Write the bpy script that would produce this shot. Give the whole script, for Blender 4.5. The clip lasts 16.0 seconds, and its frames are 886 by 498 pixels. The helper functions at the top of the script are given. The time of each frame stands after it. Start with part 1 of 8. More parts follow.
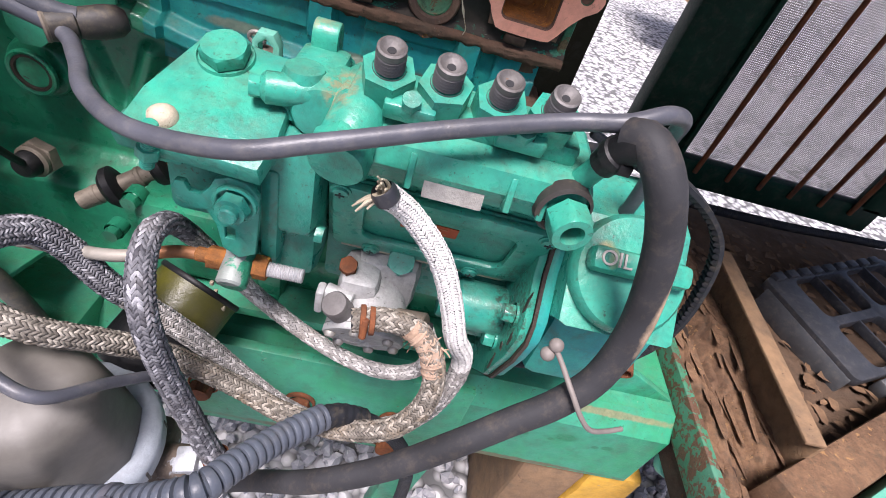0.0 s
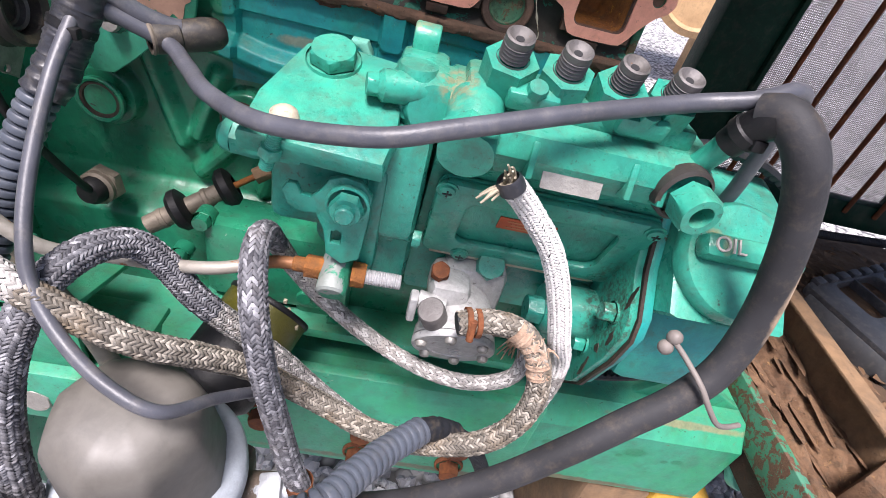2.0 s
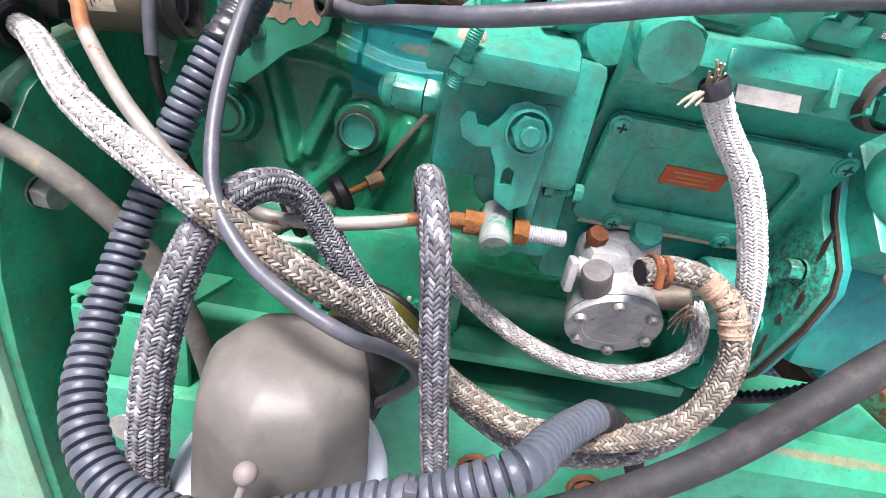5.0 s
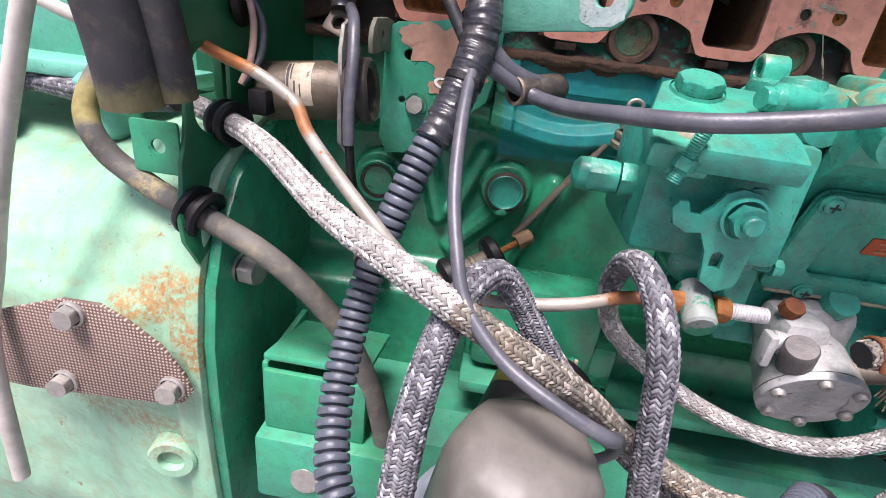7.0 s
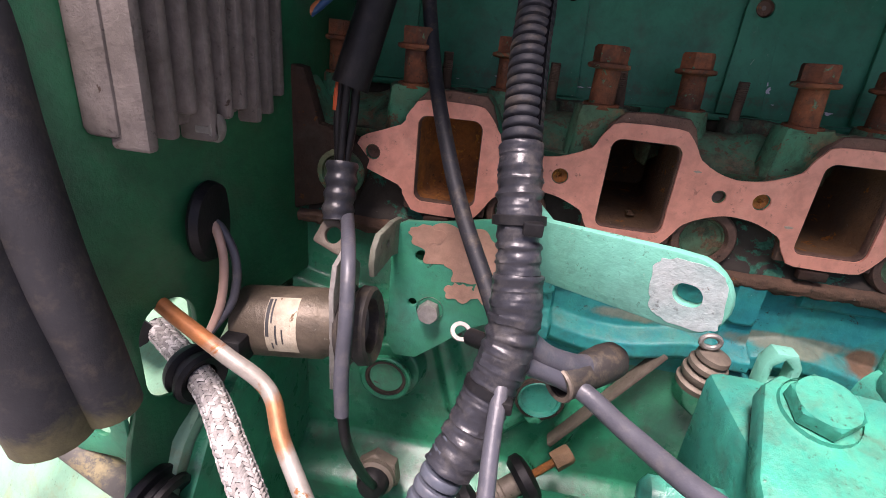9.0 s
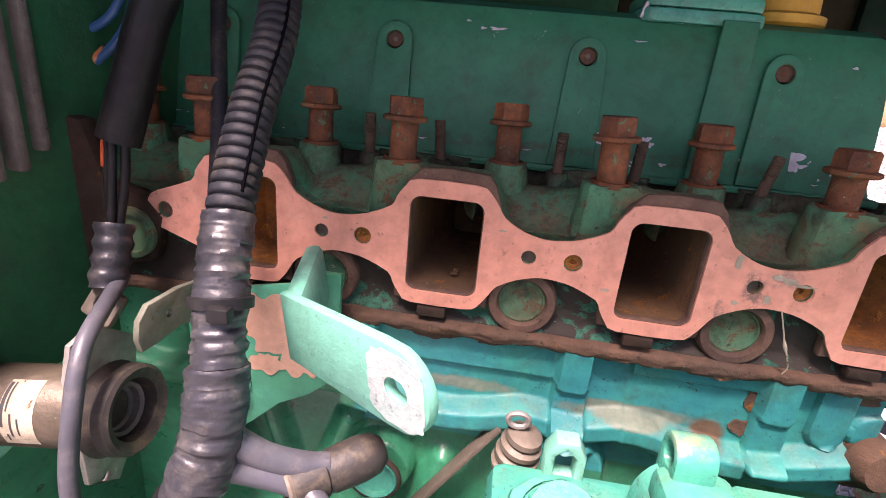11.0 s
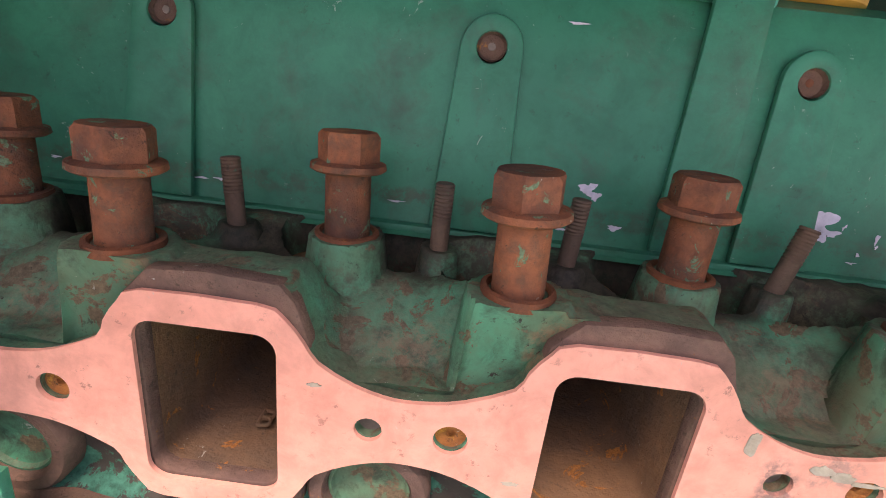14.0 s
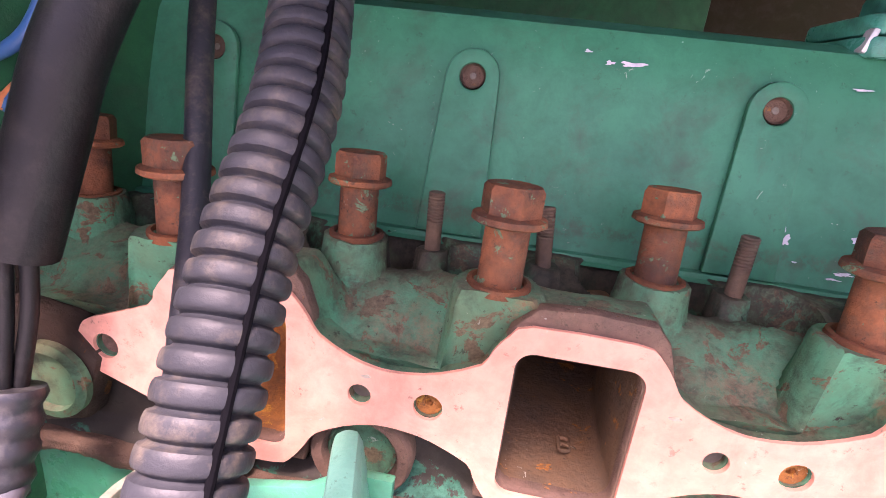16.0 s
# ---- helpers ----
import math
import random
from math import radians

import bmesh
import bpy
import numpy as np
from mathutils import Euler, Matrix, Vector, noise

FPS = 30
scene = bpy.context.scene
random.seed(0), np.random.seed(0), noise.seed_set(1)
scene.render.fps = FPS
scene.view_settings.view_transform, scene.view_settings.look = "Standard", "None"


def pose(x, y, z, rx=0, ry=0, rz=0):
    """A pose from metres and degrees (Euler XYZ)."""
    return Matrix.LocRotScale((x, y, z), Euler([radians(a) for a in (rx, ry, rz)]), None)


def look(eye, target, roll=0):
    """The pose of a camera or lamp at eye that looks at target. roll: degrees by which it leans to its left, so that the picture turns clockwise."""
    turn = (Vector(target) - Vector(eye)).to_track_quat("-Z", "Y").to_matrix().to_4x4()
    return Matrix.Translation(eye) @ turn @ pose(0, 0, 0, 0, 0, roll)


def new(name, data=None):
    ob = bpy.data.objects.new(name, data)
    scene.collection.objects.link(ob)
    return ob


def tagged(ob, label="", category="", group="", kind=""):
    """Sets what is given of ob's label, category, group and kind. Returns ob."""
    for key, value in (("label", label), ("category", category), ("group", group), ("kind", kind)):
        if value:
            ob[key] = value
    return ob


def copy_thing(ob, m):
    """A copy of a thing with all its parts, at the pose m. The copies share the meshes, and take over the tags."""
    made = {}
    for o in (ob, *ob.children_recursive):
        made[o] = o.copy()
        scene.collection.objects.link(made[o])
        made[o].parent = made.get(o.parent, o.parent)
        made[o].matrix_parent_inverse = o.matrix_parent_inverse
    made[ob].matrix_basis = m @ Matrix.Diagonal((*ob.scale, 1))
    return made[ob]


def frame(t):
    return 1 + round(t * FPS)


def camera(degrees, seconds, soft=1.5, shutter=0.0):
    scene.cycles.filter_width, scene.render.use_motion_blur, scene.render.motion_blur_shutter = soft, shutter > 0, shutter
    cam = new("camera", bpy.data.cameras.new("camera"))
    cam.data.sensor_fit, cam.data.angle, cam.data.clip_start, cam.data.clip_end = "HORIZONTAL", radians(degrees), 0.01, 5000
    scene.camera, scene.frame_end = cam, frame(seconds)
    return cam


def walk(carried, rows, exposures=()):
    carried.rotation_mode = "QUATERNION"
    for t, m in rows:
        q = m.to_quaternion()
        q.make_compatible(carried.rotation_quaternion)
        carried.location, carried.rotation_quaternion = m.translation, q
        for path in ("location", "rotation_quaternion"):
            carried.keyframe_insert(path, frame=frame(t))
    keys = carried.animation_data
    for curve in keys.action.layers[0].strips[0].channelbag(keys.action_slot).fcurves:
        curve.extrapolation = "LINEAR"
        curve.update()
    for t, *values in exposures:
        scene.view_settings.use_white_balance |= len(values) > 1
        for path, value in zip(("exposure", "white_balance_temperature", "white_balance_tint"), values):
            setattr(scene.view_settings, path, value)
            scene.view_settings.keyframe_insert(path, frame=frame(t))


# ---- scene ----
cam = camera(84.0, 16.0, 0.9)
PATH = [
    (0, (0.105, -0.395, 0.882), (0.329, 1.089, -0.44), 19.1),
    (0.5, (0.117, -0.39, 0.887), (0.352, 1.113, -0.411), 18.5),
    (1, (0.099, -0.391, 0.895), (0.342, 1.131, -0.38), 17.6),
    (1.5, (0.076, -0.403, 0.883), (0.314, 1.134, -0.374), 16.9),
    (2, (0.044, -0.409, 0.846), (0.258, 1.168, -0.366), 15.9),
    (2.5, (0.065, -0.4, 0.775), (0.251, 1.23, -0.368), 14.5),
    (3, (0.073, -0.398, 0.729), (0.237, 1.299, -0.317), 13.6),
    (3.5, (0.082, -0.415, 0.691), (0.228, 1.34, -0.257), 12.8),
    (4, (0.073, -0.428, 0.675), (0.219, 1.353, -0.223), 12.3),
    (4.5, (0.022, -0.442, 0.716), (0.137, 1.358, -0.15), 11.8),
    (7, (-0.119, -0.445, 0.765), (-0.267, 1.368, -0.066), 7.0),
    (7.5, (-0.147, -0.386, 0.808), (-0.332, 1.412, -0.048), 6.5),
    (8, (-0.159, -0.348, 0.842), (-0.389, 1.449, -0.005), 5.9),
    (10.5, (-0.08, -0.277, 0.89), (-0.329, 1.58, 0.192), 5.5),
    (11, (-0.044, -0.263, 0.893), (-0.246, 1.61, 0.219), 5.5),
    (11.5, (-0.005, -0.248, 0.891), (-0.171, 1.628, 0.217), 5.5),
    (12, (0.031, -0.229, 0.882), (-0.058, 1.648, 0.199), 5.7),
    (12.5, (0.052, -0.182, 0.862), (0.005, 1.693, 0.167), 5.8),
    (13, (0.036, -0.14, 0.869), (0.015, 1.722, 0.14), 5.8),
    (13.5, (0.014, -0.123, 0.892), (-0.004, 1.74, 0.166), 6.2),
    (14, (-0.005, -0.117, 0.904), (-0.054, 1.752, 0.193), 6.6),
    (14.5, (-0.034, -0.127, 0.913), (-0.107, 1.751, 0.229), 6.9),
    (15, (-0.056, -0.132, 0.912), (-0.189, 1.75, 0.248), 6.8),
    (15.5, (-0.085, -0.139, 0.912), (-0.261, 1.744, 0.262), 6.7),
    (16, (-0.104, -0.144, 0.907), (-0.323, 1.738, 0.267), 6.7),
]
walk(cam, [(t, look(eye, target, roll)) for t, eye, target, roll in PATH],
     [(0, 0.7, 6250, 23), (3.5, 1.07, 6250, 20), (4.5, 1.2, 6200, 20), (7, 0.88, 6300, 25), (8, 0.75, 6400, 27), (10.5, 1.5, 7100, 42), (12, 1.85, 7250, 42), (13.5, 2.15, 7300, 32), (14.5, 2.8, 7200, 43), (16, 3.25, 7100, 52)])

# ---- light ----
SUN_ELEV, SUN_ROT = radians(66), radians(200)
world = bpy.data.worlds.new("sky")
scene.world = world
world.use_nodes = True
wn = world.node_tree
sky = wn.nodes.new("ShaderNodeTexSky")
sky.sky_type, sky.sun_disc = "NISHITA", False
sky.sun_elevation, sky.sun_rotation = SUN_ELEV, SUN_ROT
sky.air_density, sky.dust_density = 1.0, 3.0
wn.nodes["Background"].inputs["Strength"].default_value = 0.085
wn.links.new(sky.outputs[0], wn.nodes["Background"].inputs["Color"])
sun = new("sun", bpy.data.lights.new("sun", "SUN"))
sun.data.energy, sun.data.angle, sun.data.color = 4.8, radians(20), (1.0, 0.96, 0.9)
sun.matrix_world = look((-0.3, -0.82, 2.6), (0, 0, 0.6))

# ---- materials ----
def nodes_of(name):
    m = bpy.data.materials.new(name)
    m.use_nodes = True
    return m, m.node_tree.nodes, m.node_tree.links, m.node_tree.nodes["Principled BSDF"]


def tex(ns, ls, scale, detail=4.0, rough=0.6, coords=None, distort=0.0):
    n = ns.new("ShaderNodeTexNoise")
    n.inputs["Scale"].default_value, n.inputs["Detail"].default_value = scale, detail
    n.inputs["Roughness"].default_value, n.inputs["Distortion"].default_value = rough, distort
    ls.new(coords, n.inputs["Vector"])
    return n.outputs["Fac"]


def ramp(ns, ls, fac, lo, hi):
    r = ns.new("ShaderNodeMapRange")
    r.inputs["From Min"].default_value, r.inputs["From Max"].default_value = lo, hi
    ls.new(fac, r.inputs["Value"])
    return r.outputs["Result"]


def mixc(ns, ls, fac, a, b):
    m = ns.new("ShaderNodeMix")
    m.data_type = "RGBA"
    for sock, v in ((m.inputs[6], a), (m.inputs[7], b)):
        if isinstance(v, tuple):
            sock.default_value = (*v, 1)
        else:
            ls.new(v, sock)
    if isinstance(fac, float):
        m.inputs[0].default_value = fac
    else:
        ls.new(fac, m.inputs[0])
    return m.outputs[2]


def mul(ns, ls, a, b):
    m = ns.new("ShaderNodeMath")
    m.operation = "MULTIPLY"
    for sock, v in zip(m.inputs, (a, b)):
        if isinstance(v, float):
            sock.default_value = v
        else:
            ls.new(v, sock)
    return m.outputs[0]


def bump(ns, ls, b, height, strength, dist):
    n = ns.new("ShaderNodeBump")
    n.inputs["Strength"].default_value, n.inputs["Distance"].default_value = strength, dist
    ls.new(height, n.inputs["Height"])
    ls.new(n.outputs[0], b.inputs["Normal"])


def coat(name, base, shade, spots=None, amount=0.0, grime=0.25, rough=0.35, scale=1.0, metal=0.0, bumps=0.35, dirt=(0.07, 0.06, 0.045), gscale=1.0, dust=None, much=0.0, specks=0.0, spec=0.4, own=False):
    """Worn paint or bare metal: broad tone changes, grime in patches, spots of rust or bare metal, fine relief."""
    m, ns, ls, b = nodes_of(name)
    co = ns.new("ShaderNodeTexCoord").outputs["Object"]
    if own:
        off = ns.new("ShaderNodeVectorMath")
        off.operation = "ADD"
        ls.new(co, off.inputs[0])
        ls.new(mul(ns, ls, ns.new("ShaderNodeObjectInfo").outputs["Random"], 3.0), off.inputs[1])
        co = off.outputs[0]
    broad = ramp(ns, ls, tex(ns, ls, 14 * scale, 5, 0.6, co), 0.35, 0.68)
    col = mixc(ns, ls, broad, base, shade)
    fine = tex(ns, ls, 420 * scale, 3, 0.7, co)
    col = mixc(ns, ls, mul(ns, ls, ramp(ns, ls, tex(ns, ls, 75 * scale, 7, 0.7, co, 0.3), 0.42, 0.75), 0.55), col, tuple(0.5 * c + 0.004 for c in shade))
    col = mixc(ns, ls, mul(ns, ls, ramp(ns, ls, tex(ns, ls, 33 * scale, 6, 0.7, co, 0.5), 0.55, 0.75), 0.4), col, tuple(min(0.9, 1.3 * c + 0.006) for c in base))
    g = mul(ns, ls, ramp(ns, ls, tex(ns, ls, 38 * gscale, 8, 0.72, co, 0.4), 0.5, 0.72), grime)
    col = mixc(ns, ls, g, col, dirt)
    rg = ns.new("ShaderNodeMapRange")
    rg.inputs["To Min"].default_value, rg.inputs["To Max"].default_value = rough - 0.08, rough + 0.2
    ls.new(tex(ns, ls, 60 * scale, 5, 0.6, co), rg.inputs["Value"])
    ls.new(rg.outputs[0], b.inputs["Roughness"])
    if spots:
        s = ramp(ns, ls, tex(ns, ls, 55 * scale, 9, 0.68, co, 0.6), 0.72 - 0.3 * amount, 0.745 - 0.3 * amount)
        tone = mixc(ns, ls, ramp(ns, ls, fine, 0.3, 0.7), spots, tuple(0.45 * c for c in spots))
        col = mixc(ns, ls, s, col, tone)
    if dust:
        nz = ns.new("ShaderNodeSeparateXYZ")
        ls.new(ns.new("ShaderNodeNewGeometry").outputs["Normal"], nz.inputs[0])
        lie = mul(ns, ls, ramp(ns, ls, nz.outputs["Z"], 0.45, 0.95), ramp(ns, ls, tex(ns, ls, 70, 8, 0.75, co, 0.4), 0.38, 0.62))
        col = mixc(ns, ls, mul(ns, ls, lie, much), col, mixc(ns, ls, ramp(ns, ls, fine, 0.35, 0.65), dust, tuple(0.5 * c for c in dust)))
    if specks:
        sp = mul(ns, ls, ramp(ns, ls, tex(ns, ls, 240, 5, 0.75, co), 0.60, 0.66), ramp(ns, ls, tex(ns, ls, 24, 4, 0.6, co), 0.42, 0.6))
        col = mixc(ns, ls, mul(ns, ls, sp, specks), col, (0.035, 0.03, 0.022))
        wh = mul(ns, ls, ramp(ns, ls, tex(ns, ls, 190, 6, 0.7, co, 1.5), 0.665, 0.69), ramp(ns, ls, tex(ns, ls, 17, 4, 0.6, co), 0.48, 0.58))
        col = mixc(ns, ls, mul(ns, ls, wh, 0.7), col, (0.42, 0.44, 0.36))
    ls.new(col, b.inputs["Base Color"])
    b.inputs["Metallic"].default_value = metal
    b.inputs["Specular IOR Level"].default_value = spec
    h = ns.new("ShaderNodeMath")
    h.operation = "ADD"
    ls.new(tex(ns, ls, 130 * scale, 6, 0.65, co), h.inputs[0])
    ls.new(mul(ns, ls, fine, 0.35), h.inputs[1])
    bump(ns, ls, b, h.outputs[0], bumps, 0.0016)
    return m


def stain(m, at, radii, turn, colour, rag=0.9, cover=1.0, fine=0.0):
    """A stain, or painted shade, with a ragged rim at one spot of a surface."""
    ns, ls = m.node_tree.nodes, m.node_tree.links
    b = ns["Principled BSDF"]
    old = b.inputs["Base Color"].links[0].from_socket
    co = ns.new("ShaderNodeTexCoord").outputs["Object"]
    sh = ns.new("ShaderNodeVectorMath")
    sh.operation = "SUBTRACT"
    sh.inputs[1].default_value = at
    ls.new(co, sh.inputs[0])
    mp = ns.new("ShaderNodeMapping")
    mp.inputs["Rotation"].default_value = (0, radians(turn), 0)
    ls.new(sh.outputs[0], mp.inputs["Vector"])
    sc = ns.new("ShaderNodeVectorMath")
    sc.operation = "DIVIDE"
    sc.inputs[1].default_value = radii
    ls.new(mp.outputs[0], sc.inputs[0])
    ln = ns.new("ShaderNodeVectorMath")
    ln.operation = "LENGTH"
    ls.new(sc.outputs[0], ln.inputs[0])
    ad = ns.new("ShaderNodeMath")
    ad.operation = "MULTIPLY_ADD"
    ls.new(tex(ns, ls, 60, 8, 0.7, co, 0.5), ad.inputs[0])
    ad.inputs[1].default_value = rag
    ls.new(ln.outputs["Value"], ad.inputs[2])
    fac = ramp(ns, ls, ad.outputs[0], 1.0 + rag * 0.5, 0.65 + rag * 0.5)
    if fine:
        fac = mul(ns, ls, fac, ramp(ns, ls, tex(ns, ls, 200, 6, 0.75, co), 0.5 - fine * 0.1, 0.56))
    col = mixc(ns, ls, ramp(ns, ls, tex(ns, ls, 110, 6, 0.7, co), 0.35, 0.65), colour, tuple(0.6 * c for c in colour))
    ls.new(mixc(ns, ls, mul(ns, ls, fac, cover), old, col), b.inputs["Base Color"])


def weave(name, light, dark, period):
    """Fine woven texture."""
    m, ns, ls, b = nodes_of(name)
    co = ns.new("ShaderNodeTexCoord").outputs["Object"]
    bands = []
    for way in ("X", "Z"):
        w = ns.new("ShaderNodeTexWave")
        w.bands_direction = way
        w.inputs["Scale"].default_value = 0.314 / period
        w.inputs["Distortion"].default_value = 0.6
        ls.new(co, w.inputs["Vector"])
        bands.append(w.outputs["Fac"])
    h = mul(ns, ls, bands[0], bands[1])
    col = mixc(ns, ls, ramp(ns, ls, h, 0.1, 0.6), dark, light)
    col = mixc(ns, ls, mul(ns, ls, ramp(ns, ls, tex(ns, ls, 40, 6, 0.7, co), 0.45, 0.7), 0.4), col, tuple(0.5 * c for c in light))
    ls.new(col, b.inputs["Base Color"])
    b.inputs["Roughness"].default_value = 0.6
    bump(ns, ls, b, h, 0.6, 0.0008)
    return m


def rubber(name, c, rough=0.5, dust=(0.3, 0.27, 0.22), amount=0.25, spec=0.5):
    m, ns, ls, b = nodes_of(name)
    co = ns.new("ShaderNodeTexCoord").outputs["Object"]
    col = mixc(ns, ls, ramp(ns, ls, tex(ns, ls, 30, 4, 0.6, co), 0.35, 0.7), c, tuple(0.6 * v for v in c))
    col = mixc(ns, ls, mul(ns, ls, ramp(ns, ls, tex(ns, ls, 90, 8, 0.75, co), 0.5, 0.75), amount), col, dust)
    ls.new(col, b.inputs["Base Color"])
    b.inputs["Roughness"].default_value = rough
    b.inputs["Specular IOR Level"].default_value = spec
    bump(ns, ls, b, tex(ns, ls, 500, 4, 0.6, co), 0.25, 0.0008)
    return m


def yarn(name, light, dark, share, stain=(0.22, 0.14, 0.07), amount=0.3):
    """Braid: most strands one tone, a share of them pale, with stains along the hose."""
    m, ns, ls, b = nodes_of(name)
    co = ns.new("ShaderNodeTexCoord").outputs["Object"]
    rnd = ns.new("ShaderNodeNewGeometry").outputs["Random Per Island"]
    wav = ns.new("ShaderNodeMath")
    wav.operation = "ADD"
    ls.new(rnd, wav.inputs[0])
    ls.new(mul(ns, ls, tex(ns, ls, 22, 3, 0.6, co), 0.12), wav.inputs[1])
    tone = mixc(ns, ls, ramp(ns, ls, wav.outputs[0], share + 0.06, share + 1.0), tuple(0.5 * (a + d) for a, d in zip(light, dark)), dark)
    col = mixc(ns, ls, ramp(ns, ls, wav.outputs[0], share + 0.02, share + 0.12), light, tone)
    col = mixc(ns, ls, mul(ns, ls, ramp(ns, ls, tex(ns, ls, 45, 7, 0.7, co), 0.5, 0.7), amount), col, stain)
    col = mixc(ns, ls, mul(ns, ls, ramp(ns, ls, tex(ns, ls, 1400, 2, 0.6, co), 0.4, 0.7), 0.35), col, tuple(0.45 * d for d in dark))
    ls.new(col, b.inputs["Base Color"])
    b.inputs["Roughness"].default_value = 0.6
    b.inputs["Specular IOR Level"].default_value = 0.3
    bump(ns, ls, b, tex(ns, ls, 1100, 3, 0.6, co), 0.5, 0.0005)
    return m


def plain(name, c, rough=0.5, metal=0.0):
    m, ns, ls, b = nodes_of(name)
    co = ns.new("ShaderNodeTexCoord").outputs["Object"]
    col = mixc(ns, ls, ramp(ns, ls, tex(ns, ls, 60, 6, 0.65, co), 0.3, 0.75), c, tuple(0.7 * v for v in c))
    ls.new(col, b.inputs["Base Color"])
    b.inputs["Roughness"].default_value, b.inputs["Metallic"].default_value = rough, metal
    return m


M_PUMP = coat("pump_paint", (0.032, 0.35, 0.235), (0.020, 0.25, 0.20), (0.30, 0.22, 0.12), 0.08, 0.6, 0.24, dust=(0.24, 0.20, 0.12), much=0.2, specks=0.9, spec=0.5, gscale=1.4)
M_BLUE = coat("turquoise_paint", (0.014, 0.32, 0.25), (0.008, 0.25, 0.29), (0.10, 0.065, 0.045), 0.2, 0.5, 0.42, specks=0.9, spec=0.4, gscale=1.4, dust=(0.34, 0.34, 0.25), much=0.3)
M_BLOCK = coat("block_paint", (0.020, 0.28, 0.14), (0.013, 0.17, 0.095), (0.06, 0.05, 0.03), 0.16, 0.55, 0.24, specks=0.8, spec=0.55, bumps=0.25)
M_HEAD = coat("head_paint", (0.040, 0.25, 0.14), (0.125, 0.120, 0.065), (0.17, 0.125, 0.07), 0.52, 0.95, 0.6, 1.3, dirt=(0.03, 0.026, 0.02), gscale=1.8, dust=(0.15, 0.13, 0.085), much=0.8, specks=1.0, spec=0.2)
M_HEADLOW = coat("oily_head_side", (0.06, 0.05, 0.04), (0.04, 0.036, 0.03), (0.045, 0.19, 0.125), 0.62, 0.6, 0.6, 0.7, specks=0.9, spec=0.12)
M_SOOT = coat("sooty_duct", (0.10, 0.068, 0.045), (0.24, 0.13, 0.06), (0.42, 0.17, 0.04), 0.38, 0.6, 0.8, 1.4, bumps=0.7, specks=1.0, spec=0.12)
M_BOLT = coat("painted_rusty_bolt", (0.32, 0.115, 0.050), (0.085, 0.045, 0.032), (0.14, 0.24, 0.14), 0.40, 0.85, 0.75, 2.6, bumps=0.6, specks=0.9, spec=0.12, gscale=2.6, own=True)
M_SALM = coat("salmon_primer", (0.50, 0.31, 0.22), (0.44, 0.25, 0.17), (0.3, 0.3, 0.2), 0.15, 0.35, 0.55, 1.0)
M_DIRTB = rubber("dusty_dark_rubber", (0.035, 0.03, 0.026), 0.6, (0.22, 0.17, 0.10), 0.45)
M_EDGE = coat("rusty_green_edge", (0.03, 0.18, 0.09), (0.06, 0.20, 0.13), (0.14, 0.07, 0.04), 0.75, 0.7, 0.55, 1.6, specks=0.8)
M_PIPE = coat("rusting_pipe", (0.36, 0.34, 0.30), (0.32, 0.28, 0.23), (0.34, 0.13, 0.04), 0.38, 0.35, 0.45, 0.5, 0.35)
M_COVER = coat("cover_paint", (0.020, 0.205, 0.112), (0.014, 0.155, 0.085), (0.30, 0.32, 0.26), 0.0, 0.5, 0.42, bumps=0.12, specks=0.45, spec=0.3)
M_RAIL = coat("rail_paint", (0.022, 0.27, 0.125), (0.04, 0.30, 0.20), (0.20, 0.12, 0.06), 0.14, 0.4, 0.36, dust=(0.2, 0.18, 0.1), much=0.2, specks=0.8)
M_BELL = coat("bell_paint", (0.20, 0.45, 0.29), (0.30, 0.49, 0.34), (0.38, 0.21, 0.08), 0.25, 0.6, 0.45, 0.6, dirt=(0.28, 0.22, 0.10), specks=0.6)
stain(M_BELL, (-0.350, -0.18, 0.558), (0.060, 0.2, 0.020), 32, (0.42, 0.22, 0.07), 1.4, 0.9, 1.0)
stain(M_BELL, (-0.314, -0.18, 0.530), (0.020, 0.2, 0.030), 30, (0.40, 0.18, 0.05), 1.4, 0.9, 1.0)
stain(M_BELL, (-0.42, -0.17, 0.445), (0.075, 0.2, 0.035), 0, (0.30, 0.24, 0.11), 1.2, 0.75, 0.8)
stain(M_BELL, (-0.355, -0.17, 0.43), (0.035, 0.2, 0.025), 0, (0.34, 0.22, 0.14), 1.0, 0.6, 0.5)
M_PANEL = coat("panel_paint", (0.004, 0.035, 0.02), (0.004, 0.022, 0.013), None, 0, 0.4, 0.45, spec=0.12)
M_PALE = coat("pale_paint", (0.11, 0.42, 0.30), (0.15, 0.45, 0.35), (0.35, 0.28, 0.2), 0.14, 0.25, 0.4, specks=0.6)
M_GASKET = coat("gasket_card", (0.82, 0.38, 0.275), (0.76, 0.33, 0.23), (0.25, 0.2, 0.18), 0.05, 0.15, 0.7, bumps=0.15, specks=0.5, spec=0.12)
M_RUST = coat("rusty_steel", (0.24, 0.085, 0.035), (0.11, 0.045, 0.028), (0.34, 0.14, 0.04), 0.25, 0.5, 0.75, 3.0, bumps=0.6, specks=0.6, spec=0.12, gscale=2.0)
M_ORANGE = coat("orange_rust", (0.42, 0.16, 0.04), (0.20, 0.085, 0.035), (0.60, 0.27, 0.05), 0.40, 0.5, 0.75, 3.0, bumps=0.7, specks=1.0, spec=0.12, gscale=2.0)
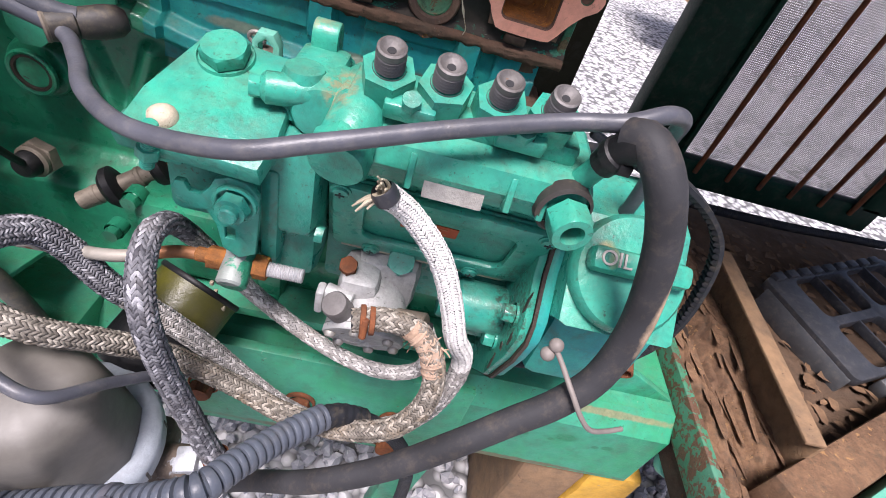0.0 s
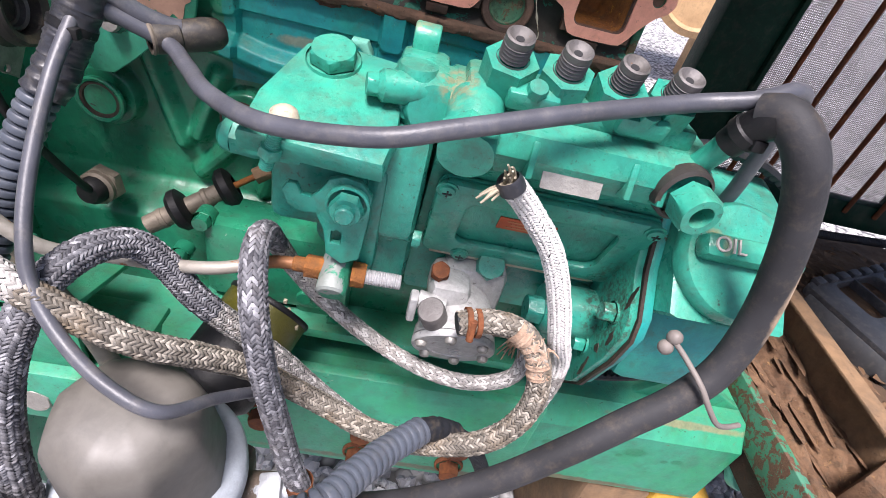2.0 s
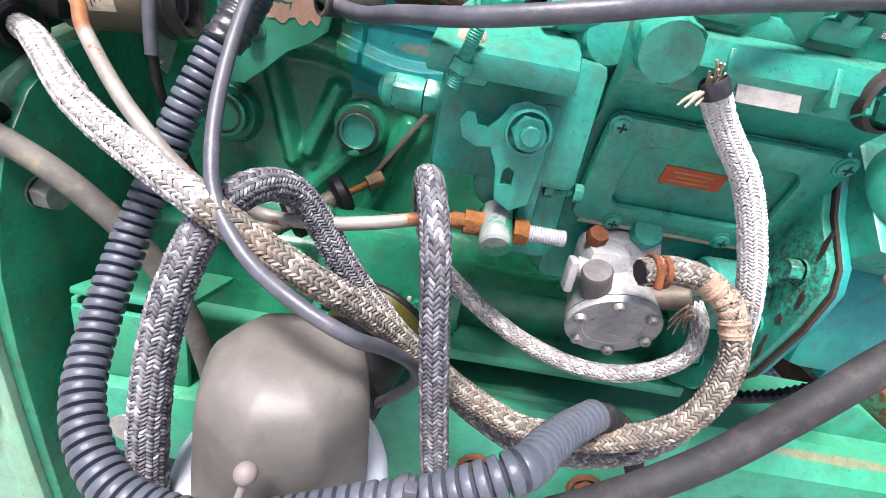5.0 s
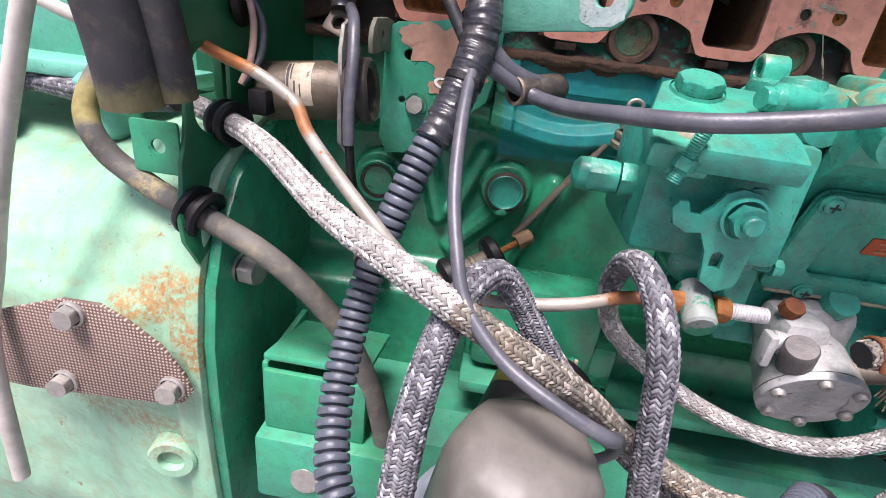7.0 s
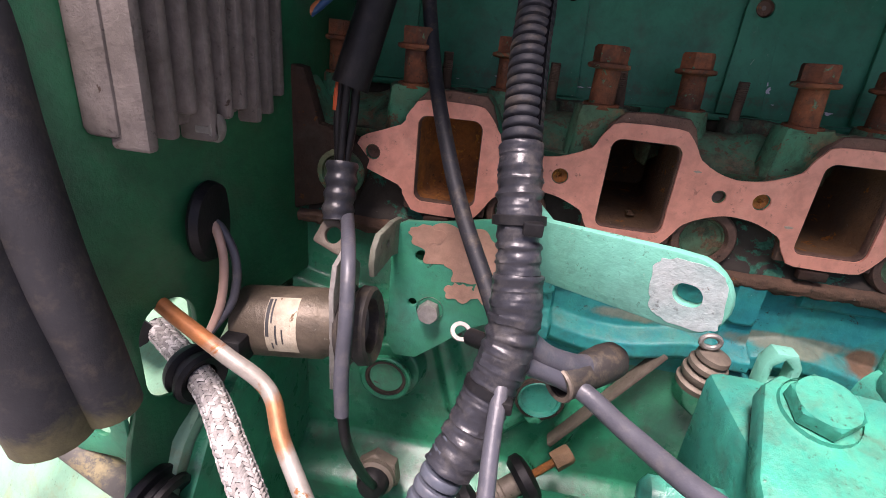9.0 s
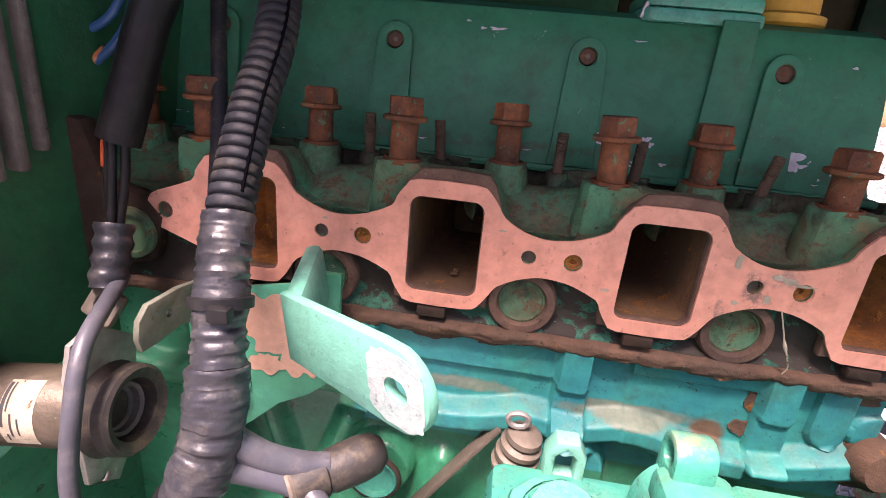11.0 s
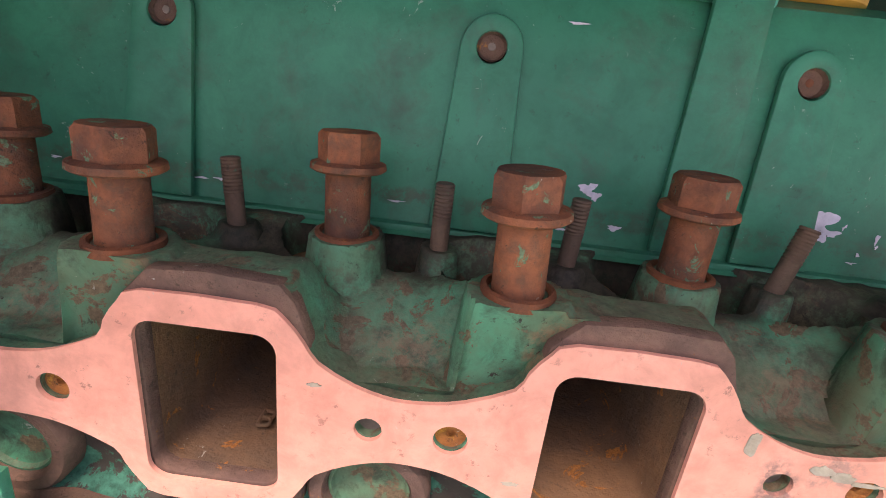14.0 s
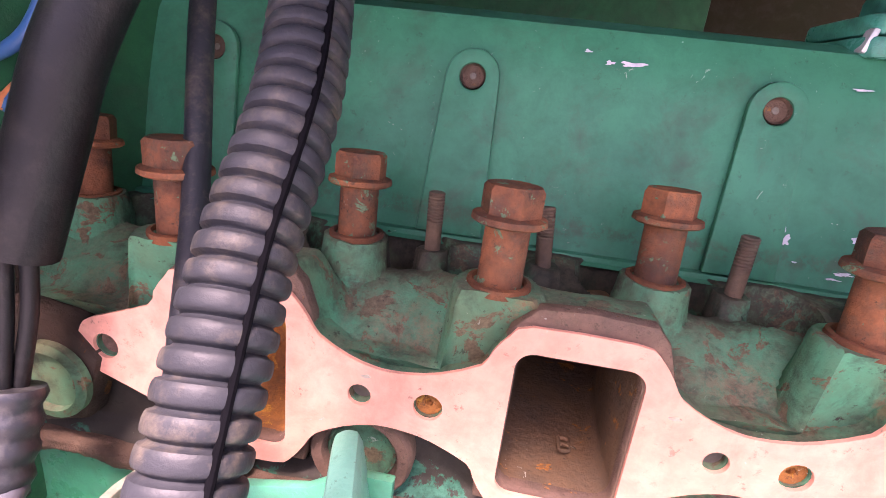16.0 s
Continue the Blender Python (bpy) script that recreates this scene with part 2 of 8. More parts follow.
M_DARKRUST = coat("dark_rust", (0.06, 0.035, 0.025), (0.035, 0.028, 0.022), (0.14, 0.06, 0.02), 0.3, 0.5, 0.8, 1.5, bumps=0.8, spec=0.12)
M_ALU = coat("cast_aluminium", (0.52, 0.52, 0.51), (0.40, 0.40, 0.39), (0.2, 0.13, 0.08), 0.12, 0.45, 0.45, 2.0, 0.35, specks=0.7)
M_STEEL = coat("dull_steel", (0.40, 0.38, 0.34), (0.30, 0.29, 0.27), (0.3, 0.15, 0.06), 0.14, 0.35, 0.45, 2.0, 0.55)
M_DULL = coat("dull_brown_steel", (0.20, 0.17, 0.13), (0.14, 0.115, 0.09), (0.08, 0.05, 0.03), 0.2, 0.4, 0.5, 1.5, 0.3)
M_WORN = coat("worn_bracket_metal", (0.50, 0.56, 0.53), (0.34, 0.47, 0.44), (0.30, 0.27, 0.22), 0.25, 0.35, 0.5, 3.0, 0.1, specks=0.6)
M_ZINC = coat("zinc_thread", (0.62, 0.60, 0.60), (0.5, 0.5, 0.5), None, 0, 0.2, 0.4, 2.0, 0.4)
M_WHITE = plain("white_paint", (0.66, 0.62, 0.55), 0.5)
M_LGREY = coat("light_grey_paint", (0.42, 0.46, 0.50), (0.36, 0.40, 0.44), (0.1, 0.09, 0.08), 0.1, 0.3, 0.4)
M_BOWL = coat("bowl_grey", (0.135, 0.125, 0.108), (0.115, 0.105, 0.09), None, 0, 0.1, 0.46, bumps=0.05, spec=0.6)
M_RED = coat("red_label", (0.48, 0.085, 0.02), (0.42, 0.07, 0.02), None, 0, 0.25, 0.5)
M_REDTXT = plain("red_label_print", (0.55, 0.22, 0.1), 0.5)
M_GREY = rubber("grey_hose", (0.085, 0.088, 0.105), 0.42)
M_FOAM = rubber("foam_hose", (0.034, 0.034, 0.037), 0.68, (0.30, 0.22, 0.14), 0.16, 0.35)
M_BLACK = rubber("black_rubber", (0.010, 0.010, 0.011), 0.48, amount=0.06, spec=0.28)
M_LOOM = rubber("loom_plastic", (0.085, 0.098, 0.122), 0.42, amount=0.16, spec=0.4)
M_LOOMB = rubber("black_loom", (0.018, 0.020, 0.025), 0.58, (0.14, 0.11, 0.075), 0.55, 0.3)
M_TAPE = rubber("black_tape", (0.030, 0.031, 0.037), 0.34, amount=0.25)
M_CLOTH = rubber("dusty_hose", (0.12, 0.115, 0.1), 0.75, (0.36, 0.3, 0.17), 0.45)
M_SLIT = rubber("slit_black", (0.004, 0.004, 0.005), 0.95, (0.01, 0.01, 0.01), 0.2, 0.0)
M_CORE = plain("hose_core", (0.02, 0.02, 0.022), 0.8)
M_YWHITE = yarn("white_yarn", (0.70, 0.68, 0.65), (0.50, 0.48, 0.46), 0.5, amount=0.12)
M_YTAN = yarn("tan_yarn", (0.38, 0.345, 0.29), (0.075, 0.065, 0.052), 0.20, (0.26, 0.18, 0.10), 0.45)
M_YSILV = yarn("silver_yarn", (0.58, 0.56, 0.53), (0.20, 0.19, 0.175), 0.28, amount=0.2)
M_MODULE = coat("dusty_heat_sink", (0.20, 0.175, 0.155), (0.14, 0.12, 0.105), (0.10, 0.07, 0.05), 0.25, 0.6, 0.7, 2.0, 0.1, specks=0.8)
M_STUB = coat("grey_thread", (0.17, 0.16, 0.155), (0.12, 0.11, 0.105), (0.2, 0.13, 0.09), 0.2, 0.4, 0.5, 2.0, 0.4)
M_FLANGE = coat("flange_rust", (0.21, 0.125, 0.085), (0.11, 0.07, 0.055), (0.36, 0.16, 0.05), 0.28, 0.6, 0.75, 2.0, bumps=0.6, specks=0.9, spec=0.12)
M_PRIMER = coat("bare_primer", (0.62, 0.60, 0.64), (0.5, 0.49, 0.53), (0.2, 0.2, 0.2), 0.2, 0.3, 0.5, 3.0)
M_YDARK = yarn("dark_yarn", (0.36, 0.36, 0.38), (0.055, 0.055, 0.064), 0.10, amount=0.1)
M_YMID = yarn("grey_yarn", (0.48, 0.46, 0.44), (0.13, 0.125, 0.115), 0.22, amount=0.25)
M_FARM = coat("faded_machine_paint", (0.50, 0.33, 0.17), (0.42, 0.25, 0.12), (0.3, 0.2, 0.15), 0.3, 0.4, 0.6, 0.1)
M_LEAF = coat("dry_leaf", (0.22, 0.13, 0.07), (0.12, 0.07, 0.04), None, 0, 0.5, 0.8, 2.0)
M_WOOD = coat("old_wood", (0.26, 0.16, 0.085), (0.19, 0.12, 0.07), (0.09, 0.05, 0.03), 0.25, 0.5, 0.8, 0.8, bumps=0.9)
M_BARK = coat("flaking_rust", (0.22, 0.13, 0.075), (0.11, 0.065, 0.042), (0.42, 0.24, 0.11), 0.36, 0.7, 0.85, 1.6, bumps=1.2, specks=0.8, spec=0.12, gscale=2.0)
M_GASKDARK = coat("oily_gasket", (0.035, 0.025, 0.02), (0.07, 0.045, 0.03), (0.2, 0.09, 0.03), 0.15, 0.4, 0.6, bumps=0.9)
M_TORN = coat("torn_tan_cover", (0.46, 0.33, 0.24), (0.36, 0.22, 0.14), (0.6, 0.5, 0.42), 0.3, 0.6, 0.7, 2.0, bumps=0.9, spec=0.2)
M_DIRTYCAST = coat("grimy_cast", (0.16, 0.12, 0.09), (0.09, 0.07, 0.055), (0.42, 0.44, 0.46), 0.42, 0.8, 0.7, 0.9, bumps=0.8, specks=0.9)
M_PALEGREY = coat("zinc_grey", (0.42, 0.44, 0.46), (0.34, 0.36, 0.38), (0.10, 0.07, 0.05), 0.22, 0.4, 0.42, 1.5, 0.3, specks=0.6)
M_OLIVE = coat("dirty_olive_panel", (0.030, 0.034, 0.018), (0.045, 0.036, 0.022), (0.09, 0.06, 0.03), 0.15, 0.6, 0.7, 0.6, spec=0.12)
M_SHEET = coat("rear_sheet_paint", (0.010, 0.14, 0.06), (0.008, 0.10, 0.045), None, 0, 0.3, 0.4, spec=0.3)
M_CRUST = coat("brown_rust_crust", (0.17, 0.10, 0.065), (0.095, 0.062, 0.045), (0.34, 0.16, 0.05), 0.3, 0.6, 0.8, 1.4, bumps=1.0, specks=0.9, spec=0.12)
M_LGREYP = rubber("scuffed_grey_plastic", (0.12, 0.13, 0.14), 0.5, (0.30, 0.27, 0.22), 0.4)
M_EAR = coat("grimy_primed_paint", (0.20, 0.22, 0.16), (0.13, 0.13, 0.10), (0.10, 0.36, 0.26), 0.32, 0.6, 0.55, 1.2, specks=0.8)
M_CABLE = rubber("grubby_white_cable", (0.50, 0.47, 0.42), 0.5, (0.24, 0.20, 0.15), 0.45)
M_CAN = coat("grimy_plated_can", (0.15, 0.12, 0.085), (0.09, 0.072, 0.05), (0.26, 0.22, 0.16), 0.25, 0.6, 0.42, 1.2, 0.35, specks=0.9)
M_STUD = coat("rusty_stud", (0.15, 0.095, 0.06), (0.08, 0.055, 0.04), (0.10, 0.18, 0.11), 0.2, 0.6, 0.65, 2.0, 0.1, specks=0.8, spec=0.2, own=True)
M_BULK = coat("bulkhead_paint", (0.009, 0.125, 0.052), (0.007, 0.09, 0.038), None, 0, 0.35, 0.3, spec=0.45)
M_SKYBLOCK = coat("skyblock_wall", (0.26, 0.24, 0.20), (0.20, 0.18, 0.15), (0.10, 0.11, 0.07), 0.2, 0.5, 0.85, 0.1, bumps=0.5, spec=0.2)
M_YELLOW = coat("yellow_paint", (0.62, 0.36, 0.05), (0.55, 0.30, 0.04), (0.35, 0.3, 0.3), 0.15, 0.2, 0.5)
M_FILTER = coat("filter_paint", (0.075, 0.07, 0.008), (0.05, 0.048, 0.008), None, 0, 0.4, 0.3, specks=0.5)
M_LABEL = coat("worn_label", (0.50, 0.44, 0.33), (0.38, 0.32, 0.22), (0.2, 0.12, 0.06), 0.3, 0.4, 0.6, 2.0)
M_INK = plain("label_print", (0.05, 0.05, 0.05), 0.6)
M_MOULD = rubber("black_plastic", (0.055, 0.058, 0.066), 0.45, amount=0.3)
M_BLUEWIRE = plain("blue_wire", (0.02, 0.10, 0.25), 0.4)
M_ORWIRE = plain("orange_wire", (0.55, 0.18, 0.06), 0.4)
M_PINK = plain("pink_wire", (0.55, 0.36, 0.28), 0.45)
M_STRING = plain("tie_wire", (0.22, 0.19, 0.17), 0.6)
M_WIREMESH = weave("woven_plate", (0.46, 0.34, 0.28), (0.10, 0.065, 0.05), 0.0027)
M_SOIL = coat("soil", (0.15, 0.098, 0.064), (0.10, 0.066, 0.045), (0.2, 0.1, 0.05), 0.25, 0.5, 0.9, 0.6, bumps=1.5, spec=0.12)
M_BANJO = coat("half_painted_steel", (0.34, 0.36, 0.34), (0.28, 0.32, 0.29), (0.03, 0.30, 0.17), 0.75, 0.3, 0.45, 0.5, 0.2)


stain(M_FOAM, (-0.322, -0.172, 0.700), (0.04, 0.04, 0.022), 0, (0.20, 0.18, 0.07), 1.2, 0.55)
stain(M_FOAM, (0.257, -0.206, 0.700), (0.007, 0.016, 0.055), 0, (0.52, 0.38, 0.25), 0.9, 0.85)
stain(M_CLOTH, (-0.404, -0.125, 0.685), (0.014, 0.02, 0.022), 0, (0.34, 0.29, 0.09), 0.8, 0.85)
stain(M_CLOTH, (-0.352, -0.143, 0.640), (0.016, 0.02, 0.010), 0, (0.40, 0.33, 0.16), 1.2, 0.7, 0.8)
stain(M_PIPE, (-0.300, -0.130, 0.735), (0.030, 0.05, 0.02), 0, (0.34, 0.12, 0.035), 0.9, 0.95)
stain(M_PIPE, (-0.240, -0.145, 0.700), (0.014, 0.03, 0.012), 0, (0.38, 0.15, 0.05), 0.9, 0.9)
stain(M_PIPE, (-0.025, -0.17, 0.627), (0.018, 0.03, 0.012), 0, (0.34, 0.13, 0.04), 0.9, 0.9)
stain(M_BLUE, (0.1, -0.0, 0.700), (0.014, 0.03, 0.010), 0, (0.22, 0.11, 0.06), 0.9, 0.9)
stain(M_BLUE, (0.05, -0.0, 0.705), (0.05, 0.03, 0.006), 0, (0.30, 0.27, 0.18), 1.1, 0.7)
stain(M_BLUE, (-0.05, -0.0, 0.705), (0.04, 0.03, 0.006), 0, (0.30, 0.27, 0.18), 1.1, 0.7)
stain(M_COVER, (0.06, 0.07, 0.852), (0.14, 0.03, 0.005), 0, (0.08, 0.10, 0.06), 1.3, 0.5, 0.5)
stain(M_COVER, (-0.12, 0.07, 0.852), (0.14, 0.03, 0.005), 0, (0.08, 0.10, 0.06), 1.3, 0.5, 0.5)
stain(M_PUMP, (0.03, -0.11, 0.775), (0.03, 0.04, 0.012), 0, (0.34, 0.30, 0.17), 0.9, 0.6, 0.6)
stain(M_PUMP, (0.065, -0.15, 0.755), (0.014, 0.03, 0.012), 0, (0.40, 0.24, 0.12), 0.9, 0.6, 0.6)
stain(M_PUMP, (0.238, -0.166, 0.706), (0.007, 0.012, 0.007), 0, (0.50, 0.42, 0.18), 0.9, 0.8)
stain(M_PUMP, (0.20, -0.165, 0.63), (0.012, 0.05, 0.04), 0, (0.05, 0.045, 0.03), 1.1, 0.8, 0.5)
for q in (-0.2195, -0.102, 0.0145, 0.132):
    stain(M_HEAD, (q + 0.012, 0.003, 0.830), (0.010, 0.02, 0.016), 0, (0.30, 0.17, 0.09), 1.6, 0.6, 0.7)
    stain(M_HEAD, (q - 0.030, 0.020, 0.818), (0.018, 0.02, 0.008), 0, (0.26, 0.17, 0.10), 1.8, 0.5, 0.6)
stain(M_GASKET, (0.097, 0.0, 0.797), (0.007, 0.02, 0.015), 20, (0.17, 0.14, 0.125), 1.3, 0.7, 0.8)
stain(M_GASKET, (0.109, 0.0, 0.807), (0.010, 0.02, 0.006), 20, (0.30, 0.22, 0.18), 1.3, 0.6, 0.8)
stain(M_GASKET, (0.082, 0.0, 0.783), (0.003, 0.02, 0.012), 10, (0.20, 0.16, 0.14), 1.3, 0.6, 0.8)
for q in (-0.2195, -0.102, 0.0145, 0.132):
    # First two: shade of the hollows beside the studs, painted in near-black.
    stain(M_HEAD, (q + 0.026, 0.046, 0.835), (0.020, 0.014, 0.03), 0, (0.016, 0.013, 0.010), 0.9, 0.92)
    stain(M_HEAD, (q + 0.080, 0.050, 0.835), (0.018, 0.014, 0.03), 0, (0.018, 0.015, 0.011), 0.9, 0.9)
    stain(M_HEAD, (q + 0.050, 0.026, 0.825), (0.026, 0.014, 0.02), 0, (0.11, 0.095, 0.06), 1.1, 0.65, 0.6)
    stain(M_HEAD, (q + 0.038, 0.008, 0.815), (0.016, 0.010, 0.008), 0, (0.10, 0.34, 0.25), 1.0, 0.6)
# Dark line of shade painted along the crease where deck meets cover.
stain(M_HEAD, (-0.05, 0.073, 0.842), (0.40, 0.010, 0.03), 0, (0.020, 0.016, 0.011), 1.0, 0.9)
for q, w in ((0.36, 0.016), (0.31, 0.008), (0.415, 0.009), (0.345, 0.006), (0.40, 0.006), (0.26, 0.010)):
    stain(M_RAIL, (q, -0.10, 0.372 + 0.9 * (w - 0.008)), (w, 0.05, w * 0.65), 0, (0.012, 0.17, 0.075), 0.5, 0.7)
stain(M_RAIL, (0.40, -0.1, 0.425), (0.10, 0.05, 0.004), 0, (0.28, 0.22, 0.12), 1.2, 0.7)
stain(M_RAIL, (0.2, -0.1, 0.306), (0.30, 0.05, 0.006), 0, (0.16, 0.09, 0.05), 1.2, 0.8)
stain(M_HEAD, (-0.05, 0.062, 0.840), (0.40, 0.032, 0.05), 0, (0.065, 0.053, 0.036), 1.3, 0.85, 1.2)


# ---- shape kit ----
def join(*parts):
    out = bmesh.new()
    for b in parts:
        me = bpy.data.meshes.new("tmp")
        b.to_mesh(me)
        out.from_mesh(me)
        bpy.data.meshes.remove(me)
        b.free()
    return out


def turned(bm, m):
    bmesh.ops.transform(bm, matrix=m, verts=bm.verts)
    return bm


def box(c, s, bevel=0.0, m=None, seg=2):
    bm = bmesh.new()
    bmesh.ops.create_cube(bm, size=1, matrix=Matrix.Diagonal((*s, 1)))
    if bevel:
        bmesh.ops.bevel(bm, geom=bm.edges[:], offset=bevel, segments=seg, affect="EDGES", profile=0.5)
    if m is not None:
        turned(bm, m)
    return turned(bm, Matrix.Translation(c))


def axis_m(p, way):
    return Matrix.Translation(p) @ Vector(way).normalized().to_track_quat("Z", "Y").to_matrix().to_4x4()


def lathe(p, way, prof, seg=24, flat=False):
    """Turned body: rings of (radius, height) along way from p; a ring of radius 0 closes the end."""
    bm, m = bmesh.new(), axis_m(p, way)
    rings = []
    for r, h in prof:
        if r <= 1e-6:
            rings.append([bm.verts.new(m @ Vector((0, 0, h)))])
        else:
            rings.append([bm.verts.new(m @ Vector((r * math.cos(2 * math.pi * i / seg), r * math.sin(2 * math.pi * i / seg), h))) for i in range(seg)])
    for a, b in zip(rings, rings[1:]):
        for i in range(seg):
            j = (i + 1) % seg
            if len(a) == 1 and len(b) == 1:
                continue
            if len(a) == 1:
                bm.faces.new((a[0], b[i], b[j]))
            elif len(b) == 1:
                bm.faces.new((a[i], a[j], b[0]))
            else:
                bm.faces.new((a[i], a[j], b[j], b[i]))
    bmesh.ops.recalc_face_normals(bm, faces=bm.faces)
    return bm


def rod(p, q, r, seg=16, edge=0.0):
    p, q = Vector(p), Vector(q)
    h = (q - p).length
    e = edge or min(0.0008, r * 0.2)
    return lathe(p, q - p, [(0, 0), (r - e, 0), (r, e), (r, h - e), (r - e, h), (0, h)], seg)


def hexagon(p, way, across, h, turn=0.0, hole=0.0, dome=True):
    """Hex head or nut with a rounded-off rim; hole: radius of a bore in its top."""
    r = across / math.sqrt(3)
    prof = [(r, 0), (r, h * 0.86), (r * 0.88, h)] if dome else [(r, 0), (r, h)]
    bm = bmesh.new()
    m = axis_m(p, way) @ Matrix.Rotation(radians(turn), 4, "Z")
    if hole:
        prof += [(hole, h), (hole, h * 0.25), (0, h * 0.25)]
    else:
        prof += [(r * 0.8, h * 1.0), (0, h * 1.0)]
    prof = [(0, 0)] + prof
    rings = []
    for k, (rr, hh) in enumerate(prof):
        if rr == 0:
            rings.append([bm.verts.new(m @ Vector((0, 0, hh)))])
            continue
        rings.append([])
        for i in range(24):
            a = 2 * math.pi * i / 24
            hexr = rr if (rr <= r * 0.85 or (hole and abs(rr - hole) < 1e-9)) else min(rr, across / 2 / math.cos((a + math.pi / 6) % (math.pi / 3) - math.pi / 6))
            rings[-1].append(bm.verts.new(m @ Vector((hexr * math.cos(a), hexr * math.sin(a), hh))))
    for a, b in zip(rings, rings[1:]):
        for i in range(24):
            j = (i + 1) % 24
            if len(a) == 1:
                bm.faces.new((a[0], b[i], b[j]))
            elif len(b) == 1:
                bm.faces.new((a[i], a[j], b[0]))
            else:
                bm.faces.new((a[i], a[j], b[j], b[i]))
    bmesh.ops.recalc_face_normals(bm, faces=bm.faces)
    return bm


def thread(p, way, r, length, pitch=0.0016, seg=16):
    """A threaded shank as a stack of ridges."""
    n = max(2, int(length / pitch))
    prof = [(0, 0)]
    for i in range(n):
        prof += [(r * 0.9, i * pitch), (r, (i + 0.5) * pitch)]
    prof += [(r * 0.85, n * pitch), (0, n * pitch)]
    return lathe(p, way, prof, seg)


def rounded(w, h, r, n=6):
    """A rounded rectangle about the origin, counterclockwise; w, h are half sizes."""
    out = []
    for cx, cy, a0 in ((w - r, h - r, 0), (-w + r, h - r, 90), (-w + r, -h + r, 180), (w - r, -h + r, 270)):
        out += [(cx + r * math.cos(radians(a0 + 90 * i / n)), cy + r * math.sin(radians(a0 + 90 * i / n))) for i in range(n + 1)]
    return out


def circle(cx, cy, r, n=20):
    return [(cx + r * math.cos(2 * math.pi * i / n), cy + r * math.sin(2 * math.pi * i / n)) for i in range(n)]


def plate(outline, holes, thick, m, bevel=0.0):
    """A flat plate in the local xy plane, from z 0 to thick, with holes through it."""
    bm = bmesh.new()
    edges = []
    for loop in (outline, *holes):
        vs = [bm.verts.new((x, y, 0)) for x, y in loop]
        edges += [bm.edges.new((vs[i], vs[(i + 1) % len(vs)])) for i in range(len(vs))]
    bmesh.ops.triangle_fill(bm, use_beauty=True, use_dissolve=False, edges=edges)
    bmesh.ops.recalc_face_normals(bm, faces=bm.faces)
    ext = bmesh.ops.extrude_face_region(bm, geom=bm.faces[:])
    top = [v for v in ext["geom"] if isinstance(v, bmesh.types.BMVert)]
    bmesh.ops.translate(bm, vec=(0, 0, thick), verts=top)
    bmesh.ops.recalc_face_normals(bm, faces=bm.faces)
    if bevel:
        rim = [e for e in bm.edges if len(e.link_faces) == 2 and e.calc_face_angle(0) > 1.0 and abs(e.verts[0].co.z - e.verts[1].co.z) < 1e-6]
        bmesh.ops.bevel(bm, geom=rim, offset=bevel, segments=2, affect="EDGES", profile=0.5)
    return turned(bm, m)


FACE = Matrix(((1, 0, 0, 0), (0, 0, 1, 0), (0, 1, 0, 0), (0, 0, 0, 1)))   # local x, y, z to world x, z, y


def spline(pts, step):
    """Points evenly spaced along a smooth line through pts."""
    P = [Vector(p) for p in pts]
    P = [2 * P[0] - P[1], *P, 2 * P[-1] - P[-2]]
    fine = []
    for i in range(1, len(P) - 2):
        a, b, c, d = P[i - 1:i + 3]
        for k in range(24):
            t = k / 24
            fine.append(0.5 * ((2 * b) + (c - a) * t + (2 * a - 5 * b + 4 * c - d) * t * t + (3 * b - a - 3 * c + d) * t ** 3))
    fine.append(P[-2])
    d = [0.0]
    for a, b in zip(fine, fine[1:]):
        d.append(d[-1] + (b - a).length)
    n = max(2, int(d[-1] / step))
    D, F = np.array(d), np.array([tuple(v) for v in fine])
    s = np.linspace(0, d[-1], n + 1)
    return np.stack([np.interp(s, D, F[:, i]) for i in range(3)], 1), s


def frames(C):
    T = np.gradient(C, axis=0)
    T /= np.linalg.norm(T, axis=1)[:, None]
    N = np.zeros_like(C)
    u = np.cross(T[0], (0.31, 0.87, 0.38))
    for i in range(len(C)):
        u = u - T[i] * (u @ T[i])
        u /= np.linalg.norm(u)
        N[i] = u
    return T, N, np.cross(T, N)


def raw(verts, faces):
    bm = bmesh.new()
    me = bpy.data.meshes.new("tmp")
    me.from_pydata([tuple(v) for v in verts], [], [tuple(int(i) for i in f) for f in faces])
    bm.from_mesh(me)
    bpy.data.meshes.remove(me)
    bmesh.ops.recalc_face_normals(bm, faces=bm.faces)
    return bm


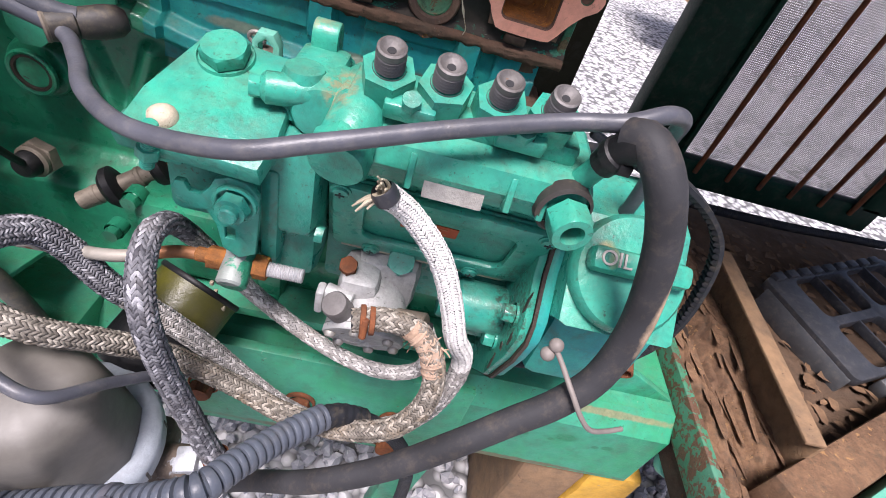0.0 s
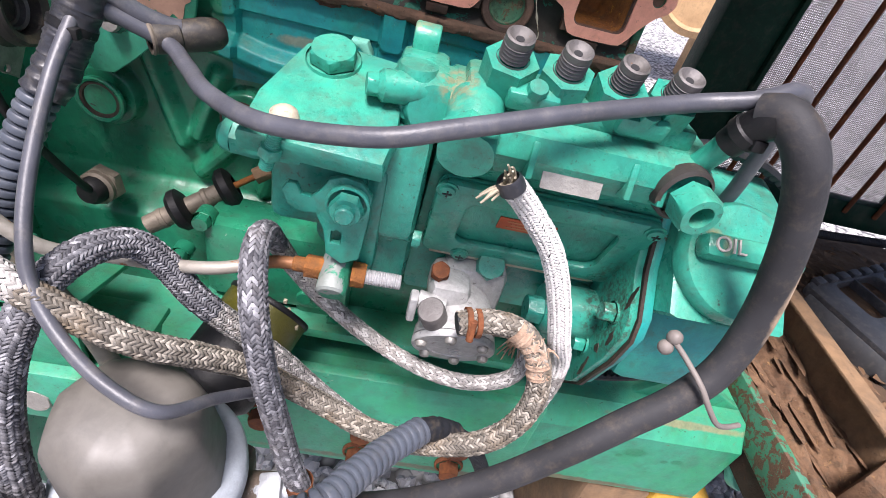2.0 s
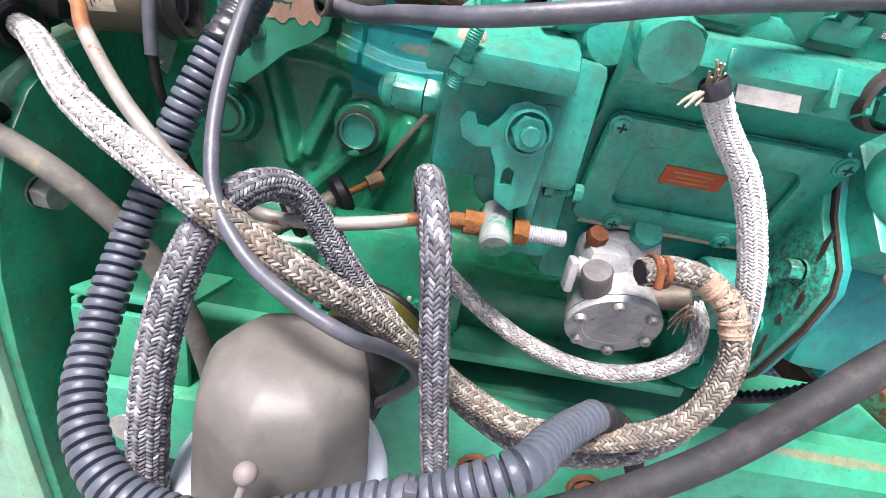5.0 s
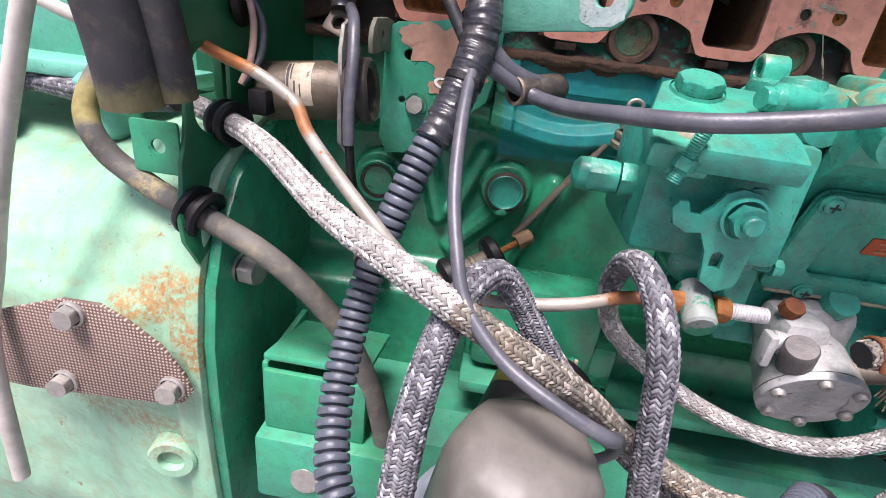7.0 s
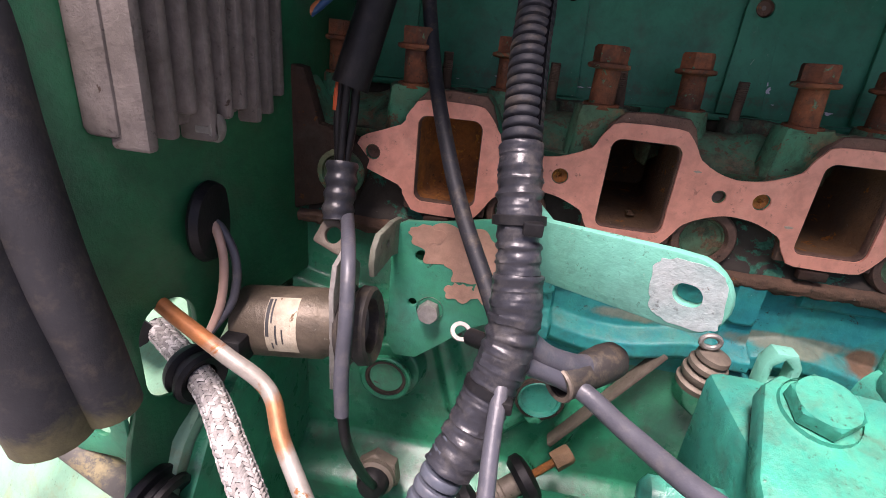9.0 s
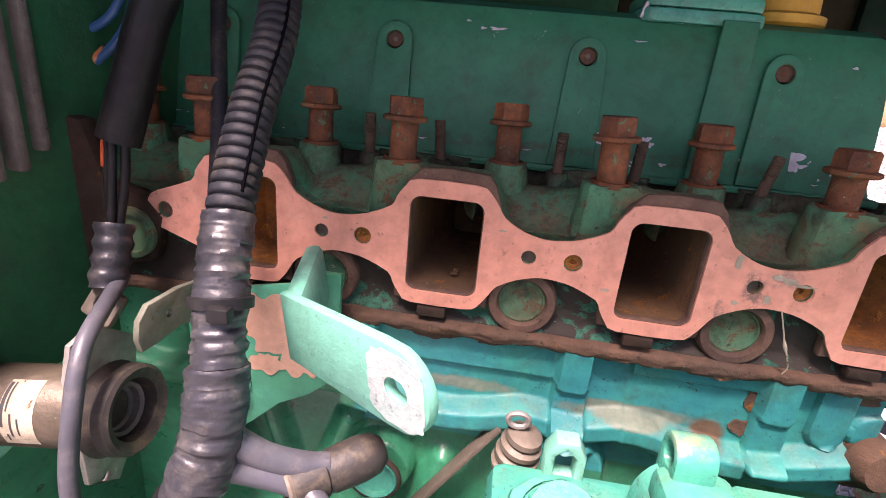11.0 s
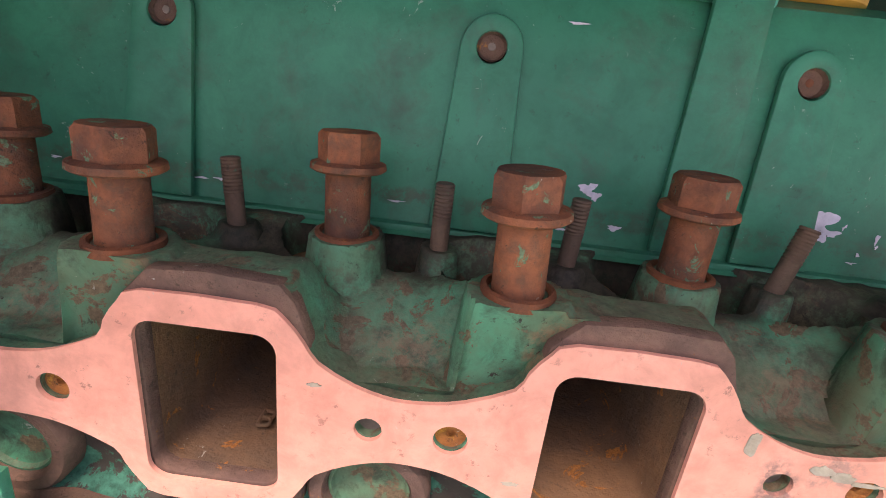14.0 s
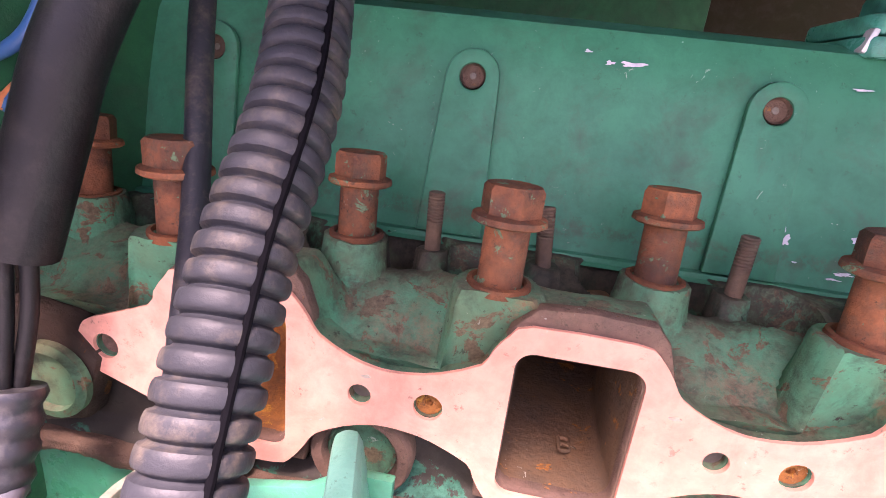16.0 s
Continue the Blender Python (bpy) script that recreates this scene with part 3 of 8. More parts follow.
def tube(pts, r, seg=14, step=0.004, shape=None, hollow=0.0):
    """A round tube along a smooth line; r: radius, or (start, end); shape(s): factor along the length."""
    C, s = spline(pts, step)
    T, N, B = frames(C)
    r0, r1 = (r, r) if not isinstance(r, tuple) else r
    R = r0 + (r1 - r0) * s / s[-1]
    if shape:
        R = R * np.array([shape(v) for v in s])
    a = np.arange(seg) * 2 * np.pi / seg
    V = C[:, None] + R[:, None, None] * (np.cos(a)[None, :, None] * N[:, None] + np.sin(a)[None, :, None] * B[:, None])
    verts = V.reshape(-1, 3).tolist()
    n = len(C)
    faces = [(i * seg + j, i * seg + (j + 1) % seg, (i + 1) * seg + (j + 1) % seg, (i + 1) * seg + j) for i in range(n - 1) for j in range(seg)]
    for i, k, d in ((0, 0, -1), (n - 1, (n - 1) * seg, 1)):
        if hollow:
            o = len(verts)
            for dep in (0.0, 0.03):
                for j in range(seg):
                    verts.append((C[i] - d * T[i] * dep + hollow * R[i] * (np.cos(a[j]) * N[i] + np.sin(a[j]) * B[i])).tolist())
            for j in range(seg):
                jj = (j + 1) % seg
                faces += [(k + j, k + jj, o + jj, o + j), (o + j, o + jj, o + seg + jj, o + seg + j)]
            faces.append(tuple(o + seg + j for j in range(seg)))
        else:
            faces.append(tuple(k + j for j in range(seg)))
    return raw(verts, faces)


def corrugated(pts, r, pitch=0.0042, depth=0.16, seg=20):
    """Split conduit: broad rounded ribs with narrow deep gaps."""
    def shape(s):
        u = (s / pitch) % 1.0
        if u < 0.72:
            return 1.0 - 0.05 * (abs(u - 0.36) / 0.36) ** 3
        return 0.95 - depth * math.sin(math.pi * (u - 0.72) / 0.28) ** 0.6
    return tube(pts, r, seg, pitch / 12, shape)


def stitches(pts, r, cols=16, gap=1.0, span=(0.0, 1.0)):
    """The braid of a hose: short slanting strands in columns whose slant alternates, each a raised lozenge."""
    if isinstance(r, tuple):
        r0, r1 = r
    else:
        r0 = r1 = r
    C, s = spline(pts, 0.0015)
    T, N, B = frames(C)
    w = 2 * math.pi / cols
    step = r0 * w * 0.92 * gap
    rows = int(s[-1] / step)
    # strand outline in (angle, along) units of the column width
    shp = np.array([(-0.70, -0.66, 0.93), (-0.30, -0.74, 0.965), (0.50, 0.02, 0.985), (0.70, 0.66, 0.93), (0.30, 0.74, 0.965), (-0.50, -0.02, 0.985), (-0.34, -0.38, 1.055), (0.0, 0.0, 1.085), (0.34, 0.38, 1.055)])
    tris = [(0, 1, 6), (1, 2, 7, 6), (2, 8, 7), (2, 3, 8), (3, 4, 8), (4, 5, 7, 8), (5, 6, 7), (5, 0, 6)]
    rng = np.random.RandomState(5)
    verts, faces = [], []
    for i in range(cols):
        sl = 1 if i % 2 else -1
        for j in range(int(rows * span[0]), int(rows * span[1])):
            jit = rng.normal(0, 0.06, 2)
            lift = 1 + rng.normal(0, 0.016)
            v = (j + 0.5 + (0.0 if i % 2 else 0.02) + jit[0]) * step
            th = (i + 0.5 + shp[:, 0] + jit[1]) * w
            al = np.clip(v + sl * shp[:, 1] * step * 1.15, 0, s[-1])
            k = np.clip((al / s[-1] * (len(s) - 1)), 0, len(s) - 1.001)
            k0 = k.astype(int)
            f = (k - k0)[:, None]
            c = C[k0] * (1 - f) + C[k0 + 1] * f
            nn, bb = N[k0], B[k0]
            rr = (r0 + (r1 - r0) * al / s[-1]) * shp[:, 2] * lift
            p = c + rr[:, None] * (np.cos(th)[:, None] * nn + np.sin(th)[:, None] * bb)
            o = len(verts)
            verts += p.tolist()
            faces += [tuple(o + q for q in t) for t in tris]
    return raw(verts, faces)


def sheet(fn, u0, u1, nu, v0, v1, nv):
    """A surface over a grid: fn(u, v) gives the point."""
    verts = [fn(u0 + (u1 - u0) * i / nu, v0 + (v1 - v0) * j / nv) for i in range(nu + 1) for j in range(nv + 1)]
    faces = [(i * (nv + 1) + j, (i + 1) * (nv + 1) + j, (i + 1) * (nv + 1) + j + 1, i * (nv + 1) + j + 1) for i in range(nu) for j in range(nv)]
    return raw(verts, faces)


def smooth(a, b, x):
    t = min(1.0, max(0.0, (x - a) / (b - a)))
    return t * t * (3 - 2 * t)


# ---- object kit ----
def part(name, bm, material, parent=None, label="", angle=40):
    me = bpy.data.meshes.new(name)
    bm.to_mesh(me)
    bm.free()
    me.materials.append(material)
    me.polygons.foreach_set("use_smooth", [True] * len(me.polygons))
    me.set_sharp_from_angle(angle=radians(angle))
    ob = new(name, me)
    if parent is not None:
        ob.parent = parent
        w = Matrix.Identity(4)
        p = parent
        while p is not None:
            w = p.matrix_basis @ w if p.parent is None else p.matrix_parent_inverse @ p.matrix_basis @ w
            p = p.parent
        ob.matrix_parent_inverse = w.inverted()
    return tagged(ob, label)


def thing(name, at, label, category, group="", kind=""):
    ob = new(name)
    ob.location = at
    ob.empty_display_size = 0.02
    ob.matrix_basis = Matrix.Translation(at)
    return tagged(ob, label, category, group, kind)


def again(ob, shift, parent=None):
    """The same mesh once more as a part, moved by shift."""
    c = ob.copy()
    scene.collection.objects.link(c)
    c.matrix_basis = Matrix.Translation(shift) @ ob.matrix_basis
    return c


def hose(name, pts, r, material, label, braid=True, cols=16, core=M_CORE):
    if braid:
        rr = tuple(v * 0.97 for v in r) if isinstance(r, tuple) else r * 0.97
        h = thing(name, pts[0], label, "hose")
        part("hose_core", tube(pts, rr, 12, 0.006), core, h)
        part("braid", stitches(pts, r, cols), material, h, angle=60)
    else:
        h = part(name, tube(pts, r, 16, 0.004), material)
        tagged(h, label, "hose")
    return h

# ---- setting ----
GROUND_Z = 0.0
bm = sheet(lambda u, v: (u, v, GROUND_Z + 0.006 * noise.noise((u * 4, v * 4, 0))), -60, 60, 60, -40, 80, 60)
ground = part("ground", bm, M_SOIL)
m, ns, ls, b = nodes_of("gravel_bed")
co = ns.new("ShaderNodeTexCoord").outputs["Object"]
vor = ns.new("ShaderNodeTexVoronoi")
vor.inputs["Scale"].default_value = 38
ls.new(co, vor.inputs["Vector"])
bw = ns.new("ShaderNodeRGBToBW")
ls.new(vor.outputs["Color"], bw.inputs[0])
edge = ramp(ns, ls, vor.outputs["Distance"], 0.75, 0.35)
stone = mixc(ns, ls, ramp(ns, ls, bw.outputs[0], 0.2, 0.8), (0.42, 0.42, 0.43), (0.68, 0.67, 0.66))
ls.new(mixc(ns, ls, edge, (0.11, 0.11, 0.11), stone), b.inputs["Base Color"])
b.inputs["Roughness"].default_value = 0.85
bump(ns, ls, b, edge, 0.9, 0.01)
ground.data.materials[0] = m
tagged(ground, "pale grey crushed gravel yard", "ground", kind="structure")

# Added slope: hides the sky so the opening looks out on bright gravel.
bank = part("gravel_backdrop", sheet(lambda u, v: (u, 5.5 + v * 1.6, GROUND_Z + v * 1.1 + 0.06 * noise.noise((u, v * 2, 3))), -12, 14, 60, 0, 3.0, 14), M_SOIL)
bank.data.materials[0] = m
tagged(bank, "pale gravel slope added as a bright backdrop across the yard", "gravel", kind="structure")

# loose stones near the engine
rng = random.Random(3)
verts, faces = [], []
ico = bmesh.new()
bmesh.ops.create_icosphere(ico, subdivisions=1, radius=1)
iv = [v.co.copy() for v in ico.verts]
fi = [tuple(v.index for v in f.verts) for f in ico.faces]
ico.free()
for k in range(5200):
    x, y = rng.uniform(-0.6, 1.0), rng.uniform(-0.5, 0.9)
    r = rng.uniform(0.008, 0.017)
    sx, sy, sz = rng.uniform(0.75, 1.3), rng.uniform(0.7, 1.2), rng.uniform(0.5, 0.9)
    turn = Euler((rng.uniform(0, 6), rng.uniform(0, 6), rng.uniform(0, 6))).to_matrix()
    o = len(verts)
    seed = Vector((k * 1.7, k * 0.3, 0))
    for v in iv:
        q = v * (1 + 0.45 * noise.noise(v * 1.6 + seed))
        q = turn @ Vector((q.x * sx, q.y * sy, q.z * sz)) * r
        verts.append((x + q.x, y + q.y, GROUND_Z + 0.006 + rng.uniform(0, 0.001) + q.z + (k % 3) * 0.004))
    faces += [tuple(o + i for i in f) for f in fi]
m, ns, ls, b = nodes_of("gravel_stone")
co = ns.new("ShaderNodeTexCoord").outputs["Object"]
rnd = ns.new("ShaderNodeNewGeometry").outputs["Random Per Island"]
c = mixc(ns, ls, rnd, (0.50, 0.49, 0.49), (0.16, 0.17, 0.19))
ls.new(mixc(ns, ls, ramp(ns, ls, tex(ns, ls, 120, 6, 0.7, co), 0.4, 0.7), c, (0.26, 0.26, 0.28)), b.inputs["Base Color"])
b.inputs["Roughness"].default_value = 0.75
bump(ns, ls, b, tex(ns, ls, 300, 5, 0.6, co), 0.5, 0.001)
tagged(part("gravel", raw(verts, faces), m, angle=20), "loose crushed grey stones under the machine", "gravel", kind="stuff")

# canopy: roof, rear wall with an opening beside a post, bulkhead behind the bell housing
tagged(part("wall_back", box((-0.4175, 0.446, 0.80), (0.975, 0.012, 0.95), 0.003), M_SHEET), "dark green steel rear canopy wall", "wall", kind="structure")
tagged(part("wall_back_panel", box((0.2105, 0.450, 0.80), (0.281, 0.012, 0.95), 0.003), M_OLIVE), "grimy olive-brown rear canopy panel", "wall", kind="structure")
tagged(part("wall_upper", box((0.83, 0.446, 1.03), (0.97, 0.03, 0.18), 0.003), M_PANEL), "dark steel header above the side opening", "wall", kind="structure")
tagged(part("ceiling", box((0.49, 0.233, 1.115), (1.82, 0.814, 0.02), 0.003), M_PANEL), "dark green steel canopy roof", "roof", kind="structure")
tagged(part("wall_end", box((-0.345, 0.19, 0.80), (0.008, 0.50, 0.62), 0.002), M_BULK), "glossy green steel bulkhead beside the engine", "wall", kind="structure")
tagged(part("door_post", join(box((0.527, 0.446, 0.74), (0.105, 0.05, 0.50), 0.006), box((0.583, 0.424, 0.74), (0.010, 0.02, 0.46), 0.002)), M_PANEL), "dark green steel canopy post", "post", kind="structure")
# Added wall behind the camera, never in view; it cuts the low sky light.
tagged(part("wall_skyblock", box((0.0, -5.0, 0.85), (16.0, 0.2, 1.7), 0.01), M_SKYBLOCK), "unseen grey-brown wall added to block low sky light", "wall", kind="structure")
gr = thing("radiator_grille", (0.75, 0.43, 0.5), "rusty barred grille with fine wire mesh behind it", "grille")
part("lower_frame", box((0.80, 0.436, 0.485), (0.44, 0.03, 0.055), 0.004), M_PANEL, gr)
part("side_frame", box((1.005, 0.436, 0.75), (0.06, 0.03, 0.50), 0.004), M_PANEL, gr)
for k in range(6):
    part("bar", rod((0.630 + 0.066 * k, 0.418, 0.49), (0.630 + 0.066 * k, 0.418, 0.98), 0.0046, 10), M_RUST, gr)
mv, mf = [], []
for k in range(120):
    x = 0.595 + k * 0.0032
    o = len(mv)
    mv += [(x, 0.440, 0.505), (x + 0.0014, 0.440, 0.505), (x + 0.0014, 0.440, 0.98), (x, 0.440, 0.98)]
    mf.append((o, o + 1, o + 2, o + 3))
for k in range(145):
    z = 0.508 + k * 0.0032
    o = len(mv)
    mv += [(0.595, 0.4405, z), (0.98, 0.4405, z), (0.98, 0.4405, z + 0.0014), (0.595, 0.4405, z + 0.0014)]
    mf.append((o, o + 1, o + 2, o + 3))
tagged(part("wire_mesh", raw(mv, mf), M_STUB, gr), "fine grey wire mesh", kind="stuff")

# ---- engine ----
PITCH, PORT0 = 0.12, -0.192
PORTS = [PORT0 + PITCH * i for i in range(4)]
ZP = 0.8005


def gasket_outline(grow=0.0):
    g = grow
    top = [(-0.2535 - g, 0.0), (-0.2515 - g, 0.007 + g), (-0.246, 0.0115 + g)]
    for i, c in enumerate(PORTS):
        top += [(c - 0.0315, 0.020 + g), (c - 0.0285, 0.026 + g), (c - 0.0235 - g * 0.4, 0.0330 + g), (c - 0.017, 0.0368 + g), (c + 0.015, 0.0368 + g), (c + 0.0225 + g * 0.4, 0.0340 + g), (c + 0.0285, 0.0265 + g), (c + 0.0325, 0.0205 + g)]
        if i < 3:
            top += [(c + 0.043, 0.0145 + g), (c + 0.052, 0.0118 + g), (c + 0.058, 0.0112 + g), (c + 0.066, 0.0118 + g), (c + 0.075, 0.0138 + g)]
    top += [(0.208, 0.012 + g), (0.2155 + g, 0.007 + g), (0.2185 + g, 0.0)]
    low = [(x, -z * (1.015 if abs(z) > 0.03 else 0.98 if abs(z) > 0.02 else 1.0)) for x, z in top[1:-1]]
    loop = top[::-1] + low
    n, out = len(loop), []
    for i in range(n):
        a, b, c, d = (Vector(loop[(i + k - 1) % n]) for k in range(4))
        for t in (0.0, 0.5):
            q = 0.5 * ((2 * b) + (c - a) * t + (2 * a - 5 * b + 4 * c - d) * t * t + (3 * b - a - 3 * c + d) * t ** 3)
            out.append((q.x, q.y + ZP))
    return out


def gasket_top(x):
    """Height of the gasket's upper edge at x."""
    best = 0.0
    d = abs(((x - PORT0 + PITCH / 2) % PITCH) - PITCH / 2)
    for d0, h0, d1, h1 in ((0, 0.0385, 0.016, 0.0385), (0.016, 0.0385, 0.023, 0.035), (0.023, 0.035, 0.0285, 0.0265), (0.0285, 0.0265, 0.032, 0.0202), (0.032, 0.0202, 0.046, 0.0135), (0.046, 0.0135, 0.061, 0.0112)):
        if d0 <= d <= d1:
            best = h0 + (h1 - h0) * (d - d0) / (d1 - d0)
    return ZP + best


def port_hole(c, w=0.0208, h=0.0285, r=0.0062):
    return [(c + x, ZP - 0.001 + z) for x, z in rounded(w, h, r)]


BOLT_HOLES = [(-0.242, 0.0052)] + [(x, 0.0042) for i in range(3) for x in (PORTS[i] + 0.048,)] + [(x, 0.0052) for i in range(3) for x in (PORTS[i] + 0.0725,)] + [(0.205, 0.0052)]
holes = [port_hole(c) for c in PORTS] + [circle(x, ZP, r, 18) for x, r in BOLT_HOLES]
head = thing("cylinder_head", (0, 0.05, 0.75), "dirty green cast-iron cylinder head with four open square intake ports", "cylinder head")
gk = part("manifold_gasket", plate(gasket_outline(), holes, 0.0016, Matrix.Translation((0, -0.0016, 0)) @ FACE), M_GASKET)
tagged(gk, "salmon-pink intake manifold gasket with square port openings on the head", "gasket")
for c in PORTS:
    out = [(c + x, ZP + z) for x, z in [(-0.0275, -0.036), (0.0275, -0.036), (0.031, 0.0), (0.0295, 0.026), (0.0255, 0.0375), (0.021, 0.0425), (0.0, 0.0438), (-0.016, 0.0425), (-0.024, 0.034), (-0.0305, 0.0)]]
    part("port_flange", plate(out, [port_hole(c, 0.0200, 0.0278)], 0.0065, Matrix.Translation((0, 0.0006, 0)) @ FACE, 0.0012), M_FLANGE, head, "rusty machined port flange")
part("flange_web", plate(gasket_outline(-0.0012), [port_hole(c, 0.0225, 0.0300) for c in PORTS] + [circle(x, ZP, r * 0.92, 18) for x, r in BOLT_HOLES], 0.012, Matrix.Translation((0, 0.0002, 0)) @ FACE), M_HEAD, head)

# port ducts, open to the front
for i, c in enumerate(PORTS):
    prof = rounded(0.0205, 0.028, 0.007, 5)
    depth = 0.11 if i in (1, 2) else 0.034
    rows = 14
    bend = 0.012 if i < 2 else -0.012
    verts = []
    for k in range(rows + 1):
        f = k / rows
        sc = 1 - 0.12 * f
        verts += [(c + x * sc + bend * f * f, 0.004 + depth * f, ZP - 0.001 + z * sc ) for x, z in prof]
    n = len(prof)
    faces = [(k * n + j, k * n + (j + 1) % n, (k + 1) * n + (j + 1) % n, (k + 1) * n + j) for k in range(rows) for j in range(n)] + [tuple(rows * n + j for j in range(n))]
    part("port_duct", raw(verts, faces), M_ORANGE if i in (0, 3) else M_SOOT, head, "orange rusty duct" if i in (0, 3) else "sooty brown duct")

FRONT = [-0.2195, -0.102, 0.0145, 0.132]
REAR = [-0.282, -0.162, -0.043, 0.0725, 0.19]
STUDS = [-0.205, -0.131, -0.085, -0.011, 0.035, 0.109, 0.152]

PITS = [(bx + dx, dy, dr) for bx in FRONT for dx, dy, dr in ((-0.0085, 0.050, 0.0145), (0.050, 0.058, 0.0160), (-0.040, 0.057, 0.0150))]


def head_top(x, y):
    """Height of the cast upper deck: it sweeps up from the flange to the bolt bosses and the cover rail."""
    low = gasket_top(x) - 0.0015
    z = min(low, 0.8125) + 0.021 * smooth(0.003, 0.040, y) + 0.003 * math.sin(x * 52 + 1.0) * smooth(0.01, 0.03, y)
    u = ((x - PORTS[0] + PITCH * 0.4) % PITCH) - PITCH * 0.4
    z += max(0.0, 0.8425 - z) * smooth(-0.044, -0.034, u) * (1 - smooth(0.021, 0.036, u)) * (1 - smooth(0.022, 0.034, y))
    z += (0.8405 - z) * smooth(0.038, 0.064, y)
    for bx in FRONT:
        r = math.hypot(x - bx, y - 0.0120)
        z = max(z, 0.8445 - 0.04 * smooth(0.0152, 0.0185, r))
    for bx in REAR:
        r = math.hypot(x - bx, y - 0.043)
        z = max(z, 0.8445 - 0.03 * smooth(0.0130, 0.0150, r))
    for bx in STUDS:
        r = math.hypot(x - bx, y - 0.050)
        z = max(z, 0.841 - 0.03 * smooth(0.0065, 0.0120, r))
    free = min([math.hypot(x - q, y - 0.043) - 0.0155 for q in REAR] + [math.hypot(x - q, y - 0.050) - 0.008 for q in STUDS])
    for bx, by, br in PITS:
        r = math.hypot((x - bx) * 0.85, y - by)
        z -= 0.030 * (1 - smooth(br * 0.80, br, r)) * smooth(-0.001, 0.0015, free)
    return z + 0.0008 * noise.noise((x * 160, y * 160, 3)) + 0.0012 * noise.noise((x * 45, y * 45, 9))


bm = sheet(lambda u, v: (u, v, head_top(u, v)), -0.305, 0.207, 420, 0.0026, 0.082, 80)
skirt = sheet(lambda u, v: (u, 0.0026 + 0.004 * (1 - v), gasket_top(u) - 0.004 + (head_top(u, 0.0026) - gasket_top(u) + 0.004) * v), -0.305, 0.207, 420, 0.0, 1.0, 6)
part("deck_lip", skirt, M_HEAD, head, "", 60)
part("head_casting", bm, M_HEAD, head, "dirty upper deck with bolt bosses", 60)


def head_front(x, z):
    y = 0.010
    d = abs(((x - PORTS[0] + PITCH / 2) % PITCH) - PITCH / 2)
    y -= 0.004 * (1 - smooth(0.02, 0.04, d)) * smooth(0.760, 0.775, z)
    y -= 0.006 * (1 - smooth(0.752, 0.759, z))
    return y + 0.0015 * noise.noise((x * 60, z * 60, 1))


bm = sheet(lambda u, v: (u, head_front(u, v), v), -0.305, 0.207, 216, 0.750, 0.809, 30)
inside = [f for f in bm.faces if min(abs(f.calc_center_median().x - c) for c in PORTS) < 0.0225 and abs(f.calc_center_median().z - ZP) < 0.0315]
bmesh.ops.delete(bm, geom=inside, context="FACES")
part("front_face", bm, M_HEADLOW, head, "oily brown side of the head", 60)
part("end_face", box((0.2035, 0.045, 0.783), (0.007, 0.075, 0.066), 0.002), M_HEAD, head)
part("body", box((-0.049, 0.21, 0.793), (0.51, 0.18, 0.086), 0.004), M_HEAD, head)

# Black discs in the pits stand in for the bores' deep shade.
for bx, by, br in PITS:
    part("pushrod_bore_shade", lathe((bx, by, 0.8195), (0, 0, 1), [(0, 0.0), (br * 0.95, 0.0), (br, 0.001), (br * 1.02, 0.0)], 20), M_CORE, head, "black disc for the dark depth of an oily bore")
bolt = thing("head_bolt", (0, 0, 0.842), "rusty flanged hex bolt backed out of the head", "bolt", "loose head bolts")
part("shank", lathe((0, 0, 0.8415), (0, 0, 1), [(0, 0), (0.0075, 0.0), (0.0078, 0.002), (0.0076, 0.024), (0, 0.0241)], 24), M_BOLT, bolt)
part("flange", lathe((0, 0, 0.842), (0, 0, 1), [(0.0076, 0.0232), (0.0115, 0.0238), (0.0127, 0.0246), (0.0124, 0.0264), (0.0098, 0.0272), (0, 0.0272)], 28), M_BOLT, bolt)
part("hex", hexagon((0, 0, 0.8685), (0, 0, 1), 0.0178, 0.0102, 12), M_BOLT, bolt, "", 35)
spots = [(bx, y) for row, y in ((FRONT, 0.0135), (REAR, 0.043)) for bx in row]
for k, (bx, y) in enumerate(spots):
    lift = 0.001 * math.sin(bx * 91) - (0.003 if bx > 0.12 else 0.0)
    at = Matrix.Translation((bx, y, 0.842 + lift)) @ pose(0, 0, 0, 2.0 * math.sin(k * 2.3), 2.5 * math.sin(k * 1.7 + 1), math.degrees(bx * 40))
    if k:
        copy_thing(bolt, at)
    part("washer_seat", lathe((bx, y, 0.8435), (0, 0, 1), [(0.0086, -0.0006), (0.0088, 0.0018), (0.0095, 0.0025), (0.0110, 0.0021), (0.0114, -0.0008)], 28), M_RUST, head)
bolt.matrix_basis = Matrix.Translation((spots[0][0], spots[0][1], 0.842))
stud = None
for i, sx in enumerate(STUDS):
    if stud is None:
        stud = part("stud", join(rod((0, 0, 0.830), (0, 0, 0.853), 0.0033), thread((0, 0, 0.852), (0, 0, 1), 0.0035, 0.0135, 0.0013, 12)), M_STUD, head, "grimy rusty threaded stud")
        stud.matrix_basis = Matrix.Translation((sx, 0.049, 0))
    else:
        s = again(stud, (0, 0, 0))
        s.matrix_basis = Matrix.Translation((sx, 0.049, 0.84)) @ pose(0, 0, 0, -4 + 3 * i % 5, (i * 5) % 9 - 3 + (9 if sx > 0.1 else 4 if sx > 0.03 else -3), 0) @ Matrix.Translation((0, 0, -0.84))
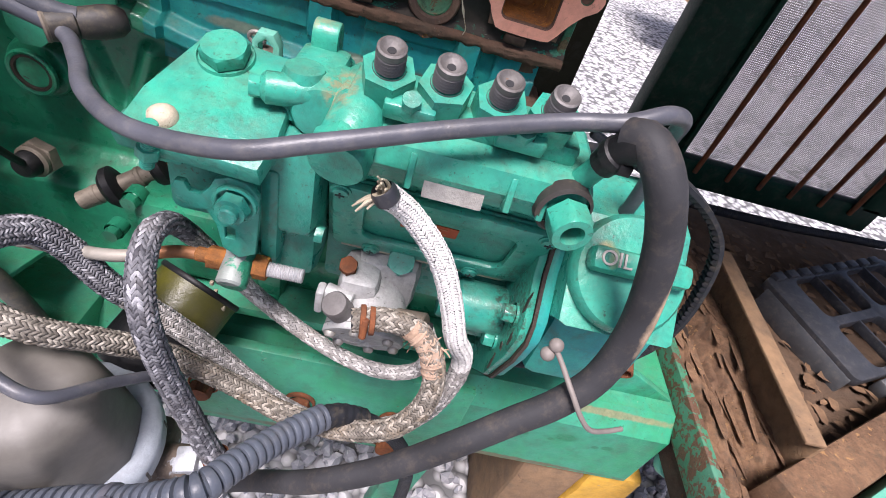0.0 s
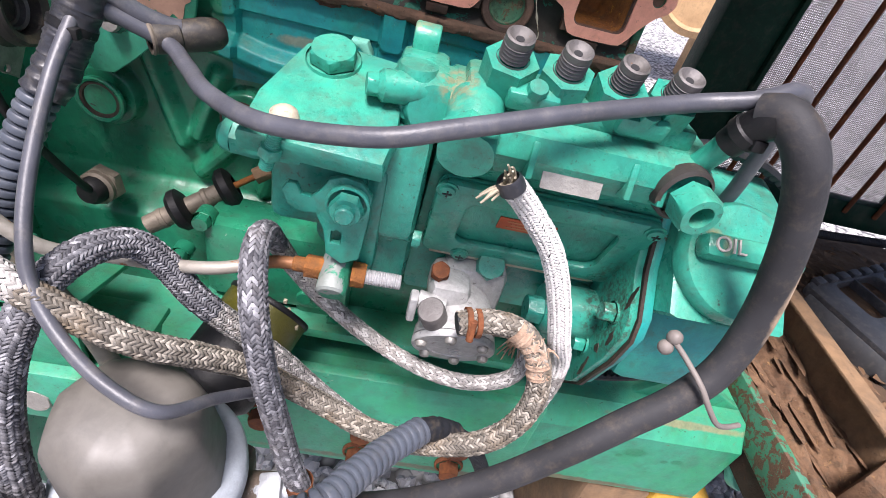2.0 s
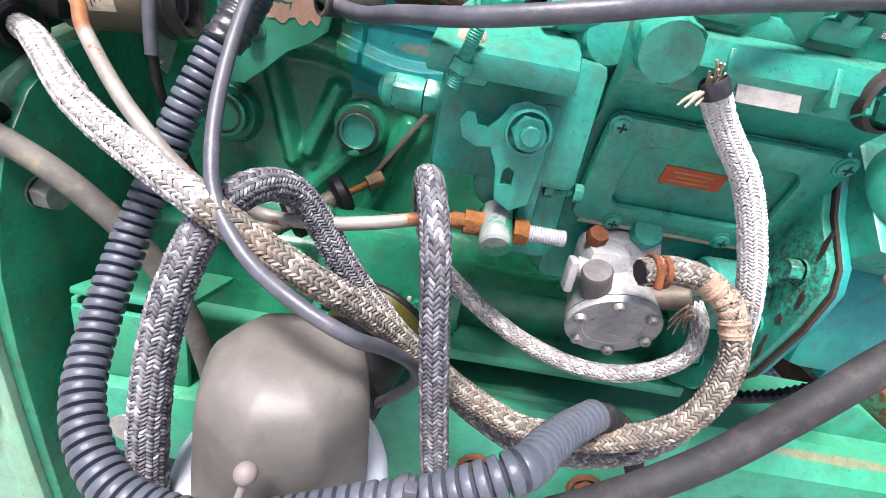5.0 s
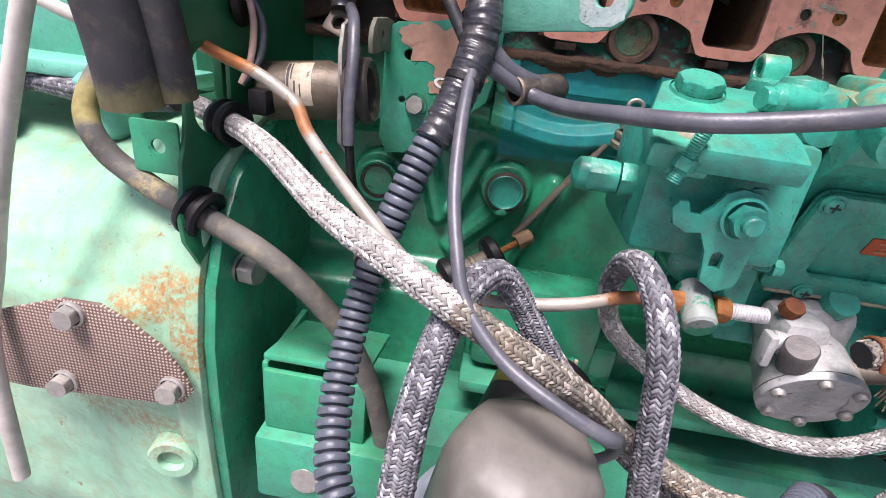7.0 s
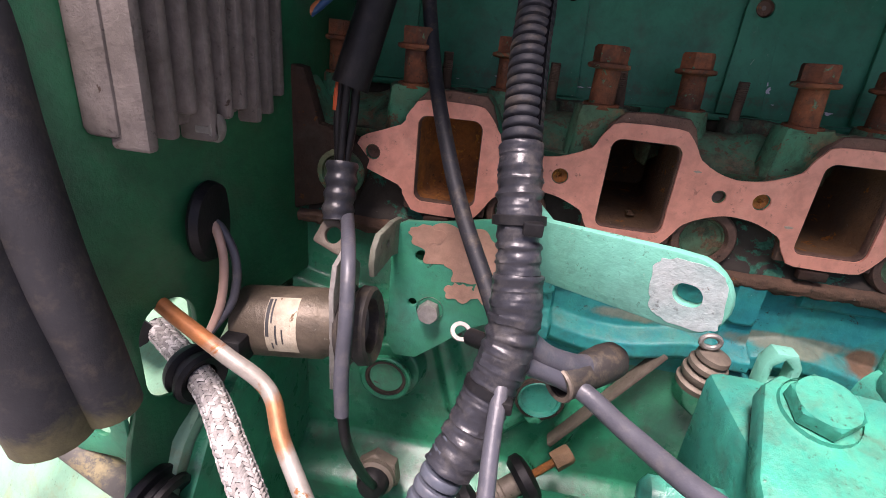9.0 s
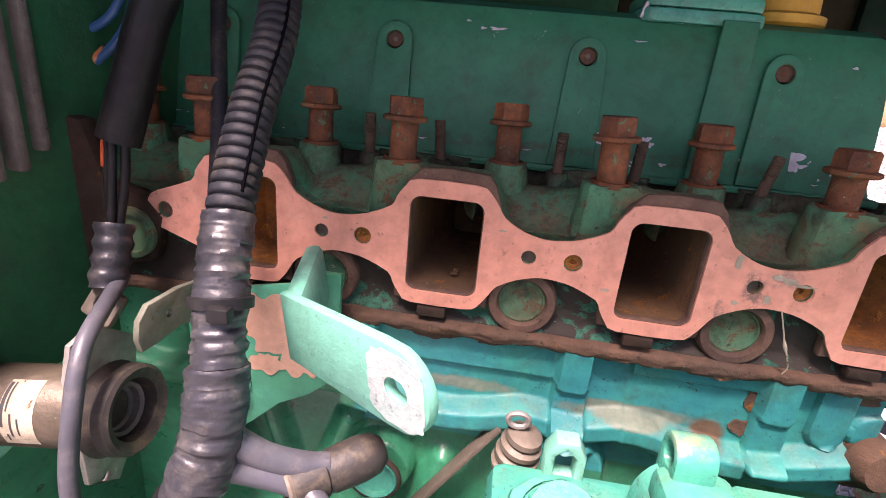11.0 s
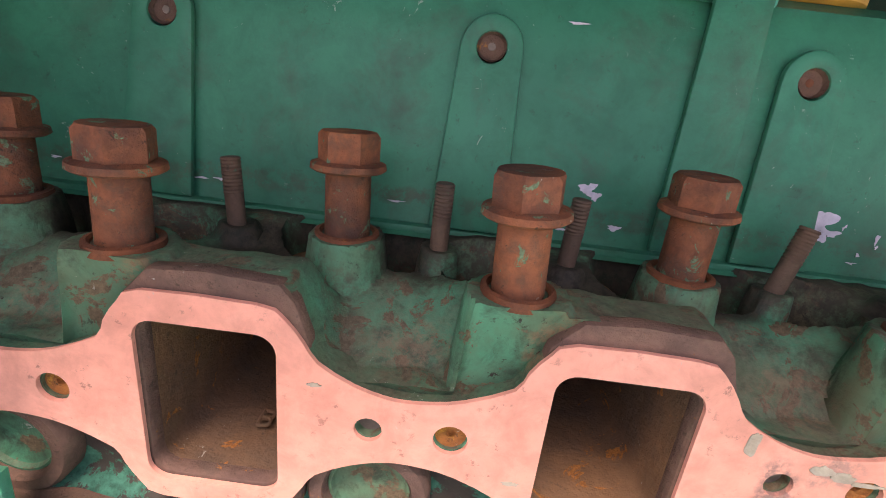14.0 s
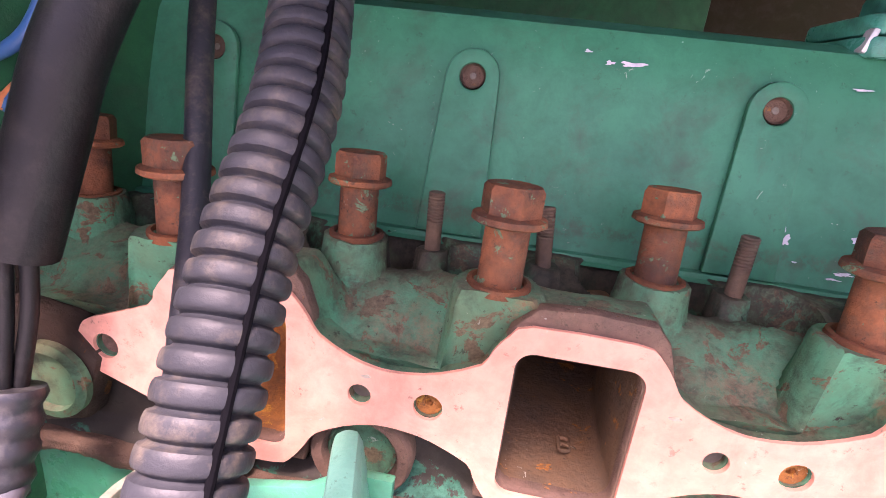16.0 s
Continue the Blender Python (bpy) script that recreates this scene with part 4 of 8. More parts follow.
for c in PORTS[:3]:
    x = c + 0.0485
    part("core_plug", lathe((x, 0.009, 0.7705), (0, -1, 0), [(0.0205, -0.004), (0.0203, 0.0050), (0.0190, 0.0068), (0.0150, 0.0068), (0.0140, 0.0055), (0.0136, -0.002)], 40), M_FLANGE, head, "rusty ring")
    part("core_plug", lathe((x, 0.009, 0.7705), (0, -1, 0), [(0.0138, -0.002), (0.0136, 0.0034), (0.0126, 0.0036), (0.0118, 0.0018), (0.0108, 0.0014), (0, 0.0020)], 36), M_HEAD, head, "round dirty green core plug")
for c in PORTS:
    part("tab", box((c - 0.004, 0.0, 0.7585), (0.017, 0.006, 0.006), 0.001), M_DARKRUST, head)

# what shows in the gasket's holes: threaded bores with rusty plugs
for i in range(3):
    x = PORTS[i] + 0.0725
    part("bore_plug", lathe((x, 0.0035, ZP), (0, -1, 0), [(0, 0.0), (0.0014, 0.0), (0.0015, 0.0018), (0.0049, 0.0022), (0.0050, 0.0)], 18), M_ORANGE, head, "orange rusty bore")
    part("bore_plug", lathe((PORTS[i] + 0.048, 0.004, ZP), (0, -1, 0), [(0, 0.0), (0.0042, 0.001), (0.0043, 0)], 18), M_DULL, head)
for x in (-0.242, 0.205):
    part("bore_plug", lathe((x, 0.0035, ZP), (0, -1, 0), [(0, 0.0), (0.0046, 0.0015), (0.005, 0)], 18), M_FLANGE, head)
# cast letter on a duct floor
bx0, by0, bz0 = -0.068, 0.022, ZP - 0.0255
mark = [rod((bx0, by0, bz0), (bx0, by0 + 0.008, bz0), 0.0008, 8)]
for k in (0, 1):
    mark.append(tube([(bx0, by0 + 0.004 * k, bz0), (bx0 + 0.0035, by0 + 0.0006 + 0.004 * k, bz0), (bx0 + 0.0035, by0 + 0.0034 + 0.004 * k, bz0), (bx0, by0 + 0.004 + 0.004 * k, bz0)], 0.0008, 8, 0.001))
part("cast_mark", join(*mark), M_SOOT, head)


def flake(at, w, h, seed, n=16):
    """A thin ragged patch lying on a plane: at maps its local xy plane."""
    r = random.Random(seed)
    out = []
    for k in range(n):
        a = 2 * math.pi * k / n
        f = r.uniform(0.6, 1.1)
        out.append((w * f * math.cos(a), h * f * math.sin(a)))
    for _ in range(2):
        out = [((1 - f) * p[0] + f * q[0], (1 - f) * p[1] + f * q[1]) for p, q in zip(out, out[1:] + out[:1]) for f in (0.25, 0.75)]
    return plate(out, [], 0.0003, at)


for k, (x, z, w, h) in enumerate(((0.106, 0.007, 0.004, 0.0022), (0.112, 0.0055, 0.005, 0.0018), (0.0845, 0.013, 0.002, 0.005), (0.1035, -0.006, 0.0025, 0.003), (0.12, 0.004, 0.006, 0.0009), (-0.04, 0.0135, 0.0025, 0.0008), (0.02, -0.013, 0.003, 0.001), (0.088, -0.010, 0.0022, 0.0015), (-0.142, 0.008, 0.002, 0.0008))):
    part("scrape", flake(Matrix.Translation((x, -0.0019, ZP + z)) @ FACE, w, h, k + 70), M_LABEL, gk)

# valve cover
cover = thing("valve_cover", (0, 0.1, 0.84), "dark green painted steel valve cover with flaking paint", "valve cover")
sec = [(0.066, 0.838), (0.072, 0.842), (0.0745, 0.855), (0.0765, 0.87), (0.080, 0.89), (0.0845, 0.91), (0.0885, 0.925), (0.095, 0.936), (0.107, 0.9405), (0.20, 0.942), (0.235, 0.93), (0.245, 0.84)]
ends = [(-0.36, 0.012), (-0.356, 0.004), (-0.348, 0.0), (0.172, 0.0), (0.181, 0.003), (0.186, 0.012)]
verts = [(x, y + (0.25 - y) * 0.0 + (ins if y < 0.15 else -ins) * (1 if z > 0.845 else 0.4), z - ins * (0.8 if z > 0.9 else 0.0)) for x, ins in ends for y, z in sec]
n = len(sec)
faces = [(i * n + j, (i + 1) * n + j, (i + 1) * n + j + 1, i * n + j + 1) for i in range(len(ends) - 1) for j in range(n - 1)]
faces += [tuple(range(n)), tuple(range((len(ends) - 1) * n, len(ends) * n))]
bm = raw(verts, faces)
part("shell", bm, M_COVER, cover, "", 30)
part("rim", box((-0.087, 0.158, 0.8395), (0.55, 0.180, 0.005), 0.0015), M_COVER, cover)


def cover_y(z):
    return 0.0745 + (z - 0.855) * 0.19


for x in (-0.248, -0.1275, -0.002, 0.1165):
    out = [(-0.0150, 0.8425), (0.0150, 0.8425)] + [(0.0118 * math.cos(radians(a)), 0.9105 + 0.0118 * math.sin(radians(a))) for a in range(0, 181, 15)]
    pl = plate(out, [circle(0, 0.9105, 0.0056)], 0.0032, Matrix.Translation((0, -0.0015, 0)) @ FACE, 0.001)
    for v in pl.verts:
        v.co.y += cover_y(v.co.z) - 0.0028
        v.co.x += x + (v.co.z - 0.846) * 0.02
    part("lug", pl, M_COVER, cover, "", 30)
    part("lug_hole", lathe((x + 0.0013, cover_y(0.9105) - 0.0002, 0.9105), (0, -1, 0.19), [(0, 0.0007), (0.0046, 0.0009), (0.0056, 0.0032), (0.0057, 0.0012)], 18), M_CRUST, cover, "dark rusty bore")
    part("lug_screw", lathe((x + 0.0013, cover_y(0.9105) + 0.0008, 0.9105), (0, -1, 0.19), [(0, 0.0022), (0.0014, 0.0020), (0.0020, 0.0010), (0.0020, -0.001)], 12), M_DULL if x < 0 else M_RUST, cover)
pl = plate([(-0.0125, 0.8435), (0.0125, 0.8435), (0.0105, 0.9385), (-0.0105, 0.9385)], [], 0.0034, Matrix.Translation((0, -0.0015, 0)) @ FACE, 0.001)
for v in pl.verts:
    v.co.y += cover_y(v.co.z) - 0.0026
    v.co.x += 0.0875 + (v.co.z - 0.9385) * 0.05
part("strap", pl, M_COVER, cover, "flat strap rising to the top edge", 30)


def chip(x, z, w, h, seed, label=""):
    """A flake of missing paint with a ragged rim, lying on the cover's face."""
    r = random.Random(seed)
    out = []
    for k in range(22):
        a = 2 * math.pi * k / 22
        f = r.uniform(0.5, 1.1) * (0.8 + 0.25 * math.sin(3 * a + seed))
        out.append((w * f * math.cos(a), h * f * math.sin(a)))
    out = [((1 - f) * p[0] + f * q[0], (1 - f) * p[1] + f * q[1]) for p, q in zip(out, out[1:] + out[:1]) for f in (0.25, 0.75)]
    pl = plate(out, [], 0.0003, FACE)
    for v in pl.verts:
        q = v.co.z
        v.co.y += cover_y(z + q) + (0.0022 if z > 0.93 else 0.0) - 0.0006
        v.co.x += x + q * 0.2
        v.co.z += z
    part("paint_chip", pl, M_PRIMER, cover, label)


CHIPS = [(0.134, 0.862, 0.0085, 0.0072), (0.137, 0.857, 0.007, 0.004), (0.112, 0.858, 0.0065, 0.0035), (0.105, 0.8585, 0.003, 0.003), (0.122, 0.861, 0.003, 0.003), (0.0437, 0.8632, 0.0045, 0.004), (0.047, 0.861, 0.003, 0.0025), (0.0564, 0.8496, 0.0045, 0.0016), (0.1082, 0.9015, 0.002, 0.0038), (0.1165, 0.896, 0.0032, 0.0014), (0.1192, 0.892, 0.0014, 0.0045), (0.1586, 0.9017, 0.0026, 0.0052), (0.1575, 0.8575, 0.001, 0.003), (-0.0602, 0.9226, 0.0075, 0.0016), (-0.0692, 0.9223, 0.0028, 0.0012), (-0.0791, 0.9261, 0.0022, 0.0009), (0.0124, 0.8645, 0.0032, 0.0055), (0.0145, 0.860, 0.003, 0.0028), (-0.0005, 0.8587, 0.004, 0.0022), (0.0298, 0.9223, 0.0055, 0.0008), (-0.1245, 0.9205, 0.0022, 0.001), (0.120, 0.9195, 0.0026, 0.001), (-0.004, 0.9208, 0.002, 0.001), (0.158, 0.9175, 0.0026, 0.0012)]
rng = random.Random(41)
for k in range(26):
    CHIPS.append((rng.uniform(-0.30, 0.165), 0.8455 + rng.uniform(0, 0.006), rng.uniform(0.0012, 0.007), rng.uniform(0.0003, 0.0008)))
for k in range(14):
    CHIPS.append((rng.uniform(0.09, 0.165), 0.850 + rng.uniform(0, 0.014), rng.uniform(0.0005, 0.0013), rng.uniform(0.0005, 0.0012)))
for k, (x, z, w, h) in enumerate(CHIPS):
    chip(x, z, w, h, k)
part("filler_neck", join(plate([(0.066 + x, 0.121 + y) for x, y in rounded(0.038, 0.032, 0.010, 5)], [], 0.0085, Matrix.Translation((0, 0, 0.9350)), 0.002), plate([(0.066 + x, 0.121 + y) for x, y in rounded(0.0365, 0.0305, 0.010, 5)], [], 0.0085, Matrix.Translation((0, 0, 0.9439)), 0.002), box((0.072, 0.126, 0.960), (0.046, 0.042, 0.020), 0.006)), M_PUMP, cover, "turquoise breather housing with a seam")
part("breather_tab", box((0.0305, 0.096, 0.9415), (0.003, 0.006, 0.010), 0.001, pose(0, 0, 0, 0, 14, 0)), M_ZINC, cover, "bare grey tab")
part("breather_nut", hexagon((0.0505, 0.104, 0.9515), (0, 0, 1), 0.011, 0.008, 10), M_ZINC, cover, "bright nut")
part("filler_cap", lathe((0.126, 0.130, 0.9405), (0, 0, 1), [(0.024, 0), (0.027, 0.002), (0.027, 0.007), (0.022, 0.009), (0.021, 0.022), (0.018, 0.025), (0, 0.026)], 28), M_YELLOW, cover, "chipped yellow round cap")

# block
block = thing("engine_block", (0, 0.1, 0.45), "cast-iron engine block in green and turquoise paint", "engine block")


def block_face(x, z):
    y = 0.010
    for rx, w in ((-0.118, 0.010), (0.0145, 0.0105), (0.132, 0.010)):
        y -= 0.008 * (1 - smooth(w - 0.0005, w + 0.0010, abs(x - rx))) * smooth(0.684, 0.687, z)
    if -0.107 < x < 0.0035:
        y -= 0.0036 * smooth(0.7200, 0.7212, z)
    if 0.048 < x < 0.121:
        y -= 0.0030 * smooth(0.7320, 0.7332, z) + 0.0014
    for rx in (-0.118, 0.0145, 0.132):
        q = max(abs(x - rx) - 0.0085, 0.0) if z > 0.722 else math.hypot(max(abs(x - rx) - 0.004, 0), z - 0.722) - 0.0055
        y -= 0.0030 * (1 - smooth(0.0, 0.0010, q)) * smooth(0.712, 0.7125, z)
    q = abs(x - 0.166) - 0.010 if z > 0.712 else math.hypot(x - 0.166, z - 0.712) - 0.010
    y -= 0.004 * (1 - smooth(0.0, 0.0015, q))
    q = math.hypot(x - 0.190, z - 0.715) - 0.012
    y -= 0.004 * (1 - smooth(0.0, 0.0015, q))
    led = 0.704 + 0.008 * math.sin(x * 34 + 0.6) - 0.01 * smooth(-0.02, 0.02, x) * (1 - smooth(0.02, 0.06, x))
    y -= 0.014 * (1 - smooth(led - 0.008, led, z))
    y += 0.020 * (1 - smooth(led - 0.034, led - 0.016, z))
    # web ribs and bosses beside the pump
    for px, pz, r in ((-0.104, 0.630, 0.022), (-0.224, 0.623, 0.025), (0.02, 0.655, 0.024)):
        q = math.hypot(x - px, z - pz)
        y -= 0.014 * (1 - smooth(r, r + 0.004, q))
    for x0, z0, x1, z1 in ((-0.19, 0.68, -0.165, 0.59), (-0.104, 0.61, -0.15, 0.56), (-0.150, 0.60, -0.128, 0.66), (-0.06, 0.64, -0.09, 0.55)):
        dx, dz = x1 - x0, z1 - z0
        t = min(1, max(0, ((x - x0) * dx + (z - z0) * dz) / (dx * dx + dz * dz)))
        q = math.hypot(x - x0 - t * dx, z - z0 - t * dz)
        y -= 0.011 * (1 - smooth(0.002, 0.0125, q))
    y -= 0.04 * (1 - smooth(0.515, 0.545, z)) * (1 - smooth(-0.02, 0.06, x))
    return y + 0.0003 * noise.noise((x * 120, z * 120, 4)) + 0.0008 * noise.noise((x * 25, z * 25, 7))


part("upper_wall", sheet(lambda u, v: (u, block_face(u, v), v), -0.118, 0.192, 240, 0.66, 0.748, 80), M_BLUE, block, "turquoise side wall with bosses and a ledge", 60)
part("lower_wall", sheet(lambda u, v: (u, block_face(u, v) + 0.0003, v), -0.30, 0.204, 410, 0.43, 0.662, 220), M_BLOCK, block, "glossy dark green crankcase wall", 60)
part("rear_wall", sheet(lambda u, v: (u, block_face(u, v), v), -0.30, -0.1176, 80, 0.66, 0.748, 50), M_BLOCK, block, "", 60)
part("front_wall", box((0.188, 0.13, 0.60), (0.008, 0.22, 0.295), 0.002), M_CRUST, block)
part("core_block", box((-0.056, 0.16, 0.60), (0.478, 0.20, 0.29), 0.004), M_BLOCK, block)
part("core_plug", lathe((-0.104, -0.004, 0.630), (0, -1, 0), [(0.0165, 0), (0.0165, 0.003), (0.0155, 0.004), (0.0140, 0.003), (0.0135, 0.0005), (0.012, 0.0), (0, -0.0005)], 32), M_PUMP, block, "round stamped core plug")
part("core_plug_seal", lathe((-0.104, -0.0045, 0.630), (0, -1, 0), [(0.0190, 0), (0.0186, 0.0024), (0.0166, 0.0032), (0.0162, 0)], 32), M_GASKDARK, block)
part("core_plug", lathe((-0.224, -0.0040, 0.623), (0, -1, 0), [(0.0205, 0), (0.0205, 0.0035), (0.0190, 0.0045), (0.0168, 0.0035), (0.0160, 0.0010), (0.0145, 0.0006), (0, 0.0004)], 32), M_BLOCK, block, "round stamped core plug")
part("core_plug_seal", lathe((-0.224, -0.0046, 0.623), (0, -1, 0), [(0.0166, 0), (0.0164, 0.0022), (0.0140, 0.0022), (0.0136, 0)], 32), M_GASKDARK, block)
def crust(u, v):
    """Edge of the old head gasket: a brown crust hanging unevenly over the block."""
    low = 0.7425 + 0.0045 * noise.noise((u * 28, 0.0, 2)) + 0.0018 * noise.noise((u * 120, 1.0, 5)) + 0.0008 * noise.noise((u * 380, 2.0, 8))
    z = 0.7525 + (low - 0.7525) * v
    return (u, -0.0006 - 0.0016 * math.sin(math.pi * min(1.0, v * 1.15)) - 0.0009 * noise.noise((u * 90, v * 4, 3)) + 0.0035 * smooth(0.9, 1.0, v) + 0.006 * smooth(0.12, 0.0, v), z)


part("head_gasket", sheet(crust, -0.30, 0.2065, 420, 0.0, 1.0, 10), M_CRUST, block, "crumbling rusty head gasket edge", 60)
for k, (x, z, w, h) in enumerate(((-0.075, 0.741, 0.020, 0.0045), (-0.04, 0.742, 0.012, 0.004), (0.035, 0.741, 0.010, 0.004), (0.120, 0.728, 0.005, 0.010), (0.118, 0.7065, 0.0068, 0.0068), (0.178, 0.738, 0.014, 0.005))):
    part("rust_scab", flake(Matrix.Translation((x, block_face(x, z) - 0.0014, z)) @ FACE @ Matrix.Diagonal((1, 1, 4, 1)), w, h, k + 500, 18), M_CRUST, block, "patch of brown rust scale")
part("sealant_string", tube([(0.112, -0.0030, 0.790), (0.1160, -0.0035, 0.779), (0.1190, -0.0035, 0.771), (0.1220, -0.0040, 0.764), (0.1250, -0.003, 0.757), (0.1240, -0.002, 0.752)], 0.0004, 8, 0.001, lambda s: 1.0 + 1.6 * math.exp(-((s - 0.022) / 0.003) ** 2)), M_LABEL, head, "dried pale string of sealant")

# ---- injection pump ----
pump = thing("injection_pump", (0.1, -0.13, 0.6), "turquoise-green inline diesel injection pump with four open outlets", "injection pump")
# main housing: side section (y, z) swept along x
sec = [(-0.060, 0.560), (-0.112, 0.575), (-0.118, 0.630), (-0.142, 0.694), (-0.157, 0.712), (-0.170, 0.722), (-0.176, 0.735), (-0.174, 0.748), (-0.150, 0.756), (-0.120, 0.757), (-0.095, 0.750), (-0.075, 0.725), (-0.055, 0.64)]


def swept(sec, x0, x1, ins=0.003):
    n = len(sec)
    cy, cz = sum(p[0] for p in sec) / n, sum(p[1] for p in sec) / n
    verts = []
    for x, k in ((x0, 1 - 2.5 * ins), (x0 + ins, 1.0), (x1 - ins, 1.0), (x1, 1 - 2.5 * ins)):
        f = 1.0 if k == 1.0 else 0.965
        verts += [(x, cy + (y - cy) * f, cz + (z - cz) * f) for y, z in sec]
    faces = [(i * n + j, (i + 1) * n + j, (i + 1) * n + (j + 1) % n, i * n + (j + 1) % n) for i in range(3) for j in range(n)]
    faces += [tuple(range(n)), tuple(range(3 * n, 4 * n))]
    return raw(verts, faces)


part("housing", swept(sec, 0.060, 0.207), M_PUMP, pump, "", 25)

# side cover with a pressed inner panel; it leans back towards its foot
UP = Vector((0, -0.40, 1)).normalized()
SIDE = Matrix.Translation((0.137, -0.1375, 0.669)) @ Matrix(((1, 0, 0, 0), (0, UP.y, -UP.z, 0), (0, UP.z, UP.y, 0), (0, 0, 0, 1)))
cov = part("side_cover", join(plate(rounded(0.0715, 0.0395, 0.008), [], 0.0025, SIDE, 0.0008)), M_PUMP, pump)
part("pressed_panel", plate(rounded(0.0715, 0.0395, 0.008), [rounded(0.0505, 0.0235, 0.009)], 0.0062, SIDE @ Matrix.Translation((0, 0, 0.0024)), 0.0022), M_PUMP, cov)
part("lower_lip", join(turned(box((-0.005, -0.0405, 0.007), (0.120, 0.004, 0.0022), 0.001), SIDE), turned(box((0.062, -0.036, 0.007), (0.018, 0.004, 0.0022), 0.001, pose(0, 0, 0, 0, 0, 35)), SIDE)), M_LABEL, cov, "lip worn to bare metal")
part("name_plate", plate(rounded(0.0195, 0.0065, 0.0008, 2), [], 0.0006, SIDE @ Matrix.Translation((-0.007, 0.004, 0.0026))), M_RED, cov, "orange-red worn makers plate")
for k in range(3):
    part("print_bar", plate(rounded(0.013 - 0.003 * (k % 2), 0.0007, 0.0003, 1), [], 0.0002, SIDE @ Matrix.Translation((-0.008, 0.0070 - 0.0032 * k, 0.0033))), M_REDTXT, cov)
for sx, sy in ((-0.066, 0.034), (0.066, 0.034), (-0.043, -0.036), (0.032, -0.036)):
    part("cover_screw", join(lathe(SIDE @ Vector((sx, sy, 0.0082)), SIDE.to_3x3() @ Vector((0, 0, 1)), [(0.0068, 0), (0.0068, 0.0012), (0.0052, 0.0014), (0.0050, 0.003), (0.0035, 0.0038), (0, 0.0040)], 18)), M_PUMP, cov)
    part("screw_slot", join(turned(box((sx, sy, 0.0121), (0.0058, 0.0012, 0.0008), 0, pose(0, 0, 0, 0, 0, 0)), SIDE), turned(box((sx, sy, 0.0120), (0.0012, 0.0058, 0.0008)), SIDE)), M_CORE, cov, "dark cross slot")
# flat ledge with the worn data plate
part("data_plate", plate(rounded(0.0170, 0.0078, 0.001, 2), [], 0.001, Matrix.Translation((0.1335, -0.1735, 0.7285)) @ pose(0, 0, 0, 66, 0, 0)), M_STEEL, pump, "worn grey data plate")
for bx in (0.108, 0.163, 0.182):
    part("ledge_web", box((bx, -0.168, 0.733), (0.004, 0.022, 0.02), 0.0012, pose(0, 0, 0, -20, 0, 0)), M_PUMP, pump)

# outlets
OUT = [(0.086, -0.1615), (0.1155, -0.1615), (0.145, -0.1615), (0.1745, -0.1605)]
part("outlet_rail", box((0.131, -0.140, 0.757), (0.128, 0.040, 0.014), 0.004), M_PUMP, pump)
for ox, oy in OUT:
    yb = oy + 0.020
    w = Vector((0, oy - yb, 0.048)).normalized()
    p0 = Vector((ox, yb, 0.744))
    h = part("delivery_holder", join(lathe(p0, w, [(0.0150, 0), (0.0150, 0.007), (0.0135, 0.008), (0.0125, 0.012)], 28), lathe(p0 + w * 0.010, w, [(0.0135, 0), (0.0135, 0.008)], 24), hexagon(p0 + w * 0.017, w, 0.0250, 0.0195, ox * 900, 0.0, False)), M_PUMP, pump, "hex delivery valve holder")
    part("outlet_thread", join(lathe(p0 + w * 0.0362, w, [(0.0088, 0), (0.0086, 0.0012)], 20), thread(p0 + w * 0.0370, w, 0.0078, 0.0100, 0.0020, 24), lathe(p0 + w * 0.0468, w, [(0.0076, 0), (0.0074, 0.0032), (0.0062, 0.0038), (0.0034, 0.0012), (0.0020, 0.0010), (0, 0.0010)], 24)), M_STUB, h, "bare dull threaded stub")
    part("bore", lathe(p0 + w * 0.0479, w, [(0, 0.0002), (0.0022, 0.0002), (0.0023, 0)], 16), M_CORE, h, "dark fuel bore")
    part("spill_washer", lathe(p0 + w * 0.0085, w, [(0.0142, 0), (0.0145, 0.001), (0.0142, 0.0022), (0.011, 0.0024)], 24), M_DULL, h)
for cx in (0.1005, 0.160):
    k = part("clamp", box((cx, -0.160, 0.7635), (0.027, 0.017, 0.011), 0.002, pose(0, 0, 0, 18, 0, 0)), M_PUMP, pump)
    part("clamp_bolt", hexagon((cx, -0.1655, 0.766), (0, -0.5, 0.85), 0.0095, 0.006, 10), M_PUMP, k)

# feed elbow at the drive end
wf = Vector((0.16, -0.97, -0.06)).normalized()
pe = Vector((0.192, -0.164, 0.736))
el = part("feed_union", join(lathe(pe - wf * 0.012, wf, [(0.0165, 0), (0.0165, 0.016), (0.0158, 0.018)], 28), hexagon(pe + wf * 0.0165, wf, 0.0215, 0.016, 18, 0.0066)), M_PUMP, pump, "banjo union with an open bore")
part("union_ring", lathe(pe + wf * 0.0055, wf, [(0.0162, 0), (0.0166, 0.002), (0.0162, 0.008), (0.0140, 0.0095)], 28), M_DIRTB, el)
part("feed_spigot", tube([pe + Vector((0.002, 0.002, 0.004)), pe + Vector((0.008, -0.003, 0.018)), pe + Vector((0.0105, -0.010, 0.034))], 0.0065, 16, 0.003), M_PUMP, el)

